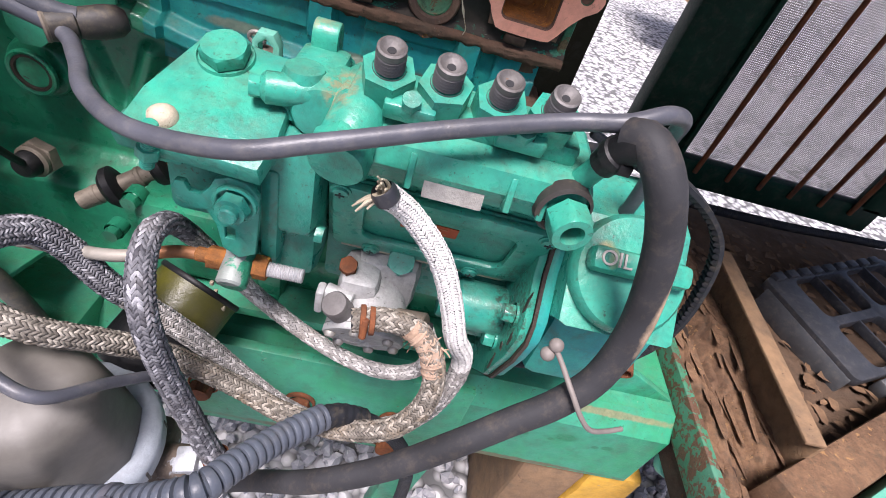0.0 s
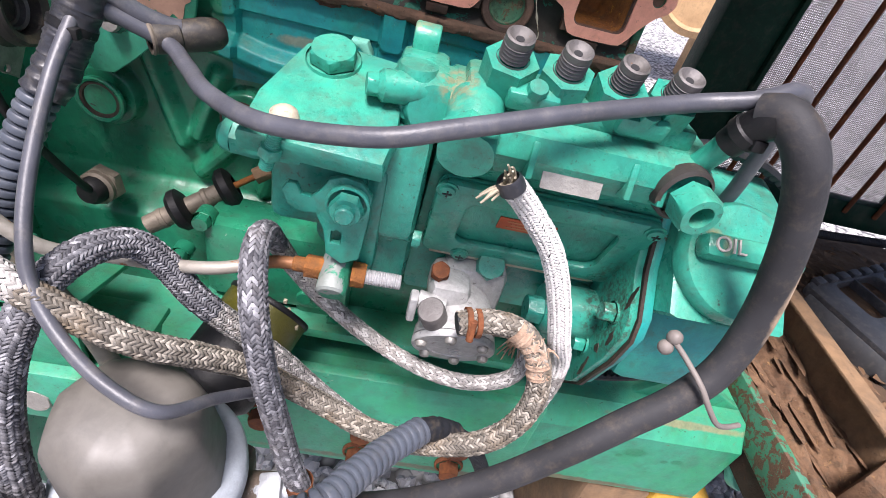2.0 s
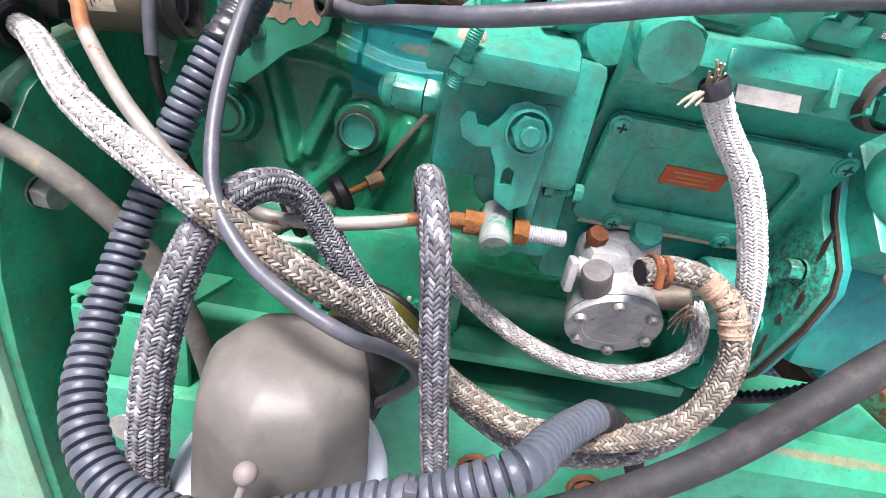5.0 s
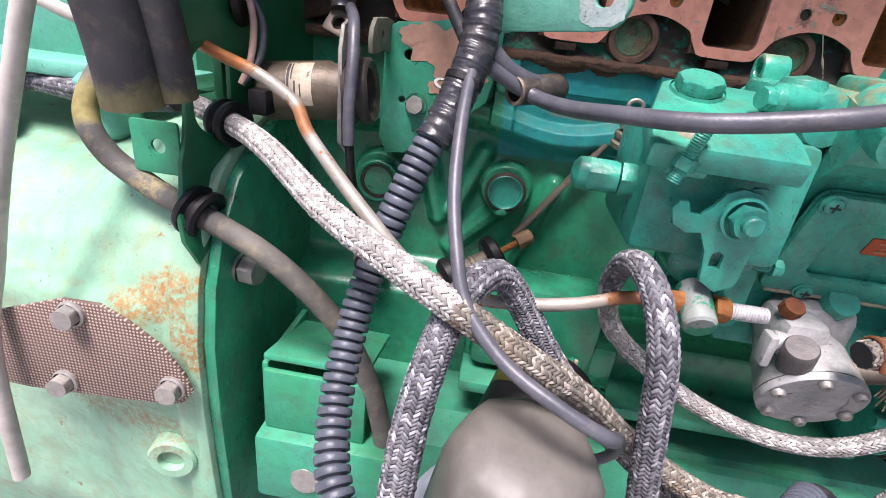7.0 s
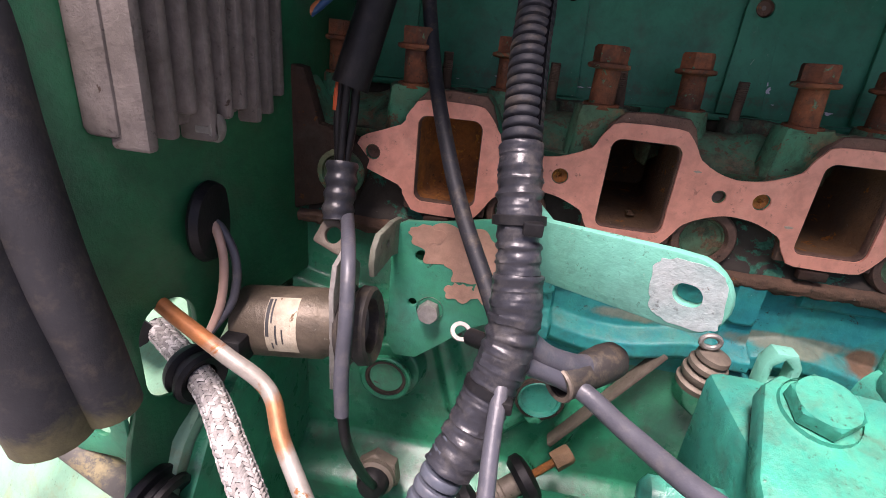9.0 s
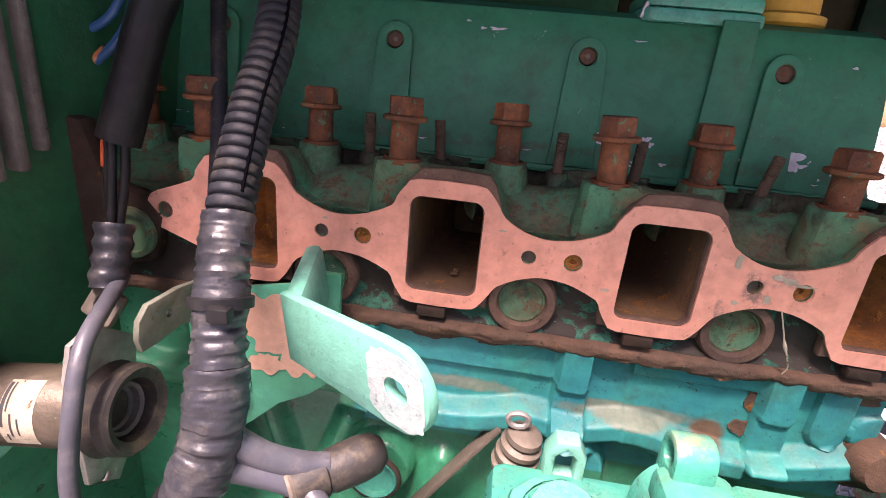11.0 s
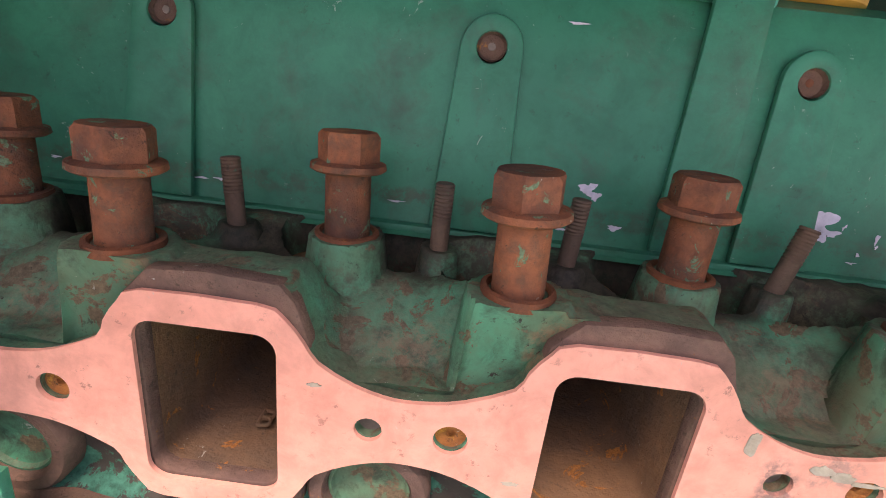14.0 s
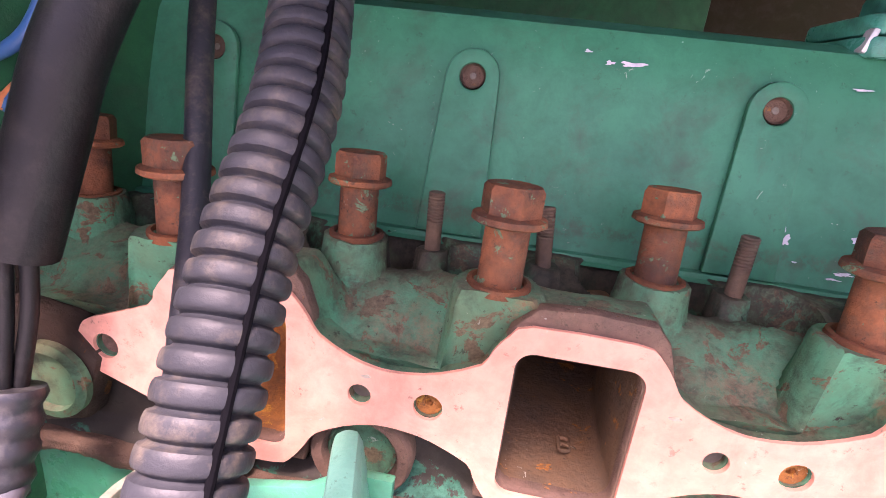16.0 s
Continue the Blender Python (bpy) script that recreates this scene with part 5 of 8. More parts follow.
# gallery plug at the governor end, with the frayed white hose beside it
wp = Vector((-0.10, -0.93, -0.28)).normalized()
pp = Vector((0.0735, -0.172, 0.744))
part("gallery_boss", lathe(pp - wp * 0.02, wp, [(0.0150, 0), (0.0150, 0.026), (0.0135, 0.028)], 28), M_PUMP, pump)
part("gallery_plug", hexagon(pp + wp * 0.006, wp, 0.0285, 0.015, 8), M_PUMP, pump, "large hex plug, paint faded")

YZM = Matrix(((0, 0, 1, 0), (1, 0, 0, 0), (0, 1, 0, 0), (0, 0, 0, 1)))   # local x, y, z to world y, z, x
# governor: sloped top lid on a cast box
gov = part("governor", join(box((0.012, -0.118, 0.690), (0.090, 0.085, 0.075), 0.007), box((0.036, -0.11, 0.65), (0.045, 0.075, 0.10), 0.010), lathe((0.045, -0.10, 0.735), (0.15, -1, 0.1), [(0, -0.01), (0.019, -0.01), (0.019, 0.045), (0.014, 0.054), (0, 0.056)], 28)), M_PUMP, pump)
LID = Matrix.Translation((-0.008, -0.150, 0.7205)) @ pose(0, 0, 0, 19, 0, -4)
part("governor_lid", plate([(-0.031, -0.036), (0.044, -0.036), (0.046, -0.012), (0.040, 0.045), (-0.012, 0.049), (-0.020, 0.042), (-0.031, -0.004)], [], 0.015, LID, 0.003), M_PUMP, gov)
part("lid_plug", join(lathe(LID @ Vector((-0.001, 0.032, 0.015)), LID.to_3x3() @ Vector((0, 0, 1)), [(0.016, 0), (0.0155, 0.002)], 24), hexagon(LID @ Vector((-0.001, 0.032, 0.016)), LID.to_3x3() @ Vector((0, 0, 1)), 0.0240, 0.0075, 6)), M_PUMP, gov, "large hex filler plug")
part("vent_elbow", join(rod((0.021, -0.152, 0.7475), (0.058, -0.142, 0.7475), 0.0088, 24, 0.003), hexagon((0.0215, -0.1520, 0.7475), (-1, -0.25, 0), 0.0110, 0.0060, 10), lathe((0.041, -0.140, 0.742), (0, 0, 1), [(0.0125, -0.01), (0.0125, 0.012), (0.0105, 0.017), (0, 0.019)], 24), lathe((0.058, -0.128, 0.742), (0, 0, 1), [(0.014, -0.01), (0.014, 0.008), (0.011, 0.013), (0, 0.015)], 24), box((0.044, -0.112, 0.747), (0.030, 0.034, 0.018), 0.005)), M_PUMP, gov)
part("lifting_eye", plate([(-0.009, -0.014), (0.009, -0.014), (0.009, 0.003)] + [(0.009 * math.cos(radians(a)), 0.003 + 0.009 * math.sin(radians(a))) for a in range(20, 180, 20)] + [(-0.009, 0.003)], [circle(0, 0.003, 0.0048)], 0.016, Matrix.Translation((0.034, -0.096, 0.7580)) @ YZM, 0.0015), M_PUMP, gov, "lifting eye, paint faded")
part("white_cap", lathe((-0.021, -0.172, 0.722), (0, -0.25, 1), [(0.0078, 0), (0.0080, 0.005), (0.0070, 0.0095), (0.004, 0.0118), (0, 0.0125)], 24), M_LABEL, gov, "dab of white sealing paint on a screw")
part("idle_screw", join(thread((-0.0265, -0.1855, 0.704), (0.25, -0.1, 1), 0.0038, 0.032, 0.0014), hexagon((-0.0245, -0.186, 0.712), (0.25, -0.1, 1), 0.011, 0.006, 0), box((-0.020, -0.176, 0.712), (0.022, 0.014, 0.012), 0.003)), M_PUMP, gov, "screw and lock nut")
part("lock_nut", join(hexagon((-0.060, -0.1355, 0.690), (1, -0.1, 0), 0.019, 0.018, 10), lathe((-0.060, -0.1355, 0.690), (-1, 0.1, 0), [(0.0105, 0), (0.010, 0.006), (0.006, 0.0095), (0, 0.0105)], 20), hexagon((-0.041, -0.137, 0.690), (1, -0.1, 0), 0.020, 0.010, 20)), M_PUMP, gov, "domed cap nut")
part("cap_shaft", rod((-0.034, -0.136, 0.690), (-0.01, -0.136, 0.692), 0.009), M_PUMP, gov)

# stop lever on the governor front
LV = Matrix.Translation((0.017, -0.1785, 0.688)) @ FACE
lever = part("stop_lever", plate([(-0.012, 0.012), (-0.004, 0.0155), (0.006, 0.014), (0.0125, 0.006), (0.0125, -0.010), (0.010, -0.040), (0.0, -0.046), (-0.010, -0.040), (-0.013, -0.022), (-0.018, -0.012), (-0.026, -0.013), (-0.034, -0.009), (-0.037, 0.0), (-0.034, 0.005), (-0.029, 0.005), (-0.0265, -0.001), (-0.021, -0.0015), (-0.016, 0.004)], [[(-0.008, -0.031), (-0.002, -0.031), (-0.002, -0.023), (-0.005, -0.021), (-0.008, -0.023)]], 0.0045, LV, 0.001), M_PUMP, pump, "swinging stop lever")
part("lever_bolt", join(lathe((0.017, -0.180, 0.688), (0, -1, 0), [(0.0125, 0), (0.0125, 0.0025), (0.011, 0.003)], 24), hexagon((0.017, -0.1825, 0.688), (0, -1, 0), 0.0165, 0.007, 25), lathe((0.017, -0.189, 0.688), (0, -1, 0), [(0.0055, 0), (0.0055, 0.004), (0.0045, 0.005), (0, 0.005)], 18)), M_PUMP, lever)
part("governor_arm", join(box((0.030, -0.150, 0.665), (0.012, 0.026, 0.075), 0.004), box((0.020, -0.142, 0.620), (0.030, 0.03, 0.018), 0.006), lathe((0.012, -0.125, 0.650), (0, -1, 0), [(0, 0), (0.016, 0), (0.016, 0.03), (0.012, 0.032), (0, 0.032)], 24)), M_PUMP, pump)
part("stop_screw", join(thread((0.040, -0.150, 0.652), (1, -0.05, 0), 0.0036, 0.018, 0.0013), hexagon((0.0575, -0.151, 0.652), (1, -0.05, 0), 0.0105, 0.0055), hexagon((0.040, -0.150, 0.652), (1, -0.05, 0), 0.011, 0.005)), M_PUMP, pump, "adjusting screw")

# ---- drive flange and front case ----
case = thing("timing_case", (0.25, -0.05, 0.6), "turquoise timing case with oily flange seam", "timing case")
fl = [(-0.100, 0.729), (-0.135, 0.706), (-0.157, 0.668), (-0.180, 0.645), (-0.185, 0.630), (-0.180, 0.602), (-0.163, 0.553), (-0.12, 0.50), (-0.05, 0.46), (0.0, 0.46), (0.0, 0.680), (-0.055, 0.692)]
YZ = Matrix(((0, 0, 1, 0), (1, 0, 0, 0), (0, 1, 0, 0), (0, 0, 0, 1)))
part("back_plate", plate(fl, [], 0.006, Matrix.Translation((0.2045, 0, 0)) @ YZ, 0.0015), M_PUMP, case)
part("flange_seal", plate([(y * 1.012, z - 0.001 if z < 0.65 else z + 0.001) for y, z in fl], [], 0.0025, Matrix.Translation((0.2107, 0, 0)) @ YZ), M_GASKDARK, case, "black oily gasket edge")
part("front_shell", plate([(y * 0.99, z) for y, z in fl], [], 0.009, Matrix.Translation((0.2134, 0, 0)) @ YZ, 0.003), M_BLUE, case)
part("lower_shell", box((0.275, -0.085, 0.60), (0.085, 0.15, 0.085), 0.012), M_BLUE, case)
for by, bz in ((-0.178, 0.632), (-0.165, 0.585), (-0.128, 0.528)):
    part("flange_bolt", join(lathe((0.2045, by + 0.014, bz), (-1, 0, 0), [(0.0085, 0), (0.0085, 0.002)], 18), hexagon((0.2025, by + 0.014, bz), (-1, 0, 0), 0.0125, 0.008, 15)), M_PUMP, case)
part("pump_boss", join(rod((0.165, -0.135, 0.600), (0.208, -0.135, 0.600), 0.020, 24, 0.003), hexagon((0.165, -0.140, 0.600), (-1, 0, 0), 0.019, 0.012), box((0.19, -0.10, 0.59), (0.036, 0.08, 0.05), 0.008)), M_PUMP, case)
part("filler_housing", join(swept([(-0.135, 0.712), (-0.190, 0.6605), (-0.165, 0.640), (-0.05, 0.62), (-0.05, 0.685), (-0.09, 0.720)], 0.222, 0.300, 0.004)), M_PUMP, case, "", 25)
CAPW = Vector((0, -0.68, 0.73)).normalized()
pc = Vector((0.2585, -0.1610, 0.6885))
cap = part("oil_cap", lathe(pc, CAPW, [(0.039, -0.002), (0.039, 0.006), (0.036, 0.010), (0.020, 0.012), (0, 0.012)], 40), M_PUMP, case, "round oil filler cap")
CM = Matrix.Translation(pc + CAPW * 0.011) @ Matrix(((1, 0, 0, 0), (0, 0.73, -0.68, 0), (0, 0.68, 0.73, 0), (0, 0, 0, 1)))
part("cap_grip", turned(box((0, 0.004, 0.005), (0.066, 0.016, 0.016), 0.005), CM), M_PUMP, cap)
txt = bpy.data.curves.new("lettering", "FONT")
txt.body, txt.size, txt.extrude, txt.align_x, txt.align_y = "OIL", 0.013, 0.0008, "CENTER", "CENTER"
tob = new("lettering", txt)
dg = bpy.context.evaluated_depsgraph_get()
tme = bpy.data.meshes.new_from_object(tob.evaluated_get(dg))
tme.name = "lettering"
bpy.data.objects.remove(tob)
bm = bmesh.new()
bm.from_mesh(tme)
bpy.data.meshes.remove(tme)
turned(bm, CM @ Matrix.Translation((-0.019, 0.004, 0.0135)))
part("lettering", bm, M_WHITE, cap, "raised letters with worn white paint")
part("side_bolt", hexagon((0.300, -0.14, 0.67), (1, -0.1, 0), 0.016, 0.012), M_PUMP, case)

for k, (y, z, w, h) in enumerate(((-0.172, 0.655, 0.0022, 0.012), (-0.1755, 0.618, 0.003, 0.008), (-0.166, 0.575, 0.002, 0.014), (-0.150, 0.690, 0.002, 0.012), (-0.168, 0.600, 0.004, 0.004))):
    r = random.Random(k)
    out = [(w * r.uniform(0.5, 1.2) * math.cos(a * 0.45), h * r.uniform(0.6, 1.1) * math.sin(a * 0.45)) for a in range(14)]
    part("oil_smear", plate(out, [], 0.0004, Matrix.Translation((0.2040, y, z)) @ YZ), M_GASKDARK, case, "black oily smear")

# ---- lift pump ----
lp = thing("fuel_lift_pump", (0.106, -0.16, 0.585), "cast-aluminium fuel lift pump with rusty clamps", "fuel pump")
lw = Vector((0.0, -0.906, -0.423)).normalized()
lc = Vector((0.1035, -0.1665, 0.5745))
part("pump_body", join(lathe(lc - lw * 0.03, lw, [(0.020, -0.03), (0.024, -0.006), (0.0275, 0.002), (0.0285, 0.018), (0.0298, 0.020), (0.0305, 0.028)], 40), box((0.092, -0.140, 0.606), (0.030, 0.040, 0.030), 0.008), box((0.110, -0.125, 0.600), (0.05, 0.03, 0.05), 0.010)), M_ALU, lp)
face = part("cover_disc", join(lathe(lc - lw * 0.002, lw, [(0.0298, 0), (0.0308, 0.0008), (0.0308, 0.0046), (0.0300, 0.0056), (0.0195, 0.0058), (0.0190, 0.0050), (0, 0.0050)], 48)), M_ALU, lp, "round stamped cover")
LM = axis_m(lc, lw)
UPL = LM.inverted().to_3x3() @ Vector((0, -0.423, 0.906))
up0 = math.atan2(UPL.y, UPL.x)
for k in range(6):
    a = up0 + math.radians(60 * k + 14)
    part("cover_screw", lathe(LM @ Vector((0.0254 * math.cos(a), 0.0254 * math.sin(a), 0.004)), lw, [(0.0042, 0), (0.0042, 0.002), (0.003, 0.0036), (0.0008, 0.0036), (0.0008, 0.0026), (0, 0.0026)], 16), M_STEEL, face)
for k, (wx, wz) in enumerate(((0.010, 0.006), (0.007, 0.001), (0.009, -0.004), (0.006, -0.009))):
    part("stamp_bar", turned(box((0.001 * k, wz, 0.0057), (wx, 0.0016, 0.0006)), LM), M_ALU, face)
part("outlet_boss", lathe((0.0825, -0.1705, 0.6045), (-0.30, -0.40, 0.85), [(0, -0.014), (0.0095, -0.012), (0.0095, 0.010), (0.0085, 0.0115), (0, 0.012)], 24), M_STUB, lp)
part("primer", rod((0.070, -0.160, 0.608), (0.090, -0.163, 0.606), 0.0065), M_ALU, lp)
part("primer_lever", box((0.0675, -0.163, 0.603), (0.006, 0.012, 0.022), 0.002), M_ALU, lp)
part("mount_bolt", hexagon((0.082, -0.146, 0.622), (0, -0.5, 0.85), 0.012, 0.008), M_RUST, lp)
part("drain_plug", join(lathe((0.118, -0.124, 0.618), (0, -0.7, 0.7), [(0.012, -0.01), (0.012, 0.004), (0.0105, 0.006)], 24), hexagon((0.118, -0.128, 0.622), (0, -0.7, 0.7), 0.019, 0.013)), M_PUMP, lp)
part("inlet", rod((0.120, -0.158, 0.592), (0.146, -0.166, 0.603), 0.0080, 20, 0.0012), M_DULL, lp, "olive-brown inlet spigot")
for k in range(12):
    a = Vector((0.146, -0.170, 0.598)) + Vector((math.sin(k * 2.3), math.cos(k * 1.7), math.sin(k * 1.1))) * 0.0035
    d = Vector((-0.55 + 0.5 * math.sin(k * 1.9), -0.5 + 0.4 * math.cos(k * 2.7), -0.75 + 0.4 * math.sin(k * 3.1))).normalized()
    part("strand", tube([a, a + d * 0.008, a + d * 0.014 + Vector((0, 0, -0.003))], (0.0009, 0.0004), 5, 0.003), M_TORN, lp, "frayed tan strand")

# ---- banjo pipe ----
pipe = thing("fuel_pipe", (0.0, -0.17, 0.627), "bent steel fuel pipe with an orange rusty union", "pipe")
part("pipe_tube", tube([(-0.338, -0.108, 0.739), (-0.312, -0.118, 0.731), (-0.275, -0.131, 0.722), (-0.250, -0.135, 0.708), (-0.232, -0.155, 0.693), (-0.185, -0.195, 0.665), (-0.150, -0.200, 0.634), (-0.125, -0.180, 0.614), (-0.09, -0.178, 0.614), (-0.058, -0.180, 0.621), (-0.028, -0.171, 0.626), (-0.010, -0.170, 0.628)], 0.0042, 16, 0.003), M_PIPE, pipe, "dull steel tube, rusty at the bend")
u = Vector((1, 0.02, 0.0)).normalized()
part("flare_nut", join(rod((-0.014, -0.170, 0.628), (-0.004, -0.170, 0.628), 0.0050), hexagon((-0.006, -0.170, 0.628), u, 0.0135, 0.012, 0)), M_ORANGE, pipe, "orange rusty nut")
part("banjo", join(rod((0.0135, -0.186, 0.622), (0.0135, -0.158, 0.635), 0.0098, 24, 0.0015)), M_BANJO, pipe, "green and grey round union block")
part("lock_nut", hexagon((0.0235, -0.170, 0.628), u, 0.0145, 0.009, 20), M_ORANGE, pipe, "orange rusty nut")
part("end_thread", thread((0.032, -0.170, 0.628), u, 0.0052, 0.024, 0.0017), M_ZINC, pipe, "bright zinc thread")

# ---- hoses and cables ----
hose("overflow_hose", [(-0.137, -0.128, 0.747), (-0.105, -0.118, 0.731), (-0.083, -0.140, 0.728), (-0.058, -0.174, 0.732), (-0.022, -0.201, 0.737), (0.028, -0.214, 0.748), (0.064, -0.206, 0.757), (0.122, -0.184, 0.769), (0.177, -0.167, 0.780), (0.204, -0.170, 0.789), (0.224, -0.164, 0.796), (0.238, -0.154, 0.791), (0.244, -0.142, 0.775), (0.249, -0.136, 0.750), (0.252, -0.130, 0.718), (0.252, -0.120, 0.690)], 0.0047, M_GREY, "thin smooth grey rubber hose across the injection pump", False)
fm = thing("sleeved_hose", (0.21, -0.188, 0.79), "thick dull grey foam-sleeved hose, scuffed, tied with wire", "hose")
part("sleeve", tube([(0.206, -0.178, 0.786), (0.213, -0.187, 0.789), (0.225, -0.199, 0.775), (0.241, -0.203, 0.741), (0.252, -0.209, 0.692), (0.246, -0.220, 0.655), (0.228, -0.229, 0.632), (0.205, -0.236, 0.613), (0.174, -0.245, 0.586), (0.136, -0.252, 0.550), (0.091, -0.254, 0.514), (0.036, -0.240, 0.455), (-0.03, -0.236, 0.40), (-0.09, -0.225, 0.345)], (0.0098, 0.0074), 20, 0.004), M_FOAM, fm)
part("rubber_elbow", join(tube([(0.2020, -0.1735, 0.7665), (0.2040, -0.1775, 0.7755), (0.2070, -0.182, 0.783), (0.2110, -0.186, 0.787)], (0.0080, 0.0092), 18, 0.002), lathe((0.2035, -0.1765, 0.7725), (0.22, -0.42, 0.88), [(0.0084, 0), (0.0098, 0.001), (0.0098, 0.006), (0.0084, 0.007)], 20), box((0.2075, -0.1865, 0.7735), (0.007, 0.005, 0.006), 0.001)), M_BLACK, fm, "black rubber elbow with a clamp")

SUCT = [(0.012, -0.228, 0.458), (0.004, -0.227, 0.485), (-0.005, -0.228, 0.535), (-0.013, -0.229, 0.585), (-0.019, -0.226, 0.625), (-0.025, -0.212, 0.648), (-0.030, -0.190, 0.656), (-0.032, -0.165, 0.645), (-0.030, -0.145, 0.618), (-0.019, -0.131, 0.584), (0.005, -0.135, 0.562), (0.050, -0.146, 0.538), (0.094, -0.161, 0.532), (0.127, -0.173, 0.543), (0.149, -0.181, 0.567), (0.153, -0.176, 0.588), (0.146, -0.167, 0.603)]
SR = (0.0086, 0.0052)
sh = thing("suction_hose", SUCT[0], "dark white-flecked braided fuel hose, silvery at the pump", "hose")
part("hose_core", tube(SUCT, tuple(0.96 * v for v in SR), 12, 0.006), M_CORE, sh)
part("braid", stitches(SUCT, SR, 16, 1.0, (0.0, 0.50)), M_YDARK, sh, "dark grey braid with white flecks", 60)
part("braid", stitches(SUCT, SR, 16, 1.0, (0.50, 1.0)), M_YSILV, sh, "silvery braid", 60)
part("ferrule", lathe((0.0125, -0.228, 0.453), (-0.03, 0.0, 1), [(0.0090, 0), (0.0102, 0.001), (0.0102, 0.011), (0.0092, 0.012)], 20), M_RUST, sh, "rusty crimped ferrule")
RET = [(0.098, -0.189, 0.727), (0.115, -0.180, 0.709), (0.138, -0.182, 0.683), (0.154, -0.186, 0.650), (0.164, -0.188, 0.622), (0.177, -0.179, 0.592), (0.179, -0.180, 0.562), (0.167, -0.189, 0.527), (0.140, -0.196, 0.501), (0.100, -0.197, 0.486), (0.06, -0.19, 0.483), (0.02, -0.178, 0.497), (-0.015, -0.170, 0.522), (-0.045, -0.172, 0.553), (-0.072, -0.180, 0.590), (-0.090, -0.180, 0.617), (-0.104, -0.187, 0.635), (-0.117, -0.208, 0.641), (-0.129, -0.232, 0.629), (-0.138, -0.254, 0.594), (-0.142, -0.268, 0.546), (-0.143, -0.275, 0.49), (-0.144, -0.275, 0.42)]
rh = thing("return_hose", RET[0], "braided fuel hose, white at the pump, grey along its loop", "hose")
part("hose_core", tube(RET, (0.0065, 0.0090), 12, 0.006), M_CORE, rh)
part("braid", stitches(RET, (0.0068, 0.0094), 18, 1.0, (0.0, 0.205)), M_YWHITE, rh, "bright white braid", 60)
part("braid", stitches(RET, (0.0068, 0.0094), 18, 1.0, (0.205, 0.60)), M_YMID, rh, "stained grey braid", 60)
part("braid", stitches(RET, (0.0068, 0.0094), 18, 1.0, (0.60, 1.0)), M_YDARK, rh, "dark grey braid", 60)
FEED = [(0.094, -0.196, 0.627), (0.115, -0.192, 0.630), (0.136, -0.192, 0.626), (0.150, -0.200, 0.615), (0.1575, -0.208, 0.592), (0.153, -0.215, 0.566), (0.134, -0.220, 0.541), (0.097, -0.216, 0.521), (0.055, -0.205, 0.510), (0.02, -0.198, 0.521), (-0.008, -0.200, 0.541), (-0.030, -0.206, 0.562), (-0.052, -0.222, 0.588), (-0.080, -0.238, 0.613), (-0.120, -0.240, 0.637), (-0.158, -0.231, 0.654), (-0.205, -0.205, 0.668), (-0.255, -0.158, 0.680), (-0.300, -0.114, 0.682), (-0.36, -0.075, 0.686)]
fh = thing("feed_hose", FEED[0], "stained pale braided fuel hose with a frayed bend", "hose")
part("hose_core", tube(FEED, 0.0072, 12, 0.006), M_CORE, fh)
part("braid", stitches(FEED, 0.0076, 16, 1.0, (0.0, 0.62)), M_YTAN, fh, "tan stained braid", 60)
part("braid", stitches(FEED, 0.0076, 16, 1.0, (0.62, 1.0)), M_YSILV, fh, "bright silvery braid", 60)

part("torn_patch", tube([(0.132, -0.192, 0.6275), (0.144, -0.196, 0.621), (0.1505, -0.2005, 0.614), (0.155, -0.205, 0.602)], 0.0079, 18, 0.0012, lambda s: 1 + 0.05 * math.sin(s * 900) + 0.04 * math.sin(s * 2300 + 1)), M_TORN, fh, "torn tan outer layer at the bend")
for k in range(9):
    a = Vector((0.150, -0.200, 0.617)) + Vector((math.sin(k * 2.1), math.cos(k * 1.3), math.sin(k * 0.9))) * 0.006
    d = Vector((math.sin(k * 1.7) + 0.5, math.cos(k * 2.9) - 0.4, 0.5 + math.sin(k * 3.3))).normalized()
    part("strand", tube([a, a + d * 0.005, a + d * 0.009 + Vector((0, 0, -0.002))], (0.0008, 0.0004), 5, 0.002), M_TORN, fh)

def wrinkled(bm, depth, size):
    """Pushes a tube's skin in and out in small folds."""
    bm.normal_update()
    for v in bm.verts:
        v.co += v.normal * depth * (noise.noise(v.co * size) + 0.6 * noise.noise(v.co * size * 2.3))
    return bm


wl = thing("wiring_loom", (-0.14, -0.12, 0.77), "taped black and grey ribbed wiring loom", "wiring loom")
part("upper_conduit", corrugated([(-0.175, 0.02, 0.985), (-0.160, -0.01, 0.945), (-0.150, -0.040, 0.905), (-0.149, -0.066, 0.872), (-0.147, -0.088, 0.840), (-0.146, -0.093, 0.831)], 0.0093, 0.0049, 0.13), M_LOOMB, wl, "black ribbed conduit with a split")
SLIT = [(-0.175, 0.02, 0.985), (-0.160, -0.01, 0.945), (-0.150, -0.040, 0.905), (-0.149, -0.066, 0.872), (-0.147, -0.088, 0.840)]
part("slit", tube([(x + 0.0064, y - 0.0047, z + 0.0038) for x, y, z in SLIT], 0.0008, 8, 0.002), M_SLIT, wl, "open lengthwise slit")
part("tape_wrap", wrinkled(tube([(-0.1465, -0.092, 0.834), (-0.143, -0.106, 0.808), (-0.139, -0.118, 0.780)], 0.0096, 20, 0.0006, lambda s: 1 + 0.04 * (((s / 0.0058) % 1.0) ** 2) + 0.03 * math.sin(s * 610 + 2.2 * math.sin(s * 270))), 0.0010, 260), M_TAPE, wl, "spiral of shiny black tape")
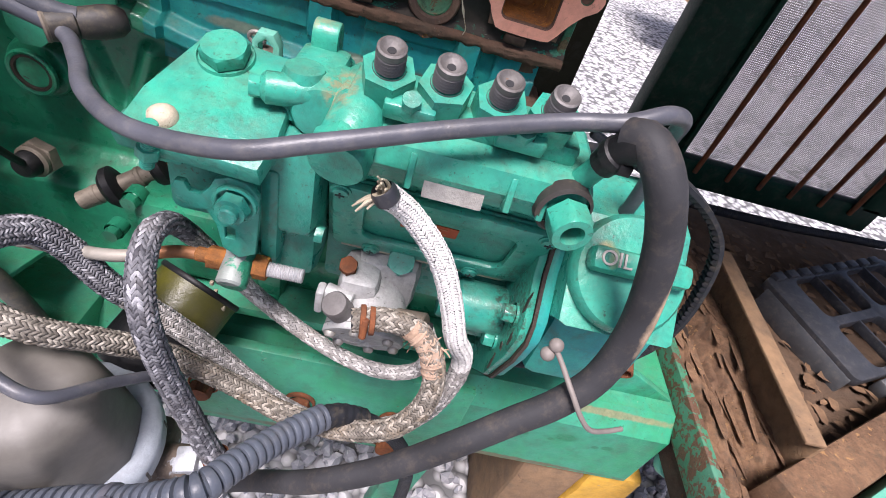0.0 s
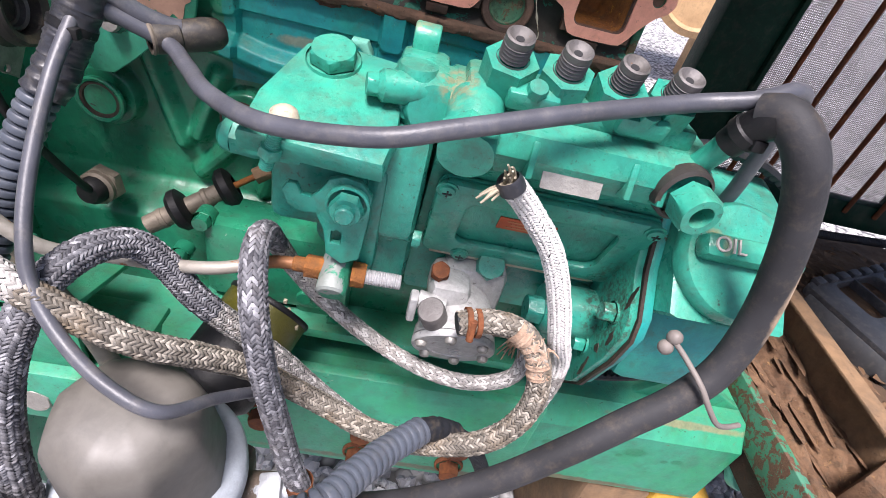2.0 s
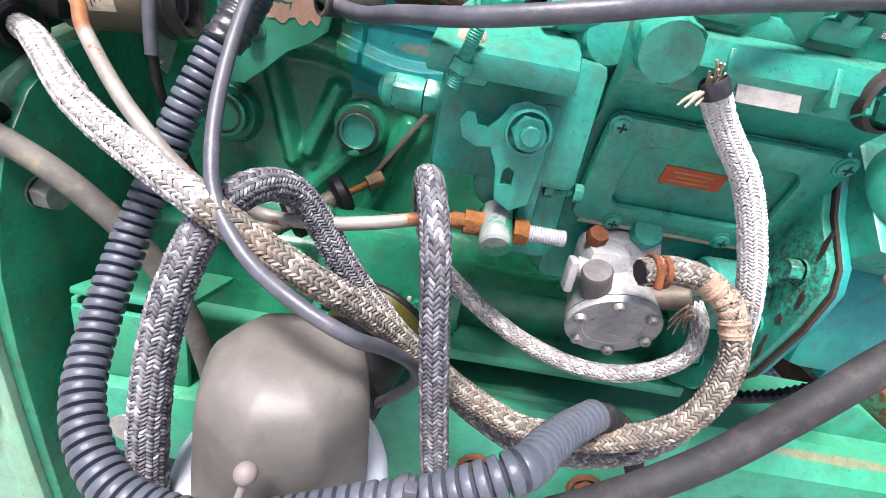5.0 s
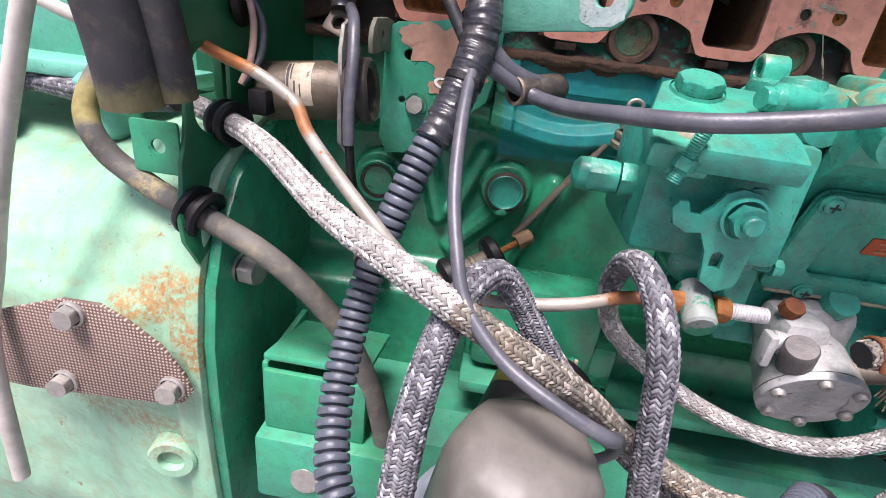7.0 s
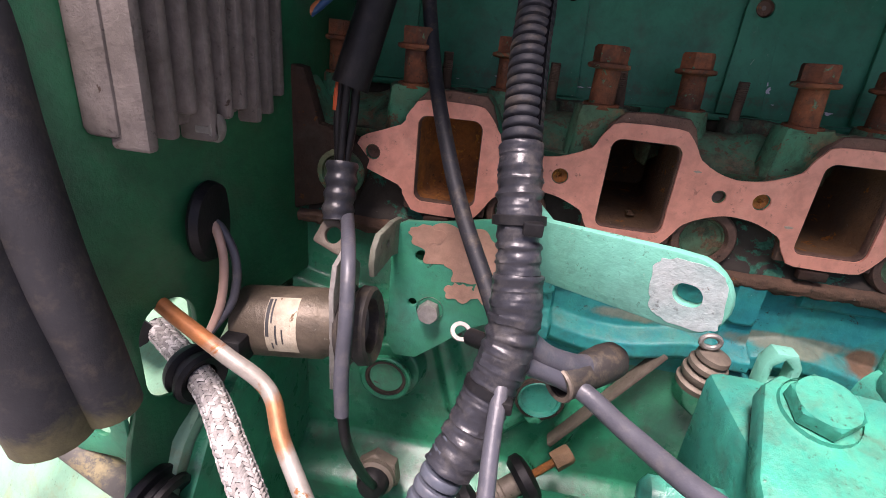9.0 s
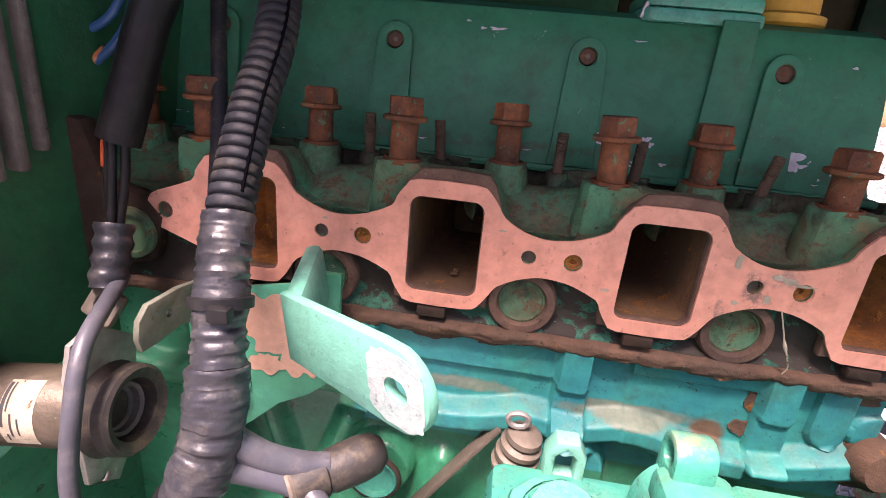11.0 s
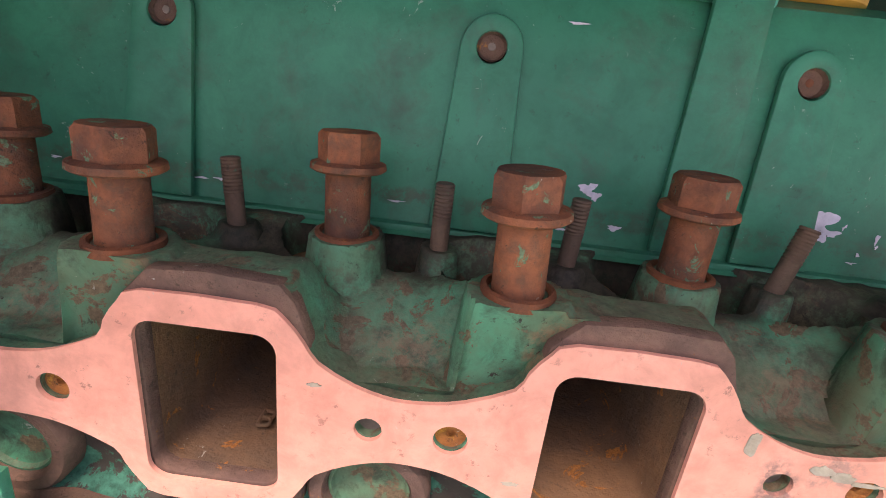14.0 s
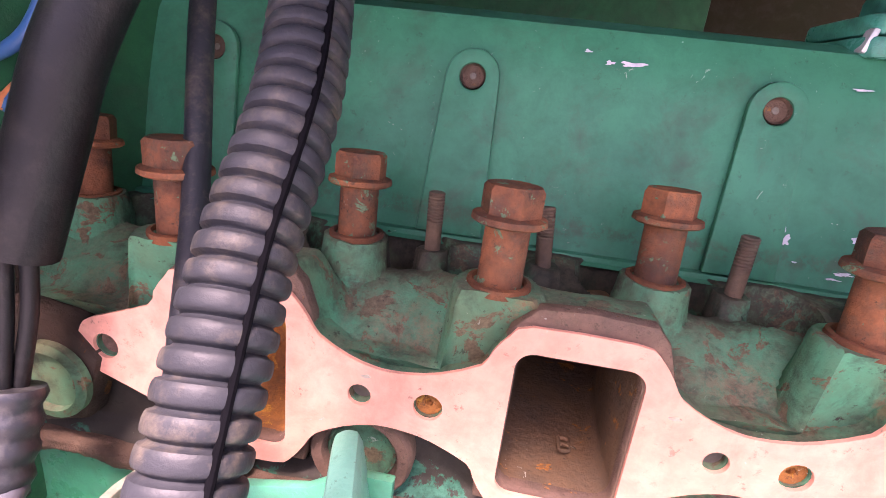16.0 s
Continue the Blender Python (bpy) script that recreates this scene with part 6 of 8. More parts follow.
part("tape", wrinkled(tube([(-0.1395, -0.117, 0.783), (-0.138, -0.124, 0.765), (-0.140, -0.130, 0.748), (-0.146, -0.138, 0.728), (-0.151, -0.145, 0.713), (-0.157, -0.152, 0.700)], 0.0111, 22, 0.0006, lambda s: 1 + 0.035 * (((s / 0.0072) % 1.0) ** 2) + 0.03 * math.sin(s * 520 + 2.0 * math.sin(s * 230))), 0.0010, 260), M_TAPE, wl, "wrinkled black tape")
part("lower_conduit", corrugated([(-0.147, -0.140, 0.724), (-0.158, -0.152, 0.700), (-0.171, -0.168, 0.665), (-0.181, -0.180, 0.630), (-0.187, -0.202, 0.596), (-0.186, -0.235, 0.562), (-0.175, -0.268, 0.538), (-0.150, -0.292, 0.522), (-0.115, -0.302, 0.517), (-0.075, -0.302, 0.524), (-0.035, -0.297, 0.537), (-0.004, -0.296, 0.549), (0.031, -0.290, 0.566), (0.048, -0.268, 0.560), (0.066, -0.243, 0.549), (0.089, -0.219, 0.541)], 0.0099, 0.0062, 0.32), M_LOOM, wl, "grey ribbed conduit")
part("drop_conduit", join(tube([(0.086, -0.221, 0.541), (0.100, -0.212, 0.535), (0.118, -0.204, 0.520)], 0.0085, 18, 0.002, lambda s: 1 + 0.05 * math.sin(s * 900)), corrugated([(0.100, -0.212, 0.535), (0.116, -0.205, 0.522), (0.135, -0.195, 0.495), (0.155, -0.185, 0.455), (0.172, -0.18, 0.41), (0.18, -0.18, 0.36), (0.185, -0.175, 0.25), (0.19, -0.17, 0.02)], 0.0068, 0.0032)), M_LOOMB, wl, "thinner black conduit running to the ground")
part("cable_lead", tube([(-0.1395, -0.132, 0.748), (-0.140, -0.165, 0.720), (-0.137, -0.198, 0.688), (-0.130, -0.224, 0.663), (-0.121, -0.240, 0.643), (-0.100, -0.256, 0.626), (-0.073, -0.270, 0.617), (-0.050, -0.272, 0.607), (-0.036, -0.246, 0.584), (-0.022, -0.219, 0.556), (-0.018, -0.200, 0.528), (-0.03, -0.185, 0.50), (-0.05, -0.17, 0.47)], 0.0036, 14, 0.003), M_GREY, wl, "thin grey lead")
part("sensor_lead", tube([(-0.137, -0.125, 0.760), (-0.122, -0.118, 0.745), (-0.108, -0.112, 0.738), (-0.100, -0.108, 0.736)], 0.0058, 14, 0.002), M_GREY, wl)
for at, way in (((-0.1425, -0.1075, 0.8045), (0.10, -0.32, -0.94)), ((-0.1440, -0.1355, 0.7345), (-0.25, -0.36, -0.90))):
    p, w = Vector(at), Vector(way).normalized()
    tie = part("loom_tie", join(lathe(p - w * 0.0023, w, [(0.0102, 0), (0.0119, 0.0003), (0.0119, 0.0043), (0.0102, 0.0046)], 24), box(p + Vector((0.006, -0.0110, 0.001)), (0.0085, 0.0050, 0.0060), 0.001)), M_BLACK)
    tagged(tie, "black plastic cable tie round the taped loom", "cable tie", "loom ties")
tp = thing("breather_hose", (-0.2, 0.0, 0.85), "thin dusty black rubber tube beside the loom", "hose")
part("tube", tube([(-0.235, 0.07, 0.99), (-0.222, 0.036, 0.92), (-0.206, 0.003, 0.857), (-0.187, -0.036, 0.815), (-0.171, -0.063, 0.786), (-0.152, -0.092, 0.760), (-0.143, -0.110, 0.750)], 0.0046, 14, 0.003), M_LOOMB, tp)
cw = thing("coolant_hose", (-0.3, -0.15, 0.64), "dusty grey hose passing through a bracket grommet", "hose")
part("tube", tube([(-0.398, -0.112, 0.712), (-0.404, -0.120, 0.697), (-0.406, -0.126, 0.683), (-0.400, -0.132, 0.670), (-0.385, -0.138, 0.657), (-0.369, -0.140, 0.647), (-0.340, -0.144, 0.634), (-0.318, -0.147, 0.627), (-0.262, -0.152, 0.603), (-0.219, -0.146, 0.559), (-0.193, -0.142, 0.510), (-0.176, -0.140, 0.45), (-0.165, -0.14, 0.36)], 0.0082, 16, 0.004), M_CLOTH, cw)
part("ribbed_stub", corrugated([(-0.384, -0.090, 0.760), (-0.391, -0.102, 0.735), (-0.398, -0.112, 0.710)], 0.0090, 0.0042, 0.18, 18), M_CLOTH, cw, "grey ribbed end sleeve")

# ---- frame rails ----
rail = thing("frame_rail", (0.2, -0.05, 0.36), "green painted steel frame rail with rusty bolts", "frame rail")
part("beam", swept([(-0.104, 0.302), (-0.104, 0.408), (-0.082, 0.434), (0.02, 0.434), (0.02, 0.302)], -0.28, 0.476, 0.003), M_RAIL, rail, "", 25)
part("mount_plate", box((0.075, -0.112, 0.372), (0.31, 0.012, 0.155), 0.003), M_RAIL, rail)
part("top_gusset", plate([(0.338, 0.428), (0.366, 0.457), (0.392, 0.470), (0.410, 0.470), (0.472, 0.436), (0.474, 0.428)], [], 0.010, Matrix.Translation((0, -0.064, 0)) @ FACE, 0.002), M_RAIL, rail)
for bx, bz in ((0.053, 0.372), (0.157, 0.369), (0.053, 0.322), (0.157, 0.322), (-0.05, 0.37)):
    part("frame_bolt", join(lathe((bx, -0.118, bz), (0, -1, 0), [(0.0165, 0), (0.0165, 0.003), (0.014, 0.004)], 24), hexagon((bx, -0.121, bz), (0, -1, 0), 0.021, 0.013, 10)), M_RUST, rail, "rusty hex bolt")
part("pan_ledge", box((0.05, -0.06, 0.475), (0.34, 0.07, 0.012), 0.003), M_RAIL, block)
part("pan_side", box((0.05, -0.03, 0.50), (0.34, 0.05, 0.05), 0.006), M_BLOCK, block)

# ---- bell housing ----
bell = thing("bell_housing", (-0.42, -0.02, 0.55), "pale green cast bell housing, weathered and rust-stained", "bell housing")


BELL = [(-0.08, 0.13), (-0.135, 0.17), (-0.160, 0.26), (-0.167, 0.36), (-0.170, 0.42), (-0.172, 0.47), (-0.171, 0.53), (-0.163, 0.575), (-0.148, 0.612), (-0.122, 0.645), (-0.085, 0.668), (-0.03, 0.682), (0.06, 0.69)]


def bell_pt(x, k):
    f = k * (len(BELL) - 1)
    i = min(int(f), len(BELL) - 2)
    y = BELL[i][0] + (BELL[i + 1][0] - BELL[i][0]) * (f - i)
    z = BELL[i][1] + (BELL[i + 1][1] - BELL[i][1]) * (f - i)
    w = smooth(-0.52, -0.34, x)
    pad = smooth(-0.50, -0.44, x) * (1 - smooth(-0.36, -0.335, x)) * smooth(0.44, 0.47, z) * (1 - smooth(0.548, 0.572, z))
    step = 0.006 * (1 - smooth(-0.3385, -0.334, x))
    y += 0.035 * (1 - w) - 0.007 * pad + step
    z -= (0.045 * (1 - w) + step) * smooth(0.5, 0.62, z)
    return (x, y + 0.002 * noise.noise((x * 30, z * 30, 2)) + 0.0007 * noise.noise((x * 110, z * 110, 2)), z + 0.001 * noise.noise((x * 40, y * 40, 5)))


part("shell", sheet(bell_pt, -0.72, -0.318, 110, 0.0, 1.0, 90), M_BELL, bell, "", 60)
part("rim_flange", plate([(y - 0.004, z + (0.004 if z > 0.6 else 0)) for y, z in BELL] + [(0.06, 0.13)], [], 0.010, Matrix.Translation((-0.319, 0, 0)) @ YZ, 0.002), M_BELL, bell)
part("adapter_plate", plate([(y + 0.002, z) for y, z in BELL] + [(0.06, 0.13)], [], 0.009, Matrix.Translation((-0.3082, 0, 0)) @ YZ, 0.0015), M_BLOCK, bell)
out = [(-0.52, 0.515), (-0.4525, 0.5445), (-0.3977, 0.5642), (-0.3703, 0.5649), (-0.350, 0.554), (-0.3284, 0.5379), (-0.3135, 0.516), (-0.309, 0.5016), (-0.318, 0.489), (-0.3354, 0.4848), (-0.4432, 0.477), (-0.52, 0.480)]
grille = part("cover_plate", plate(out, [], 0.0035, Matrix.Translation((0, -0.1865, 0)) @ FACE, 0.0012), M_WIREMESH, bell, "pinkish mesh-textured inspection plate")
for gx, gz in ((-0.3915, 0.5539), (-0.4095, 0.491), (-0.3233, 0.5037), (-0.47, 0.515)):
    part("plate_bolt", join(lathe((gx, -0.1865, gz), (0, -1, 0), [(0.0100, 0), (0.0100, 0.002), (0.0085, 0.003)], 20), hexagon((gx, -0.1885, gz), (0.1, -1, 0.05), 0.0145, 0.009, 12)), M_STEEL, grille)
part("boss", lathe((-0.345, -0.168, 0.412), (0.15, -1, 0), [(0.020, -0.02), (0.020, 0.006), (0.018, 0.008), (0.011, 0.008), (0.010, 0.002), (0, 0.002)], 28), M_BELL, bell)
part("flange_bolt", join(lathe((-0.297, -0.128, 0.578), (1, -0.2, 0), [(0.012, 0), (0.012, 0.003)], 20), hexagon((-0.294, -0.129, 0.578), (1, -0.2, 0), 0.019, 0.013, 8)), M_STEEL, bell)

# hose bracket: upright green plate with grommets
br = thing("hose_bracket", (-0.315, -0.14, 0.62), "dark green steel bracket with rubber grommets", "bracket")
BM = Matrix.Translation((-0.327, -0.140, 0.66)) @ Matrix.Rotation(radians(-11), 4, "Z") @ YZ
out = [(-0.022, -0.065), (-0.006, -0.056), (0.018, -0.036), (0.034, -0.010), (0.050, 0.020), (0.070, 0.040), (0.30, 0.045), (0.30, 0.34), (-0.020, 0.34), (-0.012, 0.15), (-0.002, 0.085), (0.0025, 0.060), (0.0030, 0.040), (0.0, 0.018), (-0.006, 0.0), (-0.013, -0.015), (-0.023, -0.030), (-0.027, -0.048)]
oval = [(x + 0.0275, z + 0.045) for x, z in rounded(0.0180, 0.0295, 0.0175, 7)]
pl = plate(out, [oval], 0.004, BM, 0.0008)
for v in pl.verts:
    v.co.x += 0.30 * max(0.0, 0.66 - v.co.z)
part("upright", pl, M_BULK, br)
part("tab", plate(rounded(0.017, 0.018, 0.002, 2), [circle(0.002, 0.001, 0.005)], 0.003, Matrix.Translation((-0.344, -0.144, 0.668)) @ FACE, 0.0008), M_RAIL, br)
for p, w, r in (((-0.3165, -0.146, 0.627), (1, -0.15, -0.35), 0.0185), ((-0.314, -0.104, 0.682), (1, -0.45, -0.05), 0.0165)):
    part("grommet", lathe(p, w, [(r * 0.55, -0.008), (r * 0.92, -0.007), (r, -0.004), (r, -0.002), (r * 0.8, 0.0), (r * 0.8, 0.003), (r, 0.005), (r, 0.008), (r * 0.85, 0.010), (r * 0.55, 0.008)], 28), M_BLACK, br, "black rubber grommet")
bx = thing("mount_bracket", (-0.235, -0.1, 0.45), "bright green folded steel engine mount", "bracket")
part("fold", join(box((-0.232, -0.145, 0.470), (0.085, 0.006, 0.060), 0.002), box((-0.232, -0.105, 0.502), (0.085, 0.085, 0.006), 0.002, pose(0, 0, 0, -14, 0, 0)), box((-0.275, -0.10, 0.468), (0.006, 0.085, 0.07), 0.002)), M_RAIL, bx)
part("mount_bolt", hexagon((-0.235, -0.15, 0.40), (0, -1, 0.1), 0.024, 0.012), M_STEEL, bx)
part("foot", box((-0.22, -0.11, 0.405), (0.12, 0.10, 0.07), 0.005), M_RAIL, bx)

# ---- stop solenoid ----
so = thing("stop_solenoid", (-0.26, -0.08, 0.705), "dirty brown cylindrical stop solenoid with a rubber boot", "solenoid")
sw = Vector((1, 0.03, 0.12)).normalized()
sp = Vector((-0.2985, -0.0730, 0.7030))
part("can", lathe(sp, sw, [(0, 0), (0.019, 0), (0.0215, 0.002), (0.0215, 0.052), (0.0195, 0.055), (0.0195, 0.062), (0, 0.062)], 36), M_CAN, so)
def wrapped(r, s0, s1, a0, a1):
    """A patch lying on the can: from s0 to s1 along it, between two angles."""
    m = axis_m(sp, sw)
    n = 10
    vs = []
    for k in range(n + 1):
        a = radians(a0 + (a1 - a0) * k / n)
        for s_, rr in ((s0, r), (s1, r)):
            vs.append(m @ Vector((rr * math.cos(a), rr * math.sin(a), s_)))
    return raw(vs, [(2 * k, 2 * k + 1, 2 * k + 3, 2 * k + 2) for k in range(n)])


away = axis_m(sp, sw).inverted().to_3x3() @ Vector((0.25, -0.8, 0.55))
aim = math.degrees(math.atan2(away.y, away.x))
label_patch = part("label", wrapped(0.0217, 0.024, 0.043, aim - 38, aim + 55), M_LABEL, so, "worn paper label")
for k, (s0, s1, a0, a1) in enumerate(((0.0245, 0.0265, -34, 26), (0.0275, 0.0285, -34, 5), (0.030, 0.0312, 8, 40), (0.034, 0.035, 14, 38), (0.0275, 0.0285, 36, 48))):
    part("print_bar", wrapped(0.02185, s0, s1, aim + a0, aim + a1), M_INK, label_patch)
part("end_plate", plate([(-0.034, -0.012), (0.030, -0.026), (0.046, -0.024), (0.050, -0.010), (0.030, 0.020), (-0.030, 0.020), (-0.048, 0.010)], [circle(-0.039, 0.0, 0.003), circle(0.043, -0.015, 0.003)], 0.003, Matrix.Translation(sp + sw * 0.062) @ Matrix(((0, 0, 1, 0), (0.2, 1, 0, 0), (1, 0, 0, 0), (0, 0, 0, 1))), 0.0006), M_STEEL, so)
part("boot", lathe(sp + sw * 0.065, sw, [(0.0235, 0), (0.0250, 0.003), (0.0205, 0.007), (0.0240, 0.011), (0.0235, 0.017), (0.0215, 0.0185), (0.0165, 0.016), (0.0150, 0.004), (0, 0.003)], 32), M_DIRTB, so, "split dusty rubber boot")
part("bore_ring", lathe(sp + sw * 0.066, sw, [(0.0148, 0.008), (0.0135, 0.0095), (0.0120, 0.008), (0.0118, 0.004), (0.0100, 0.0035), (0.0098, 0.001), (0, 0.001)], 28), M_STUB, so, "grey inner sleeve")
part("plug", box((-0.291, -0.0965, 0.699), (0.014, 0.016, 0.018), 0.002), M_BLACK, so)

# arm bracket with a slotted end
ab = thing("throttle_bracket", (-0.16, -0.04, 0.76), "pale turquoise steel bracket arm with a bare worn end hole", "bracket")
AX = Vector((0.055, -0.039, 0.007)).normalized()
AZ = Vector((-0.2, 0.05, 1.0))
AZ = (AZ - AX * AZ.dot(AX)).normalized()
AM = Matrix(((AX.x, AZ.x, AX.y * AZ.z - AX.z * AZ.y, -0.1256), (AX.y, AZ.y, AX.z * AZ.x - AX.x * AZ.z, -0.0762), (AX.z, AZ.z, AX.x * AZ.y - AX.y * AZ.x, 0.7807), (0, 0, 0, 1)))
arm = [(-0.004, -0.0165), (-0.004, 0.0165), (0.064, 0.0175)] + [(0.070 + 0.0175 * math.cos(radians(a)), 0.0175 * math.sin(radians(a))) for a in range(75, -90, -15)] + [(0.064, -0.0175)]
part("arm", plate(arm, [[(0.071 + x, z) for x, z in rounded(0.0056, 0.0046, 0.0045, 5)]], 0.0052, AM, 0.0012), M_PALE, ab)
rnd = random.Random(31)
worn = []
for k in range(64):
    a = math.tau * k / 64
    f = 1 + 0.10 * noise.noise(Vector((3 * math.cos(a), 3 * math.sin(a), 2.1))) + rnd.uniform(-0.018, 0.018)
    worn.append((0.0705 + 0.0148 * f * math.copysign(abs(math.cos(a)) ** 0.6, math.cos(a)), 0.0148 * min(f, 1.03) * math.copysign(abs(math.sin(a)) ** 0.55, math.sin(a))))
part("wear_patch", plate(worn, [[(0.071 + x, z) for x, z in rounded(0.0060, 0.0050, 0.0048, 5)]], 0.0002, AM @ Matrix.Translation((0, 0, 0.0053))), M_WORN, ab, "paint worn to bare metal")
part("back_plate", plate([(-0.222, 0.700), (-0.223, 0.668), (-0.216, 0.655), (-0.200, 0.656), (-0.182, 0.671), (-0.165, 0.687), (-0.146, 0.697), (-0.133, 0.708), (-0.127, 0.740), (-0.126, 0.781), (-0.140, 0.781), (-0.156, 0.771), (-0.190, 0.764), (-0.212, 0.762), (-0.222, 0.756)], [circle(-0.201, 0.738, 0.0042), circle(-0.205, 0.702, 0.003)], 0.004, Matrix.Translation((0, -0.0175, 0)) @ FACE, 0.001), M_RAIL, ab, "green plate with salmon primer where paint has flaked")
for k, (x, z, w, h) in enumerate(((-0.182, 0.747, 0.026, 0.017), (-0.163, 0.740, 0.027, 0.024), (-0.149, 0.726, 0.016, 0.018), (-0.200, 0.754, 0.014, 0.009), (-0.172, 0.716, 0.012, 0.008))):
    part("bare_patch", flake(Matrix.Translation((x, -0.0179 - 0.00012 * k, z)) @ FACE, w, h, k + 20, 22), M_SALM, ab, "salmon primer")
part("side_ear", plate([(-0.004, -0.008), (-0.004, 0.018), (0.010, 0.020), (0.034, 0.019), (0.041, 0.012), (0.043, 0.002), (0.041, -0.006), (0.030, -0.006), (0.012, -0.004)], [circle(0.020, 0.008, 0.0022)], 0.004, Matrix.Translation((-0.221, -0.016, 0.744)) @ Matrix(((-0.10, 0, 0.995, 0), (-0.995, 0, -0.10, 0), (0, 1, 0, 0), (0, 0, 0, 1))), 0.001), M_EAR, ab, "folded ear, grimy with a pale edge")
part("root", box((-0.133, -0.046, 0.780), (0.010, 0.070, 0.033), 0.004, pose(0, 0, 0, 0, -10, 14)), M_PALE, ab)
part("fixing_bolt", join(lathe((-0.192, -0.017, 0.699), (0, -1, 0.1), [(0.0095, 0), (0.0095, 0.002)], 18), hexagon((-0.192, -0.019, 0.699), (0, -1, 0.1), 0.0135, 0.008, 14)), M_STEEL, ab, "zinc bolt with rust")

# ---- separator ----
sp = thing("fuel_separator", (-0.085, -0.25, 0.45), "grey domed fuel separator bowl on a light grey cast head", "filter")
ax = Vector((0.04, -0.16, 1)).normalized()
base = Vector((-0.083, -0.245, 0.490))
prof = [(0.0480, 0.0), (0.0468, 0.02), (0.0435, 0.055), (0.0420, 0.070), (0.0400, 0.0795), (0.0365, 0.0865), (0.0310, 0.0910), (0.0220, 0.0940), (0.010, 0.0955), (0, 0.0957)]
bm = bmesh.new()
M8 = axis_m(base, ax)
rings = []
for r, h in prof:
    if r == 0:
        rings.append([bm.verts.new(M8 @ Vector((0, 0, h)))])
        continue
    ring = []
    for i in range(64):
        a = 2 * math.pi * i / 64
        w = (a + math.pi / 8) % (math.pi / 4) - math.pi / 8
        octa = math.cos(math.pi / 8) / math.cos(w)
        ring.append(bm.verts.new(M8 @ Vector((r * (0.36 + 0.65 * octa) * math.cos(a), r * (0.36 + 0.65 * octa) * math.sin(a), h))))
    rings.append(ring)
for a, b2 in zip(rings, rings[1:]):
    for i in range(64):
        j = (i + 1) % 64
        if len(b2) == 1:
            bm.faces.new((a[i], a[j], b2[0]))
        else:
            bm.faces.new((a[i], a[j], b2[j], b2[i]))
part("bowl", bm, M_BOWL, sp, "smooth grey faceted dome")
part("collar", lathe(base, ax, [(0.046, 0.006), (0.053, 0.005), (0.0585, 0.001), (0.0600, -0.004), (0.0600, -0.019), (0.0570, -0.023), (0.03, -0.030), (0, -0.030)], 48), M_LGREY, sp, "light grey clamp ring")
for k in range(10):
    a = 2 * math.pi * (k + 0.3) / 10
    part("notch", turned(box((0.0600 * math.cos(a), 0.0600 * math.sin(a), -0.0115), (0.0012, 0.0022, 0.0135), 0.0004, Matrix.Rotation(a, 4, "Z")), M8), M_DIRTB, sp, "dirty notch")
part("head", join(box(base + Vector((0.008, 0.012, -0.050)), (0.096, 0.070, 0.040), 0.010), rod(base + Vector((0.045, 0.014, -0.046)), base + Vector((0.078, 0.014, -0.040)), 0.0135)), M_DIRTYCAST, sp, "grimy flaking cast head")
LUG = Matrix.Translation(base + Vector((0.052, -0.052, -0.056))) @ pose(0, 0, 0, 72, 0, 28)
part("lug", plate(rounded(0.018, 0.020, 0.005, 4), [[(x, y - 0.006) for x, y in circle(0, 0, 0.0082, 24)]], 0.020, LUG, 0.002), M_LGREY, sp, "light grey lug with a bolt hole")
part("union_block", box(base + Vector((0.076, 0.014, -0.040)), (0.017, 0.020, 0.026), 0.002, pose(0, 0, 0, 10, -10, 8)), M_PALEGREY, sp, "chipped pale union block")
part("elbow", tube([base + Vector((0.080, 0.014, -0.040)), base + Vector((0.090, 0.015, -0.0395)), base + Vector((0.0955, 0.016, -0.036)), base + Vector((0.0955, 0.017, -0.028))], 0.0074, 18, 0.002), M_PALEGREY, sp, "dull zinc hose elbow")

# ---- oil filter ----
of = thing("oil_filter", (-0.06, -0.11, 0.51), "dark olive spin-on oil filter behind the hoses", "filter")
fw = Vector((-0.35, -0.80, -0.48)).normalized()
fp = Vector((-0.048, -0.104, 0.512))
part("can", lathe(fp, fw, [(0.037, 0), (0.037, 0.034)], 40), M_FILTER, of)
part("can_end", lathe(fp, fw, [(0.0368, 0.034), (0.037, 0.075), (0.0355, 0.083), (0.030, 0.088), (0, 0.089)], 40), M_BLACK, of)
for k in range(4):
    part("print_bar", box(fp + fw * 0.014 + Vector((0.0335 - 0.004 * k, -0.012 + 0.003 * k, 0.012 + 0.0065 * k)), (0.003, 0.003, 0.004), 0.0005), M_LABEL, of)
part("rim", lathe(fp - fw * 0.002, fw, [(0.0374, 0), (0.0382, 0.001), (0.0382, 0.004), (0.0374, 0.005)], 40), M_BLACK, of)

# ---- radiator end of the frame ----
ch = thing("cross_channel", (0.53, 0.05, 0.45), "rusty flaking cross channel with green paint on one edge", "frame member")


def rust_web(x, y):
    return (x, y, 0.448 + 0.014 * noise.noise((x * 40, y * 10, 1)) + 0.007 * abs(noise.noise((x * 110, y * 22, 2))) + 0.004 * noise.noise((x * 160, y * 90, 5)) - 0.018 * smooth(0.50, 0.535, x) * (1 - smooth(0.55, 0.575, x)))


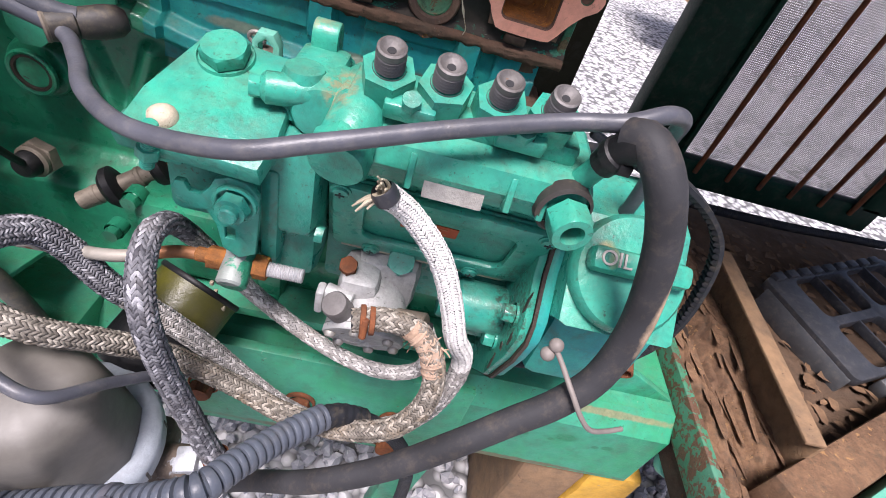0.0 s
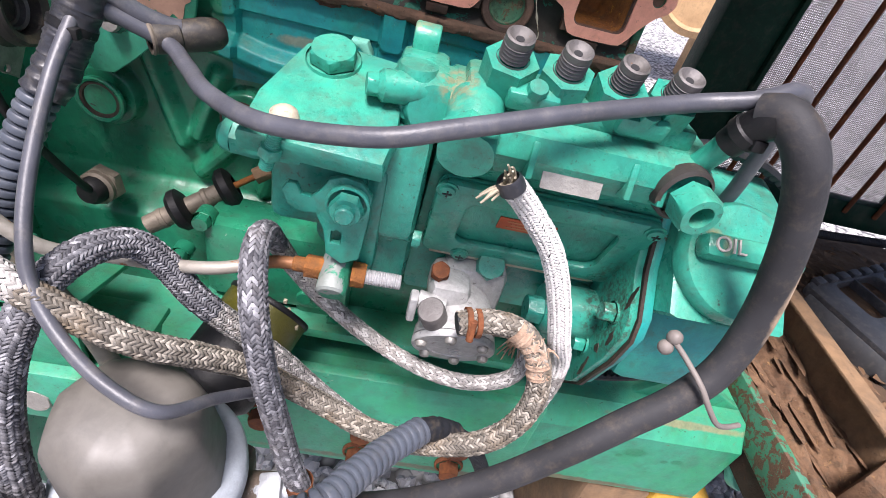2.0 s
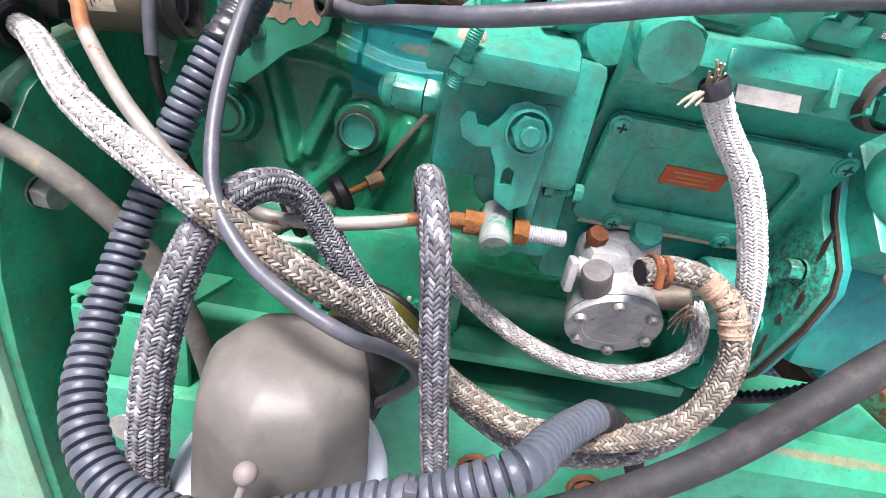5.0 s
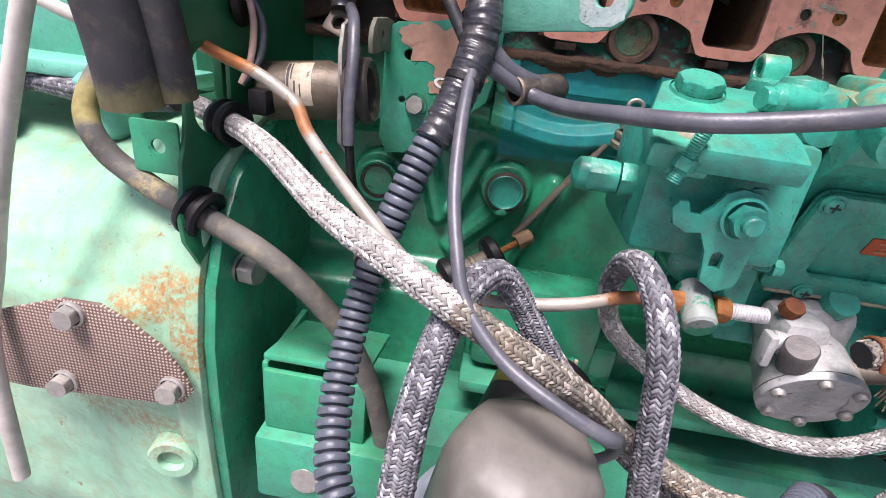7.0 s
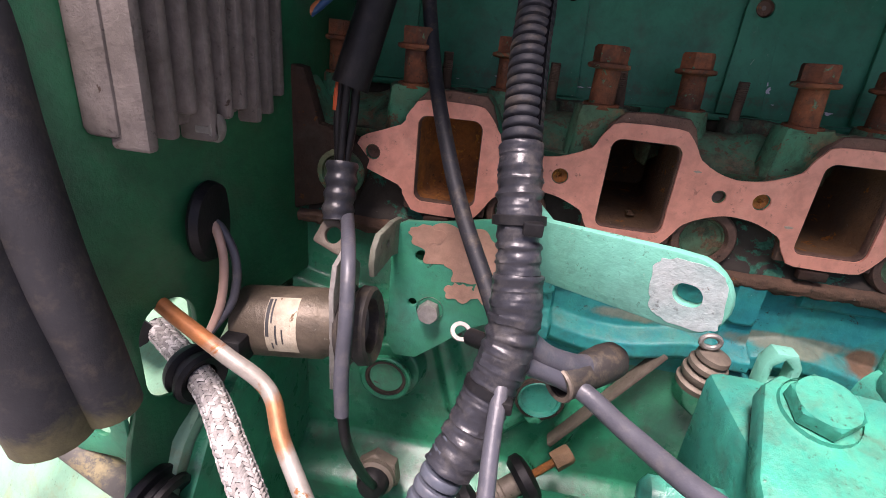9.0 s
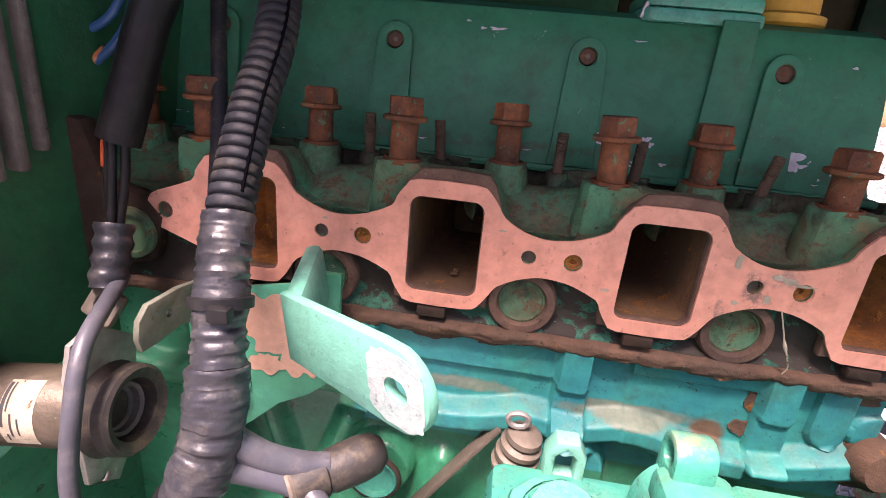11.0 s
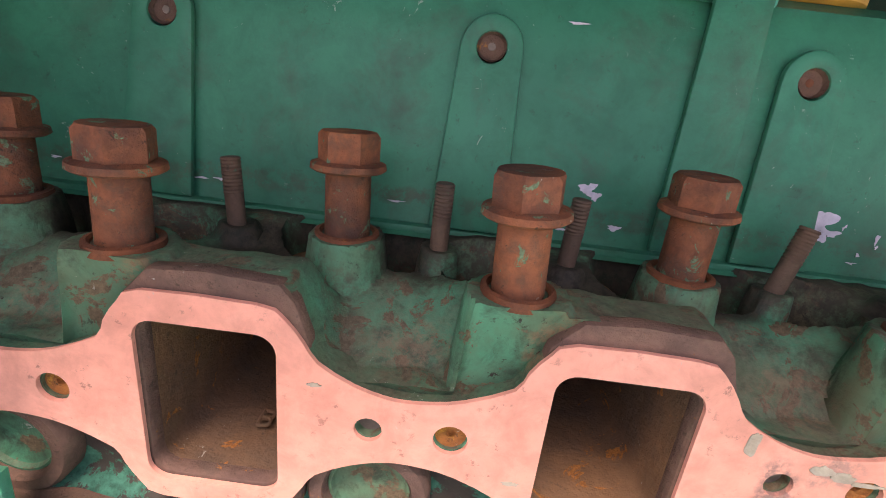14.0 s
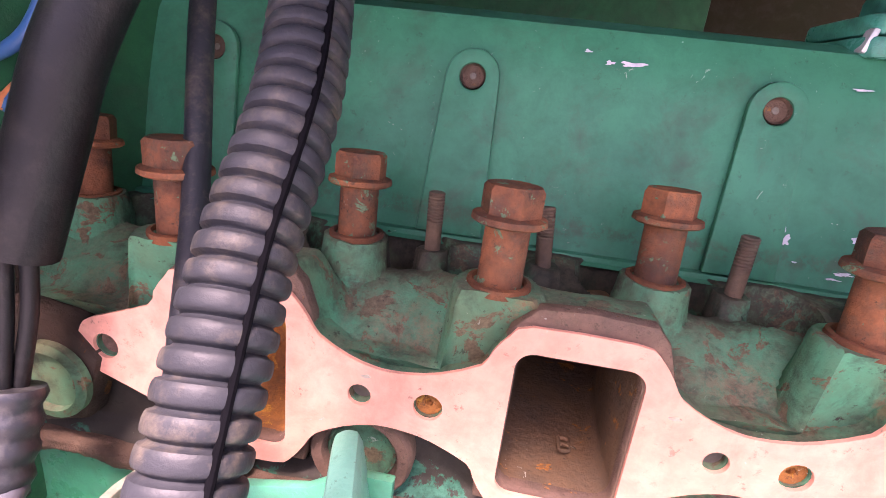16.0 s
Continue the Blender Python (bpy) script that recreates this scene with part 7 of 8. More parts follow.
part("web", sheet(rust_web, 0.482, 0.585, 60, -0.19, 0.34, 180), M_BARK, ch, "layered flaking rust", 25)
part("edge", join(box((0.479, 0.07, 0.436), (0.007, 0.52, 0.05), 0.002), box((0.483, 0.07, 0.4575), (0.009, 0.52, 0.004), 0.001)), M_EDGE, ch)
part("underside", box((0.53, 0.07, 0.40), (0.10, 0.52, 0.05), 0.004), M_DARKRUST, ch)
tagged(part("angle_strip", join(box((0.579, 0.02, 0.5025), (0.024, 0.30, 0.005), 0.0015, pose(0, 0, 0, 0, 0, -2)), box((0.590, 0.02, 0.47), (0.005, 0.30, 0.064), 0.0015, pose(0, 0, 0, 0, 0, -2))), M_WOOD), "rough brown scaled steel strip beside the channel", "strip")
pan = part("floor_pan", sheet(lambda x, y: (x, y, 0.405 + 0.010 * noise.noise((x * 12, y * 12, 4)) + 0.004 * noise.noise((x * 60, y * 60, 4))), 0.59, 1.30, 110, -0.16, 0.47, 100), M_SOIL)
tagged(pan, "dirt and leaf litter lying in the frame pan", "dirt", kind="structure")
tagged(part("frame_crossbeam", box((0.85, 0.0, 0.37), (0.75, 0.05, 0.05), 0.004, pose(0, 0, 0, 0, 0, 29)), M_RAIL), "weathered green frame cross beam", "frame member")
tagged(part("front_beam", box((0.745, -0.066, 0.452), (0.46, 0.048, 0.055), 0.004, pose(0, 0, 0, 0, 0, 29)), M_BARK), "rusty brown beam with remnants of green", "frame member")
tagged(part("pale_beam", box((0.765, -0.122, 0.43), (0.46, 0.05, 0.06), 0.004, pose(0, 0, 0, 0, 0, 29)), M_PALE), "pale green painted beam edge", "frame member")
tb = thing("step_tab", (0.51, -0.13, 0.38), "pale green rounded steel tab, chipped", "tab")
part("plate", plate(rounded(0.075, 0.022, 0.014, 4), [], 0.016, Matrix.Translation((0.556, -0.088, 0.366)) @ pose(0, 0, 0, 50, 0, 6), 0.003), M_PALE, tb)
part("slot", box((0.530, -0.091, 0.372), (0.045, 0.005, 0.006), 0.002, pose(0, 0, 0, 50, 0, 6)), M_RUST, tb)
part("hanger", box((0.57, -0.06, 0.37), (0.05, 0.05, 0.03), 0.004), M_PALE, tb)

# black plastic grid
gd = thing("plastic_grid", (0.8, 0.12, 0.44), "broken black plastic crate grid lying in the pan", "crate")
GM = Matrix.Translation((0.700, 0.195, 0.440)) @ pose(0, 0, 0, 3, -4, 23)
W, D = 0.30, 0.185
cells = [[(0.052 + 0.125 * i + 0.055 + x, -0.012 - 0.088 * j - 0.038 + y) for x, y in rounded(0.055, 0.036, 0.012, 4)] for i in range(2) for j in range(2)]
part("grid_plate", plate([(W / 2 + x, -D / 2 + y) for x, y in rounded(W / 2, D / 2, 0.012, 5)], cells, 0.018, GM, 0.0025), M_MOULD, gd)
for k in range(9):
    part("pocket", turned(box((0.024 + 0.030 * k, -0.004, 0.020), (0.020, 0.014, 0.010), 0.002), GM), M_MOULD, gd)
for i in range(2):
    part("rib", turned(box((0.107 + 0.125 * i, -D / 2, 0.010), (0.004, D - 0.02, 0.016), 0.001), GM), M_MOULD, gd)
part("end_wall", turned(box((0.004, -D / 2 - 0.004, -0.012), (0.010, D - 0.02, 0.044), 0.003), GM), M_LGREYP, gd, "scuffed grey end wall")
part("bar", turned(box((0.13, -D - 0.012, -0.004), (0.15, 0.020, 0.026), 0.004), GM), M_LGREYP, gd, "loose grey bar")
dh = part("drain_hose", corrugated([(0.60, 0.36, 0.46), (0.657, 0.352, 0.462), (0.75, 0.355, 0.463), (0.841, 0.366, 0.460), (0.95, 0.385, 0.457), (1.06, 0.40, 0.455)], 0.0085, 0.0042, 0.14, 16), M_LOOMB)
tagged(dh, "black corrugated hose lying beside the grille", "hose")

# dry leaves and chips in the pan, rust flakes on the channel
rng = random.Random(77)
lv, lf = [], []
for k in range(420):
    x, y = rng.uniform(0.595, 1.05), rng.uniform(-0.12, 0.41)
    a, n, w = rng.uniform(0, 6.3), rng.uniform(0.005, 0.016), rng.uniform(0.35, 0.7)
    o = len(lv)
    for u, v, h in ((-1, 0, 0.0), (-0.3, w, 0.25), (0.6, 0.8 * w, 0.2), (1, 0, 0.05), (0.6, -0.8 * w, 0.2), (-0.3, -w, 0.25), (0, 0, 0.0)):
        lv.append((x + n * (u * math.cos(a) - v * math.sin(a)), y + n * (u * math.sin(a) + v * math.cos(a)), 0.412 + 0.010 * noise.noise((x * 12, y * 12, 4)) + n * h * rng.uniform(0.4, 1.4)))
    lf += [(o + i, o + (i + 1) % 6, o + 6) for i in range(6)]
tagged(part("leaf_litter", raw(lv, lf), M_LEAF), "dry brown leaves and flakes lying in the pan", "leaves", kind="stuff")
for k in range(56):
    x, y = rng.uniform(0.492, 0.578), rng.uniform(-0.17, 0.30)
    part("rust_flake", flake(Matrix.Translation((x, y, rust_web(x, y)[2] + 0.003)) @ pose(0, 0, 0, rng.uniform(-8, 8), rng.uniform(-8, 8), rng.uniform(78, 104)) @ Matrix.Diagonal((1, 1, 1.5, 1)), rng.uniform(0.012, 0.055), rng.uniform(0.002, 0.007), k + 300, 11), M_BARK, ch)

# fan belt
BELT = [(0.225, -0.085, 0.728), (0.262, -0.096, 0.736), (0.298, -0.100, 0.727), (0.334, -0.100, 0.704), (0.354, -0.100, 0.676), (0.368, -0.098, 0.630), (0.374, -0.095, 0.585), (0.367, -0.092, 0.545), (0.348, -0.088, 0.512), (0.31, -0.082, 0.482), (0.26, -0.075, 0.462)]
C, along = spline(BELT, 0.0016)
T, N, B = frames(C)
verts, faces = [], []
for i in range(len(C)):
    side = np.array((0.0, 1.0, 0.0))
    rad = np.cross(side, T[i])
    rad /= np.linalg.norm(rad)
    inner = 0.0038 if (along[i] / 0.0064) % 1.0 < 0.6 else 0.0018
    verts += [tuple(C[i] + side * w + rad * h) for w, h in ((-0.0058, -0.0034), (0.0058, -0.0034), (0.0062, 0.0), (0.0042, inner), (-0.0042, inner), (-0.0062, 0.0))]
faces = [(i * 6 + j, i * 6 + (j + 1) % 6, i * 6 + 6 + (j + 1) % 6, i * 6 + 6 + j) for i in range(len(C) - 1) for j in range(6)]
faces += [tuple(range(6)), tuple(range(len(C) * 6 - 6, len(C) * 6))]
tagged(part("fan_belt", raw(verts, faces), M_LOOMB, angle=30), "slack cogged black rubber fan belt", "belt")
st = thing("support_strap", (0.36, -0.09, 0.47), "torn turquoise steel lug with rusty edge", "lug")
part("lug", plate([(-0.022, 0.004), (0.016, -0.014), (0.024, 0.006), (0.018, 0.020), (-0.004, 0.026), (-0.020, 0.018)], [], 0.012, Matrix.Translation((0.344, -0.098, 0.512)) @ FACE, 0.002), M_BLUE, st)
part("rusty_sleeve", tube([(0.352, -0.112, 0.527), (0.355, -0.085, 0.534), (0.357, -0.06, 0.540)], 0.010, 20, 0.004, None, 0.82), M_RUST, st, "rusty open sleeve")

# timber under the rail
for x0, w, mt, lab in ((0.385, 0.085, M_WOOD, "rough split timber packing block"), (0.47, 0.075, M_YELLOW, "yellow-painted timber packing block")):
    bm = box((0, 0, 0), (w, 0.14, 0.285), 0.006)
    bmesh.ops.subdivide_edges(bm, edges=bm.edges[:], cuts=5, use_grid_fill=True)
    for v in bm.verts:
        v.co += 0.004 * noise.noise_vector(v.co * 30 + Vector((x0 * 20, 0, 0)))
    turned(bm, Matrix.Translation((x0, -0.03, 0.15)))
    tagged(part("packing_block", bm, mt), lab, "timber")
tagged(part("support_strut", box((0.205, -0.075, 0.15), (0.05, 0.03, 0.31), 0.006, pose(0, 0, 0, 0, 6, 0)), M_RAIL), "green frame leg on the gravel", "leg")

bar_ = part("stay_bar", box((0.475, 0.300, 0.529), (0.225, 0.012, 0.014), 0.002, pose(0, 0, 0, 0, 19.7, 0)), M_LGREYP)
tagged(bar_, "thin grey steel stay bar behind the head", "bar")
part("outlet_boss", join(box((0.192, 0.028, 0.694), (0.030, 0.050, 0.036), 0.008), lathe((0.192, 0.004, 0.700), (0.1, -1, 0.1), [(0.016, 0), (0.0155, 0.008), (0.012, 0.012), (0, 0.013)], 24)), M_CRUST, block, "brown rusty casting boss")

# ---- yard beyond the opening ----
mc = thing("yard_machine", (1.6, 3.2, 0.0), "sunlit faded ochre machine with a round drum in the yard", "machine")
part("chassis", box((1.75, 3.3, 0.9), (0.8, 0.6, 0.16), 0.03), M_FARM, mc)
part("upright", box((1.55, 3.2, 1.15), (0.10, 0.12, 0.7), 0.02), M_FARM, mc)
part("drum", lathe((1.62, 3.0, 0.62), (-0.2, -1, 0.05), [(0, 0.0), (0.28, 0), (0.30, 0.02), (0.30, 0.10), (0.26, 0.12), (0.24, 0.10), (0, 0.09)], 36), M_FARM, mc)
part("leg", box((1.9, 3.3, 0.45), (0.12, 0.12, 0.9), 0.02), M_FARM, mc)

# ---- rear-left: wires, sleeves, box ----
sl = thing("foam_sleeve", (-0.33, -0.17, 0.71), "pair of thick dusty black foam sleeves hanging open-ended", "sleeve")
part("tube", tube([(-0.3285, -0.177, 0.702), (-0.330, -0.181, 0.74), (-0.338, -0.183, 0.79), (-0.352, -0.177, 0.86), (-0.372, -0.160, 0.95), (-0.39, -0.135, 1.04)], 0.0170, 24, 0.006, None, 0.72), M_FOAM, sl)
part("tube", tube([(-0.314, -0.1615, 0.7065), (-0.3145, -0.166, 0.74), (-0.322, -0.168, 0.79), (-0.336, -0.161, 0.86), (-0.353, -0.141, 0.95), (-0.367, -0.116, 1.04)], 0.0135, 24, 0.006, None, 0.72), M_FOAM, sl)

eb = thing("finned_module", (-0.32, -0.04, 0.86), "grimy aluminium heat-sink module on the bulkhead", "electronics")
part("case", box((-0.314, -0.077, 0.872), (0.018, 0.125, 0.095), 0.004), M_MODULE, eb)
for k in range(9):
    part("fin", box((-0.303, -0.134 + 0.0142 * k, 0.872 - 0.003 * (k % 2)), (0.018, 0.0066, 0.104 - 0.012 * (k % 3)), 0.0022), M_MODULE, eb)
part("ear_screw", lathe((-0.299, -0.088, 0.823), (1, 0, 0), [(0.007, -0.004), (0.007, 0.004), (0.004, 0.005), (0, 0.005)], 18), M_STEEL, eb)

gm = part("bulkhead_grommet", lathe((-0.3125, -0.081, 0.769), (1, 0.14, 0), [(0.022, 0), (0.023, 0.002), (0.021, 0.006), (0.011, 0.007), (0, 0.007)], 30), M_BLACK)
tagged(gm, "round black rubber bulkhead grommet", "grommet")
ww = thing("solenoid_wires", (-0.33, -0.06, 0.76), "grey and pink wires from the bulkhead to the solenoid", "wires")
for k, mt in enumerate((M_PINK, M_GREY)):
    d = 0.0045 * k
    part("wire", tube([(-0.310, -0.082, 0.770), (-0.303, -0.086 + d, 0.766), (-0.298 + d, -0.090 + d, 0.750), (-0.298 + d, -0.096 + d, 0.728), (-0.303, -0.102, 0.710)], 0.0025, 10, 0.002), mt, ww)

hs = thing("shrink_sleeve", (-0.245, -0.01, 0.87), "black shrink-sleeved cable with a ring connector", "cable")
part("sleeve", tube([(-0.205, 0.03, 0.99), (-0.222, 0.008, 0.945), (-0.235, -0.006, 0.907), (-0.243, -0.012, 0.877), (-0.252, -0.019, 0.842)], (0.0095, 0.0112), 20, 0.004, None, 0.75), M_BLACK, hs)
for k, (dx, dy) in enumerate(((-0.004, 0.0), (0.0, -0.003), (0.004, 0.001))):
    part("wire", tube([(-0.252 + dx, -0.019 + dy, 0.855), (-0.2535 + dx * 1.2, -0.022 + dy, 0.825), (-0.2535 + dx * 0.6, -0.027 + dy, 0.800), (-0.253 + dx * 0.4, -0.030 + dy, 0.788)], 0.0026, 10, 0.002), M_BLACK, hs)
part("red_core", tube([(-0.258, -0.020, 0.846), (-0.259, -0.021, 0.838), (-0.2595, -0.022, 0.828)], 0.0022, 8, 0.002), M_RED, hs)
part("boot", tube([(-0.253, -0.028, 0.798), (-0.252, -0.034, 0.782), (-0.2515, -0.039, 0.770), (-0.251, -0.041, 0.765)], 0.0095, 16, 0.002, lambda s: 1 + 0.08 * math.sin(s * 700)), M_TAPE, hs)
LUGM = Matrix.Translation((-0.252, -0.042, 0.7545)) @ pose(0, 0, 0, 62, 18, -12)
part("terminal", plate(rounded(0.0105, 0.0095, 0.002, 2), [circle(0, 0, 0.0052)], 0.0045, LUGM, 0.0012), M_DULL, hs, "square ring connector")
gc = thing("ground_lead", (-0.22, -0.09, 0.75), "thin grey lead with a torn sleeve end", "cable")
part("lead", tube([(-0.246, -0.038, 0.768), (-0.238, -0.058, 0.765), (-0.228, -0.085, 0.757), (-0.2235, -0.100, 0.735), (-0.2225, -0.109, 0.705), (-0.221, -0.112, 0.680)], 0.0042, 14, 0.002, None, 0.7), M_GREY, gc)
part("core", tube([(-0.221, -0.112, 0.684), (-0.219, -0.108, 0.655), (-0.218, -0.085, 0.61), (-0.217, -0.060, 0.570), (-0.216, -0.052, 0.560)], 0.0032, 12, 0.002), M_BLACK, gc)
bw = thing("blue_wires", (-0.28, 0.02, 0.89), "loose blue and orange wires with cut ends", "wires")
for mt, pts in ((M_BLUEWIRE, [(-0.262, 0.03, 0.945), (-0.264, 0.022, 0.920), (-0.275, 0.020, 0.896), (-0.302, 0.020, 0.875), (-0.329, 0.020, 0.867)]), (M_BLUEWIRE, [(-0.270, 0.03, 0.945), (-0.273, 0.022, 0.918), (-0.286, 0.020, 0.902), (-0.318, 0.020, 0.889), (-0.329, 0.020, 0.880)]), (M_ORWIRE, [(-0.286, 0.0205, 0.888), (-0.302, 0.018, 0.873), (-0.316, 0.018, 0.862), (-0.327, 0.018, 0.852)])):
    part("wire", tube(pts, 0.0026, 10, 0.002), mt, bw)

# dark rear plate of the head
rp = thing("rear_head_plate", (-0.28, 0.0, 0.78), "dark rusty plate at the rear of the head", "plate")
part("plate", plate([(-0.046, -0.050), (-0.020, -0.040), (0.016, -0.030), (0.024, -0.002), (0.012, 0.012), (-0.010, 0.018), (-0.020, 0.052), (-0.046, 0.056), (-0.056, 0.03)], [circle(-0.035, -0.031, 0.0045), circle(-0.036, 0.040, 0.004)], 0.012, Matrix.Translation((-0.268, -0.004, 0.797)) @ FACE, 0.002), M_DARKRUST, rp)
part("core_plug", lathe((-0.262, -0.005, 0.785), (0, -1, 0), [(0.016, 0), (0.016, 0.003), (0.0125, 0.004), (0.012, 0.001), (0, 0.001)], 28), M_HEAD, rp)

# ---- stop cable with boots ----
sc = thing("stop_cable", (-0.12, -0.04, 0.56), "brass-brown cable end with split rubber boots", "cable")
ca, cb = Vector((-0.166, -0.066, 0.545)), Vector((-0.074, -0.018, 0.597))
cw_ = (cb - ca).normalized()
part("ferrule", lathe(ca, cw_, [(0, 0), (0.0084, 0), (0.0086, 0.012), (0.0092, 0.0125), (0.0092, 0.016), (0.0086, 0.0165), (0.0086, 0.030), (0.0092, 0.031), (0.0092, 0.034), (0.0084, 0.035), (0.0084, 0.052), (0.0094, 0.053), (0.0094, 0.056), (0.0084, 0.057), (0.0084, 0.068), (0, 0.070)], 24), M_DULL, sc)
for d, r in ((0.030, 0.0190), (0.074, 0.0190)):
    part("boot", lathe(ca + cw_ * d, cw_, [(0.0088, -0.006), (r * 0.8, -0.006), (r, -0.002), (r, 0.004), (r * 0.75, 0.007), (0.0088, 0.008)], 24), M_BLACK, sc, "black rubber boot ring")
part("rod", rod(ca + cw_ * 0.070, ca + cw_ * 0.108, 0.0030), M_ORANGE, sc)
part("end_nut", hexagon(ca + cw_ * 0.100, cw_, 0.013, 0.015, 15), M_WOOD, sc, "brass end nut")
fb = part("link_bar", box(((-0.087 - 0.028) / 2, 0.000, 0.636), (0.004, 0.012, 0.118), 0.001, pose(0, 0, 0, 0, 33, 0)), M_DULL)
tagged(fb, "flat dull steel link bar to the governor", "link")

# sensors
ps = thing("pressure_switch", (-0.216, -0.05, 0.553), "brass-brown oil pressure switch with a black tip", "sensor")
pw = Vector((-0.05, -0.9, 0.1)).normalized()
p0 = Vector((-0.218, -0.030, 0.555))
part("hex", join(hexagon(p0, pw, 0.031, 0.010, 12), lathe(p0 + pw * 0.010, pw, [(0.0150, 0), (0.0152, 0.004), (0.0125, 0.006)], 24)), M_DULL, ps)
part("tip", lathe(p0 + pw * 0.014, pw, [(0.0120, 0), (0.0118, 0.008), (0.0090, 0.012), (0, 0.0125)], 20), M_BLACK, ps)
tsn = thing("boot_connector", (-0.10, -0.10, 0.735), "dusty rubber boot over a cable end", "connector")
part("boot", lathe((-0.112, -0.118, 0.731), (0.031, 0.027, 0.003), [(0.0040, 0.012), (0.0064, 0.0), (0.0086, -0.0004), (0.0090, 0.004), (0.0092, 0.014), (0.0080, 0.015), (0.0092, 0.018), (0.0098, 0.030), (0.0090, 0.037), (0.006, 0.041), (0, 0.042)], 26), M_DIRTB, tsn)
part("bung", lathe((-0.112, -0.118, 0.731), (0.031, 0.027, 0.003), [(0.0062, 0.010), (0.0058, 0.0098), (0, 0.0098)], 20), M_CORE, tsn)
part("rim", lathe((-0.112, -0.118, 0.731), (-0.031, -0.027, -0.003), [(0.0064, 0), (0.0088, -0.0006), (0.0093, 0.0008), (0.0086, 0.002), (0.0064, 0.0014)], 24), M_DULL, tsn, "pale dusty rim")
rt = thing("ring_terminal", (-0.147, -0.115, 0.725), "short black lead with a ring terminal", "connector")
part("sleeve", tube([(-0.136, -0.108, 0.735), (-0.146, -0.098, 0.732), (-0.158, -0.086, 0.727)], 0.0048, 12, 0.002), M_BLACK, rt)
part("ring", lathe((-0.164, -0.080, 0.725), (0.2, -0.5, 0.85), [(0.0036, 0), (0.006, 0), (0.006, 0.0012), (0.0036, 0.0012), (0.0036, 0)], 20), M_STEEL, rt)
sg = thing("breather_spring", (-0.018, -0.04, 0.71), "rusty washer stack with a wire eye", "spring")
part("washer_post", lathe((-0.018, -0.040, 0.690), (0.15, -0.1, 1), [(0.012, 0), (0.013, 0.004), (0.0105, 0.006), (0.0125, 0.009), (0.0125, 0.012), (0.009, 0.014), (0.0115, 0.016), (0.0115, 0.019), (0.0085, 0.021), (0.010, 0.023), (0.0095, 0.026), (0.005, 0.028), (0, 0.028)], 24), M_DULL, sg)
part("eye", tube([(-0.019 + 0.0055 * math.cos(a), -0.043, 0.724 + 0.0042 * math.sin(a)) for a in [i * math.pi / 6 for i in range(13)]], 0.0016, 8, 0.001), M_STEEL, sg)
part("yoke", plate([(-0.009, -0.012), (0.009, -0.012), (0.009, 0.004), (0.005, 0.011), (-0.005, 0.011), (-0.009, 0.004)], [[(-0.0045, -0.008), (0.0045, -0.008), (0.0045, 0.003), (0.0, 0.007), (-0.0045, 0.003)]], 0.010, Matrix.Translation((0.000, -0.082, 0.7345)) @ FACE, 0.0015), M_PALE, sg)

# block fixings beside the filter
fx = thing("filter_base", (-0.04, -0.06, 0.51), "green cast oil filter base with bolts", "filter base")
part("base", join(box((-0.060, -0.055, 0.530), (0.11, 0.05, 0.085), 0.010), box((-0.01, -0.05, 0.50), (0.05, 0.05, 0.05), 0.008)), M_BLOCK, fx)
for bx_, bz_ in ((-0.024, 0.508), (0.005, 0.478), (-0.112, 0.572), (-0.135, 0.528)):
    part("base_bolt", join(lathe((bx_, -0.076, bz_), (0, -1, 0), [(0.0085, -0.01), (0.0085, 0.002)], 18), hexagon((bx_, -0.077, bz_), (0, -1, 0), 0.0125, 0.008, 15)), M_BLOCK, fx)

# twist ties with ball ends
def ball_tie(name, pts, knobs, label):
    t = thing(name, pts[0], label, "tie")
    part("wire", tube(pts, 0.0017, 10, 0.002), M_STRING, t)
    for k in knobs:
        part("ball", lathe(k, (0.2, -0.5, 0.8), [(0.0047 * math.sin(math.pi * q / 10), -0.0047 * math.cos(math.pi * q / 10)) for q in range(11)], 18), M_STRING, t)


ball_tie("twist_tie", [(0.2185, -0.2075, 0.658), (0.222, -0.217, 0.657), (0.229, -0.234, 0.652), (0.238, -0.240, 0.641), (0.249, -0.241, 0.630), (0.266, -0.233, 0.619), (0.283, -0.224, 0.611)], [(0.2185, -0.2075, 0.660), (0.2155, -0.2095, 0.653)], "grey bendable ball-ended tie round the sleeved hose")
ball_tie("twist_tie", [(-0.079, -0.310, 0.560), (-0.082, -0.314, 0.548), (-0.087, -0.314, 0.535), (-0.086, -0.308, 0.512), (-0.080, -0.296, 0.508)], [(-0.079, -0.310, 0.563), (-0.0875, -0.318, 0.543)], "grey bendable ball-ended tie round the conduit")
for p, w in (((-0.014, -0.2963, 0.5450), (0.9, 0.05, 0.33)),):
    ct = part("cable_tie", join(lathe(Vector(p) - Vector(w).normalized() * 0.0025, w, [(0.0095, 0), (0.0108, 0.0003), (0.0108, 0.0047), (0.0095, 0.005)], 24), box(Vector(p) + Vector((0, -0.004, 0.011)), (0.006, 0.006, 0.005), 0.001)), M_GREY)
    tagged(ct, "grey plastic cable tie round the conduit", "cable tie")
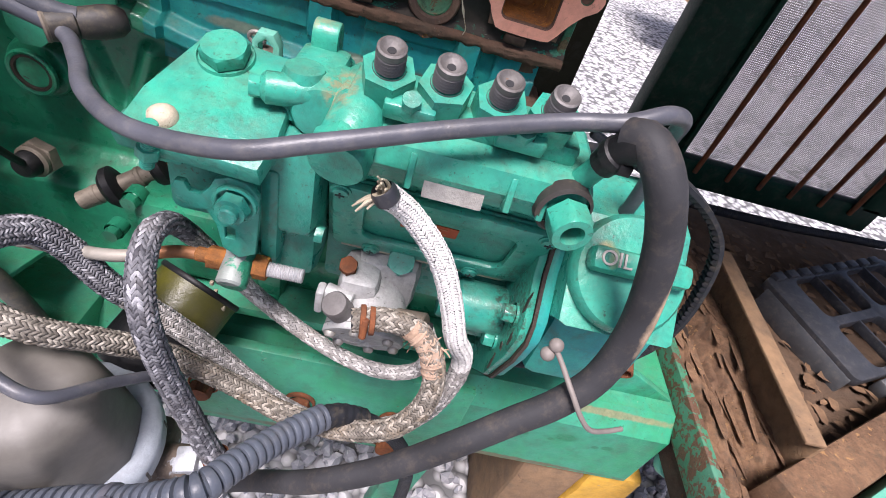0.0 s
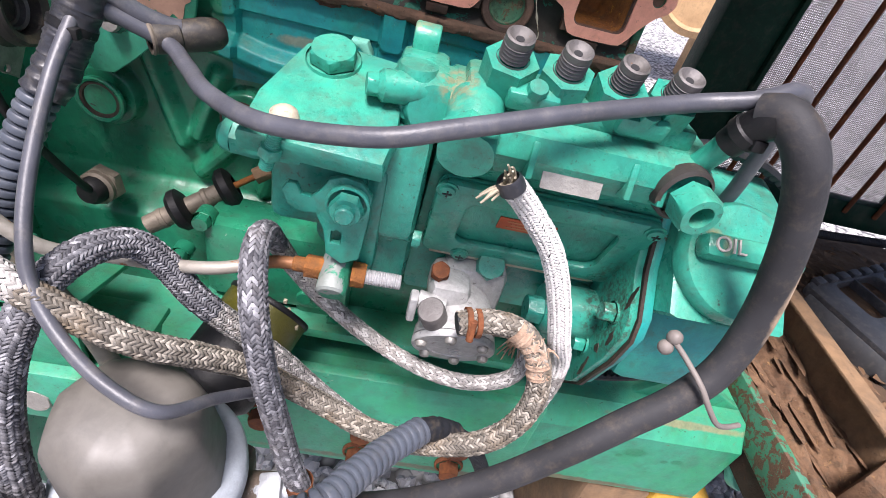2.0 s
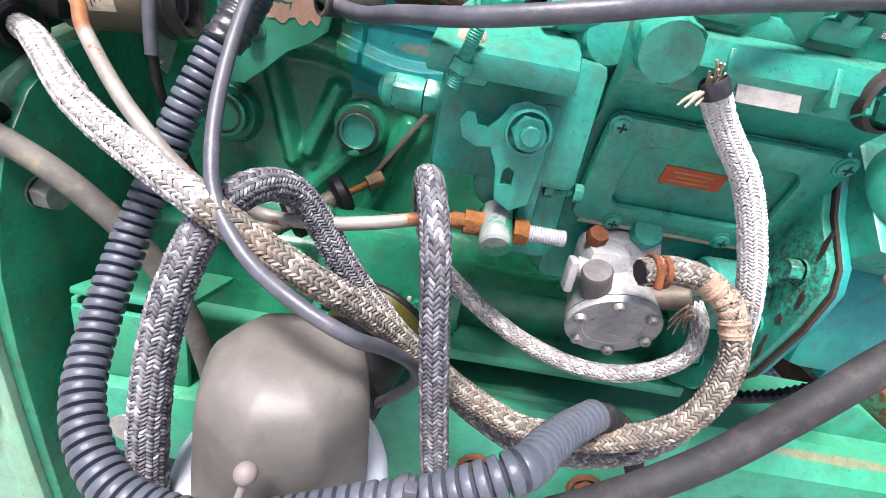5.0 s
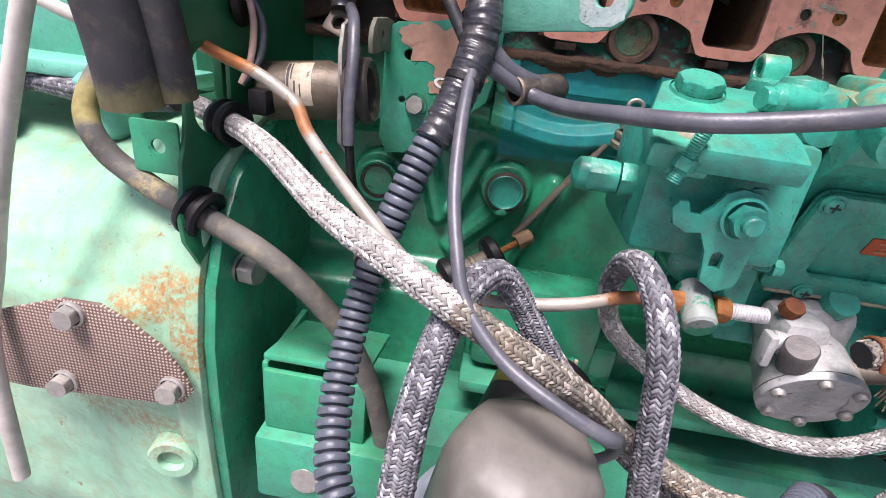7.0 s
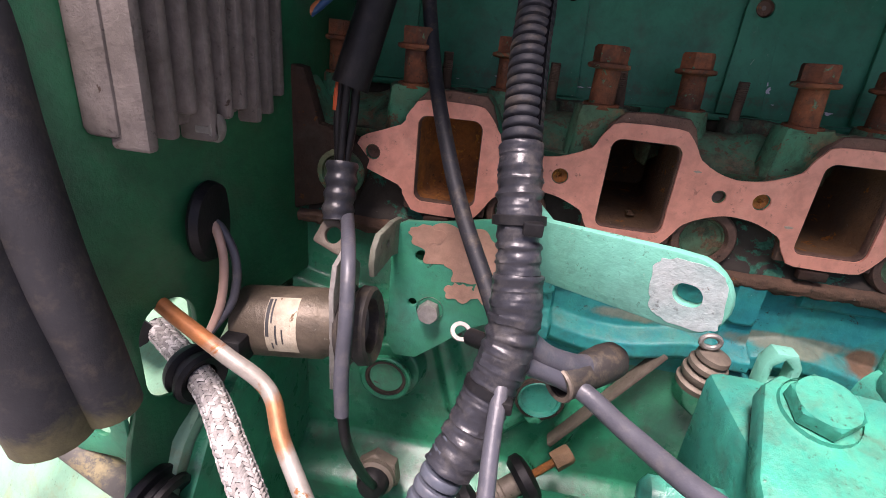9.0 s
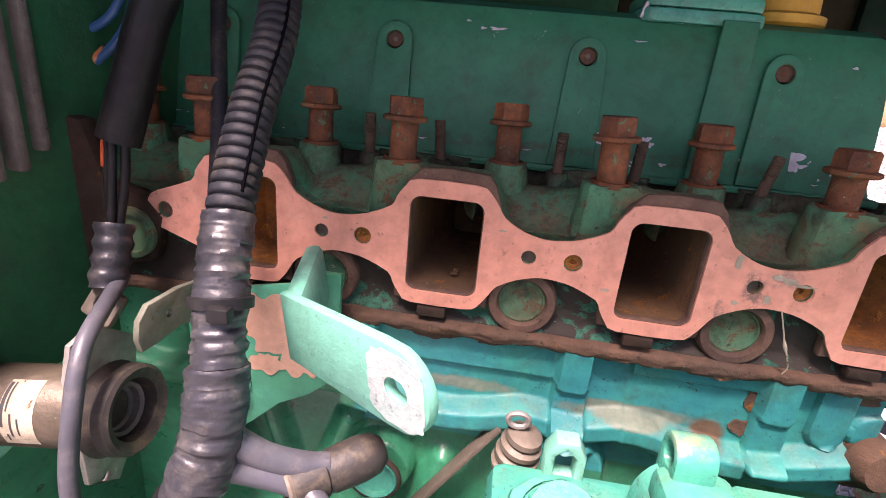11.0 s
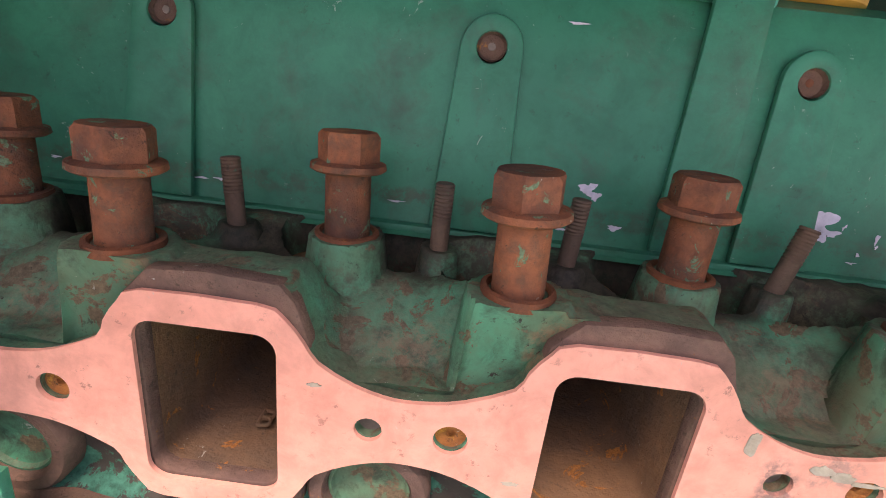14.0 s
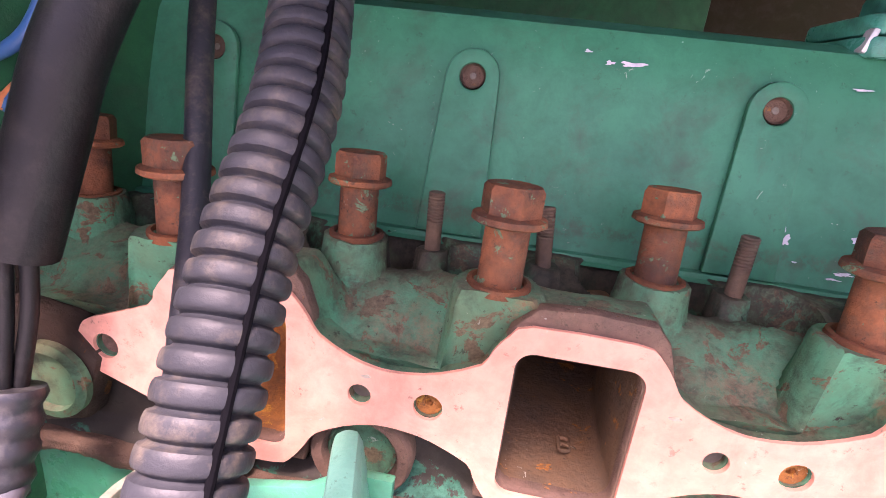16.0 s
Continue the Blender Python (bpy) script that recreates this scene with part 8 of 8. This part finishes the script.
# hose clips on the lift pump outlet
cl = thing("hose_clip", (0.103, -0.194, 0.629), "rusty double-wire hose clip", "clip")
for d in (0.0, 0.006):
    part("band", lathe((0.099 + d, -0.1945, 0.6285), (1, 0.15, 0.05), [(0.0083, 0), (0.0094, 0.0004), (0.0094, 0.0034), (0.0083, 0.0038)], 20), M_RUST, cl)
part("screw", rod((0.103, -0.204, 0.622), (0.103, -0.200, 0.636), 0.0024), M_RUST, cl)
# frayed white strands at the gallery
fr = thing("frayed_end", (0.1, -0.19, 0.73), "frayed tan strands at the hose end", "strands")
rng = random.Random(12)
for k in range(16):
    a = Vector((0.0975, -0.190, 0.7275)) + Vector((rng.uniform(-0.003, 0.003), rng.uniform(-0.003, 0.003), rng.uniform(-0.003, 0.003)))
    way = Vector((-0.75, -0.25, -0.35)) if k % 2 else Vector((-0.15, -0.3, 0.95))
    d = (way + Vector((rng.uniform(-0.3, 0.3), rng.uniform(-0.3, 0.3), rng.uniform(-0.3, 0.3)))).normalized()
    n = rng.uniform(0.6, 1.1)
    part("strand", tube([a, a + d * 0.008 * n, a + d * 0.015 * n + Vector((0, -0.001, -0.003 * n))], (0.0013, 0.0006), 6, 0.003), M_LABEL, fr)
part("binding", lathe((0.0955, -0.1905, 0.7305), (0.55, 0.1, -0.75), [(0.0060, 0), (0.0072, 0.002), (0.0074, 0.008), (0.0066, 0.009)], 20), M_TAPE, fr)

# ---- generator end behind the bell housing ----
ge = thing("generator_end", (-0.7, 0.0, 0.7), "pale turquoise generator housing with a ledge", "generator")
part("housing", box((-0.66, 0.14, 0.80), (0.50, 0.24, 0.26), 0.02), M_PALE, ge)
part("ledge", box((-0.60, 0.0, 0.690), (0.40, 0.06, 0.014), 0.003), M_PALE, ge)
part("canister", rod((-0.475, -0.02, 0.690), (-0.475, -0.02, 0.635), 0.026, 28, 0.006), M_PALE, ge)
part("cap", lathe((-0.60, -0.04, 0.640), (0, -0.3, 1), [(0.03, 0), (0.03, 0.012), (0.022, 0.022), (0, 0.024)], 28), M_BLACK, ge)
for pts, r in (([(-0.36, -0.160, 0.84), (-0.393, -0.170, 0.750), (-0.411, -0.172, 0.703), (-0.430, -0.176, 0.647), (-0.442, -0.186, 0.583), (-0.448, -0.200, 0.520), (-0.452, -0.205, 0.40)], 0.0058), ([(-0.56, -0.095, 0.790), (-0.50, -0.100, 0.766), (-0.447, -0.100, 0.748), (-0.412, -0.098, 0.736), (-0.375, -0.092, 0.722)], 0.0050)):
    wc = part("white_cable", tube(pts, r, 12, 0.006), M_CABLE)
    tagged(wc, "grubby white cable hanging beside the bell housing", "cable", "white cables")
hose("braided_line", [(-0.62, 0.02, 0.66), (-0.56, -0.01, 0.672), (-0.48, -0.04, 0.675), (-0.42, -0.06, 0.680), (-0.36, -0.09, 0.690)], 0.0085, M_YDARK, "grey braided hose behind the bracket", True, 14)
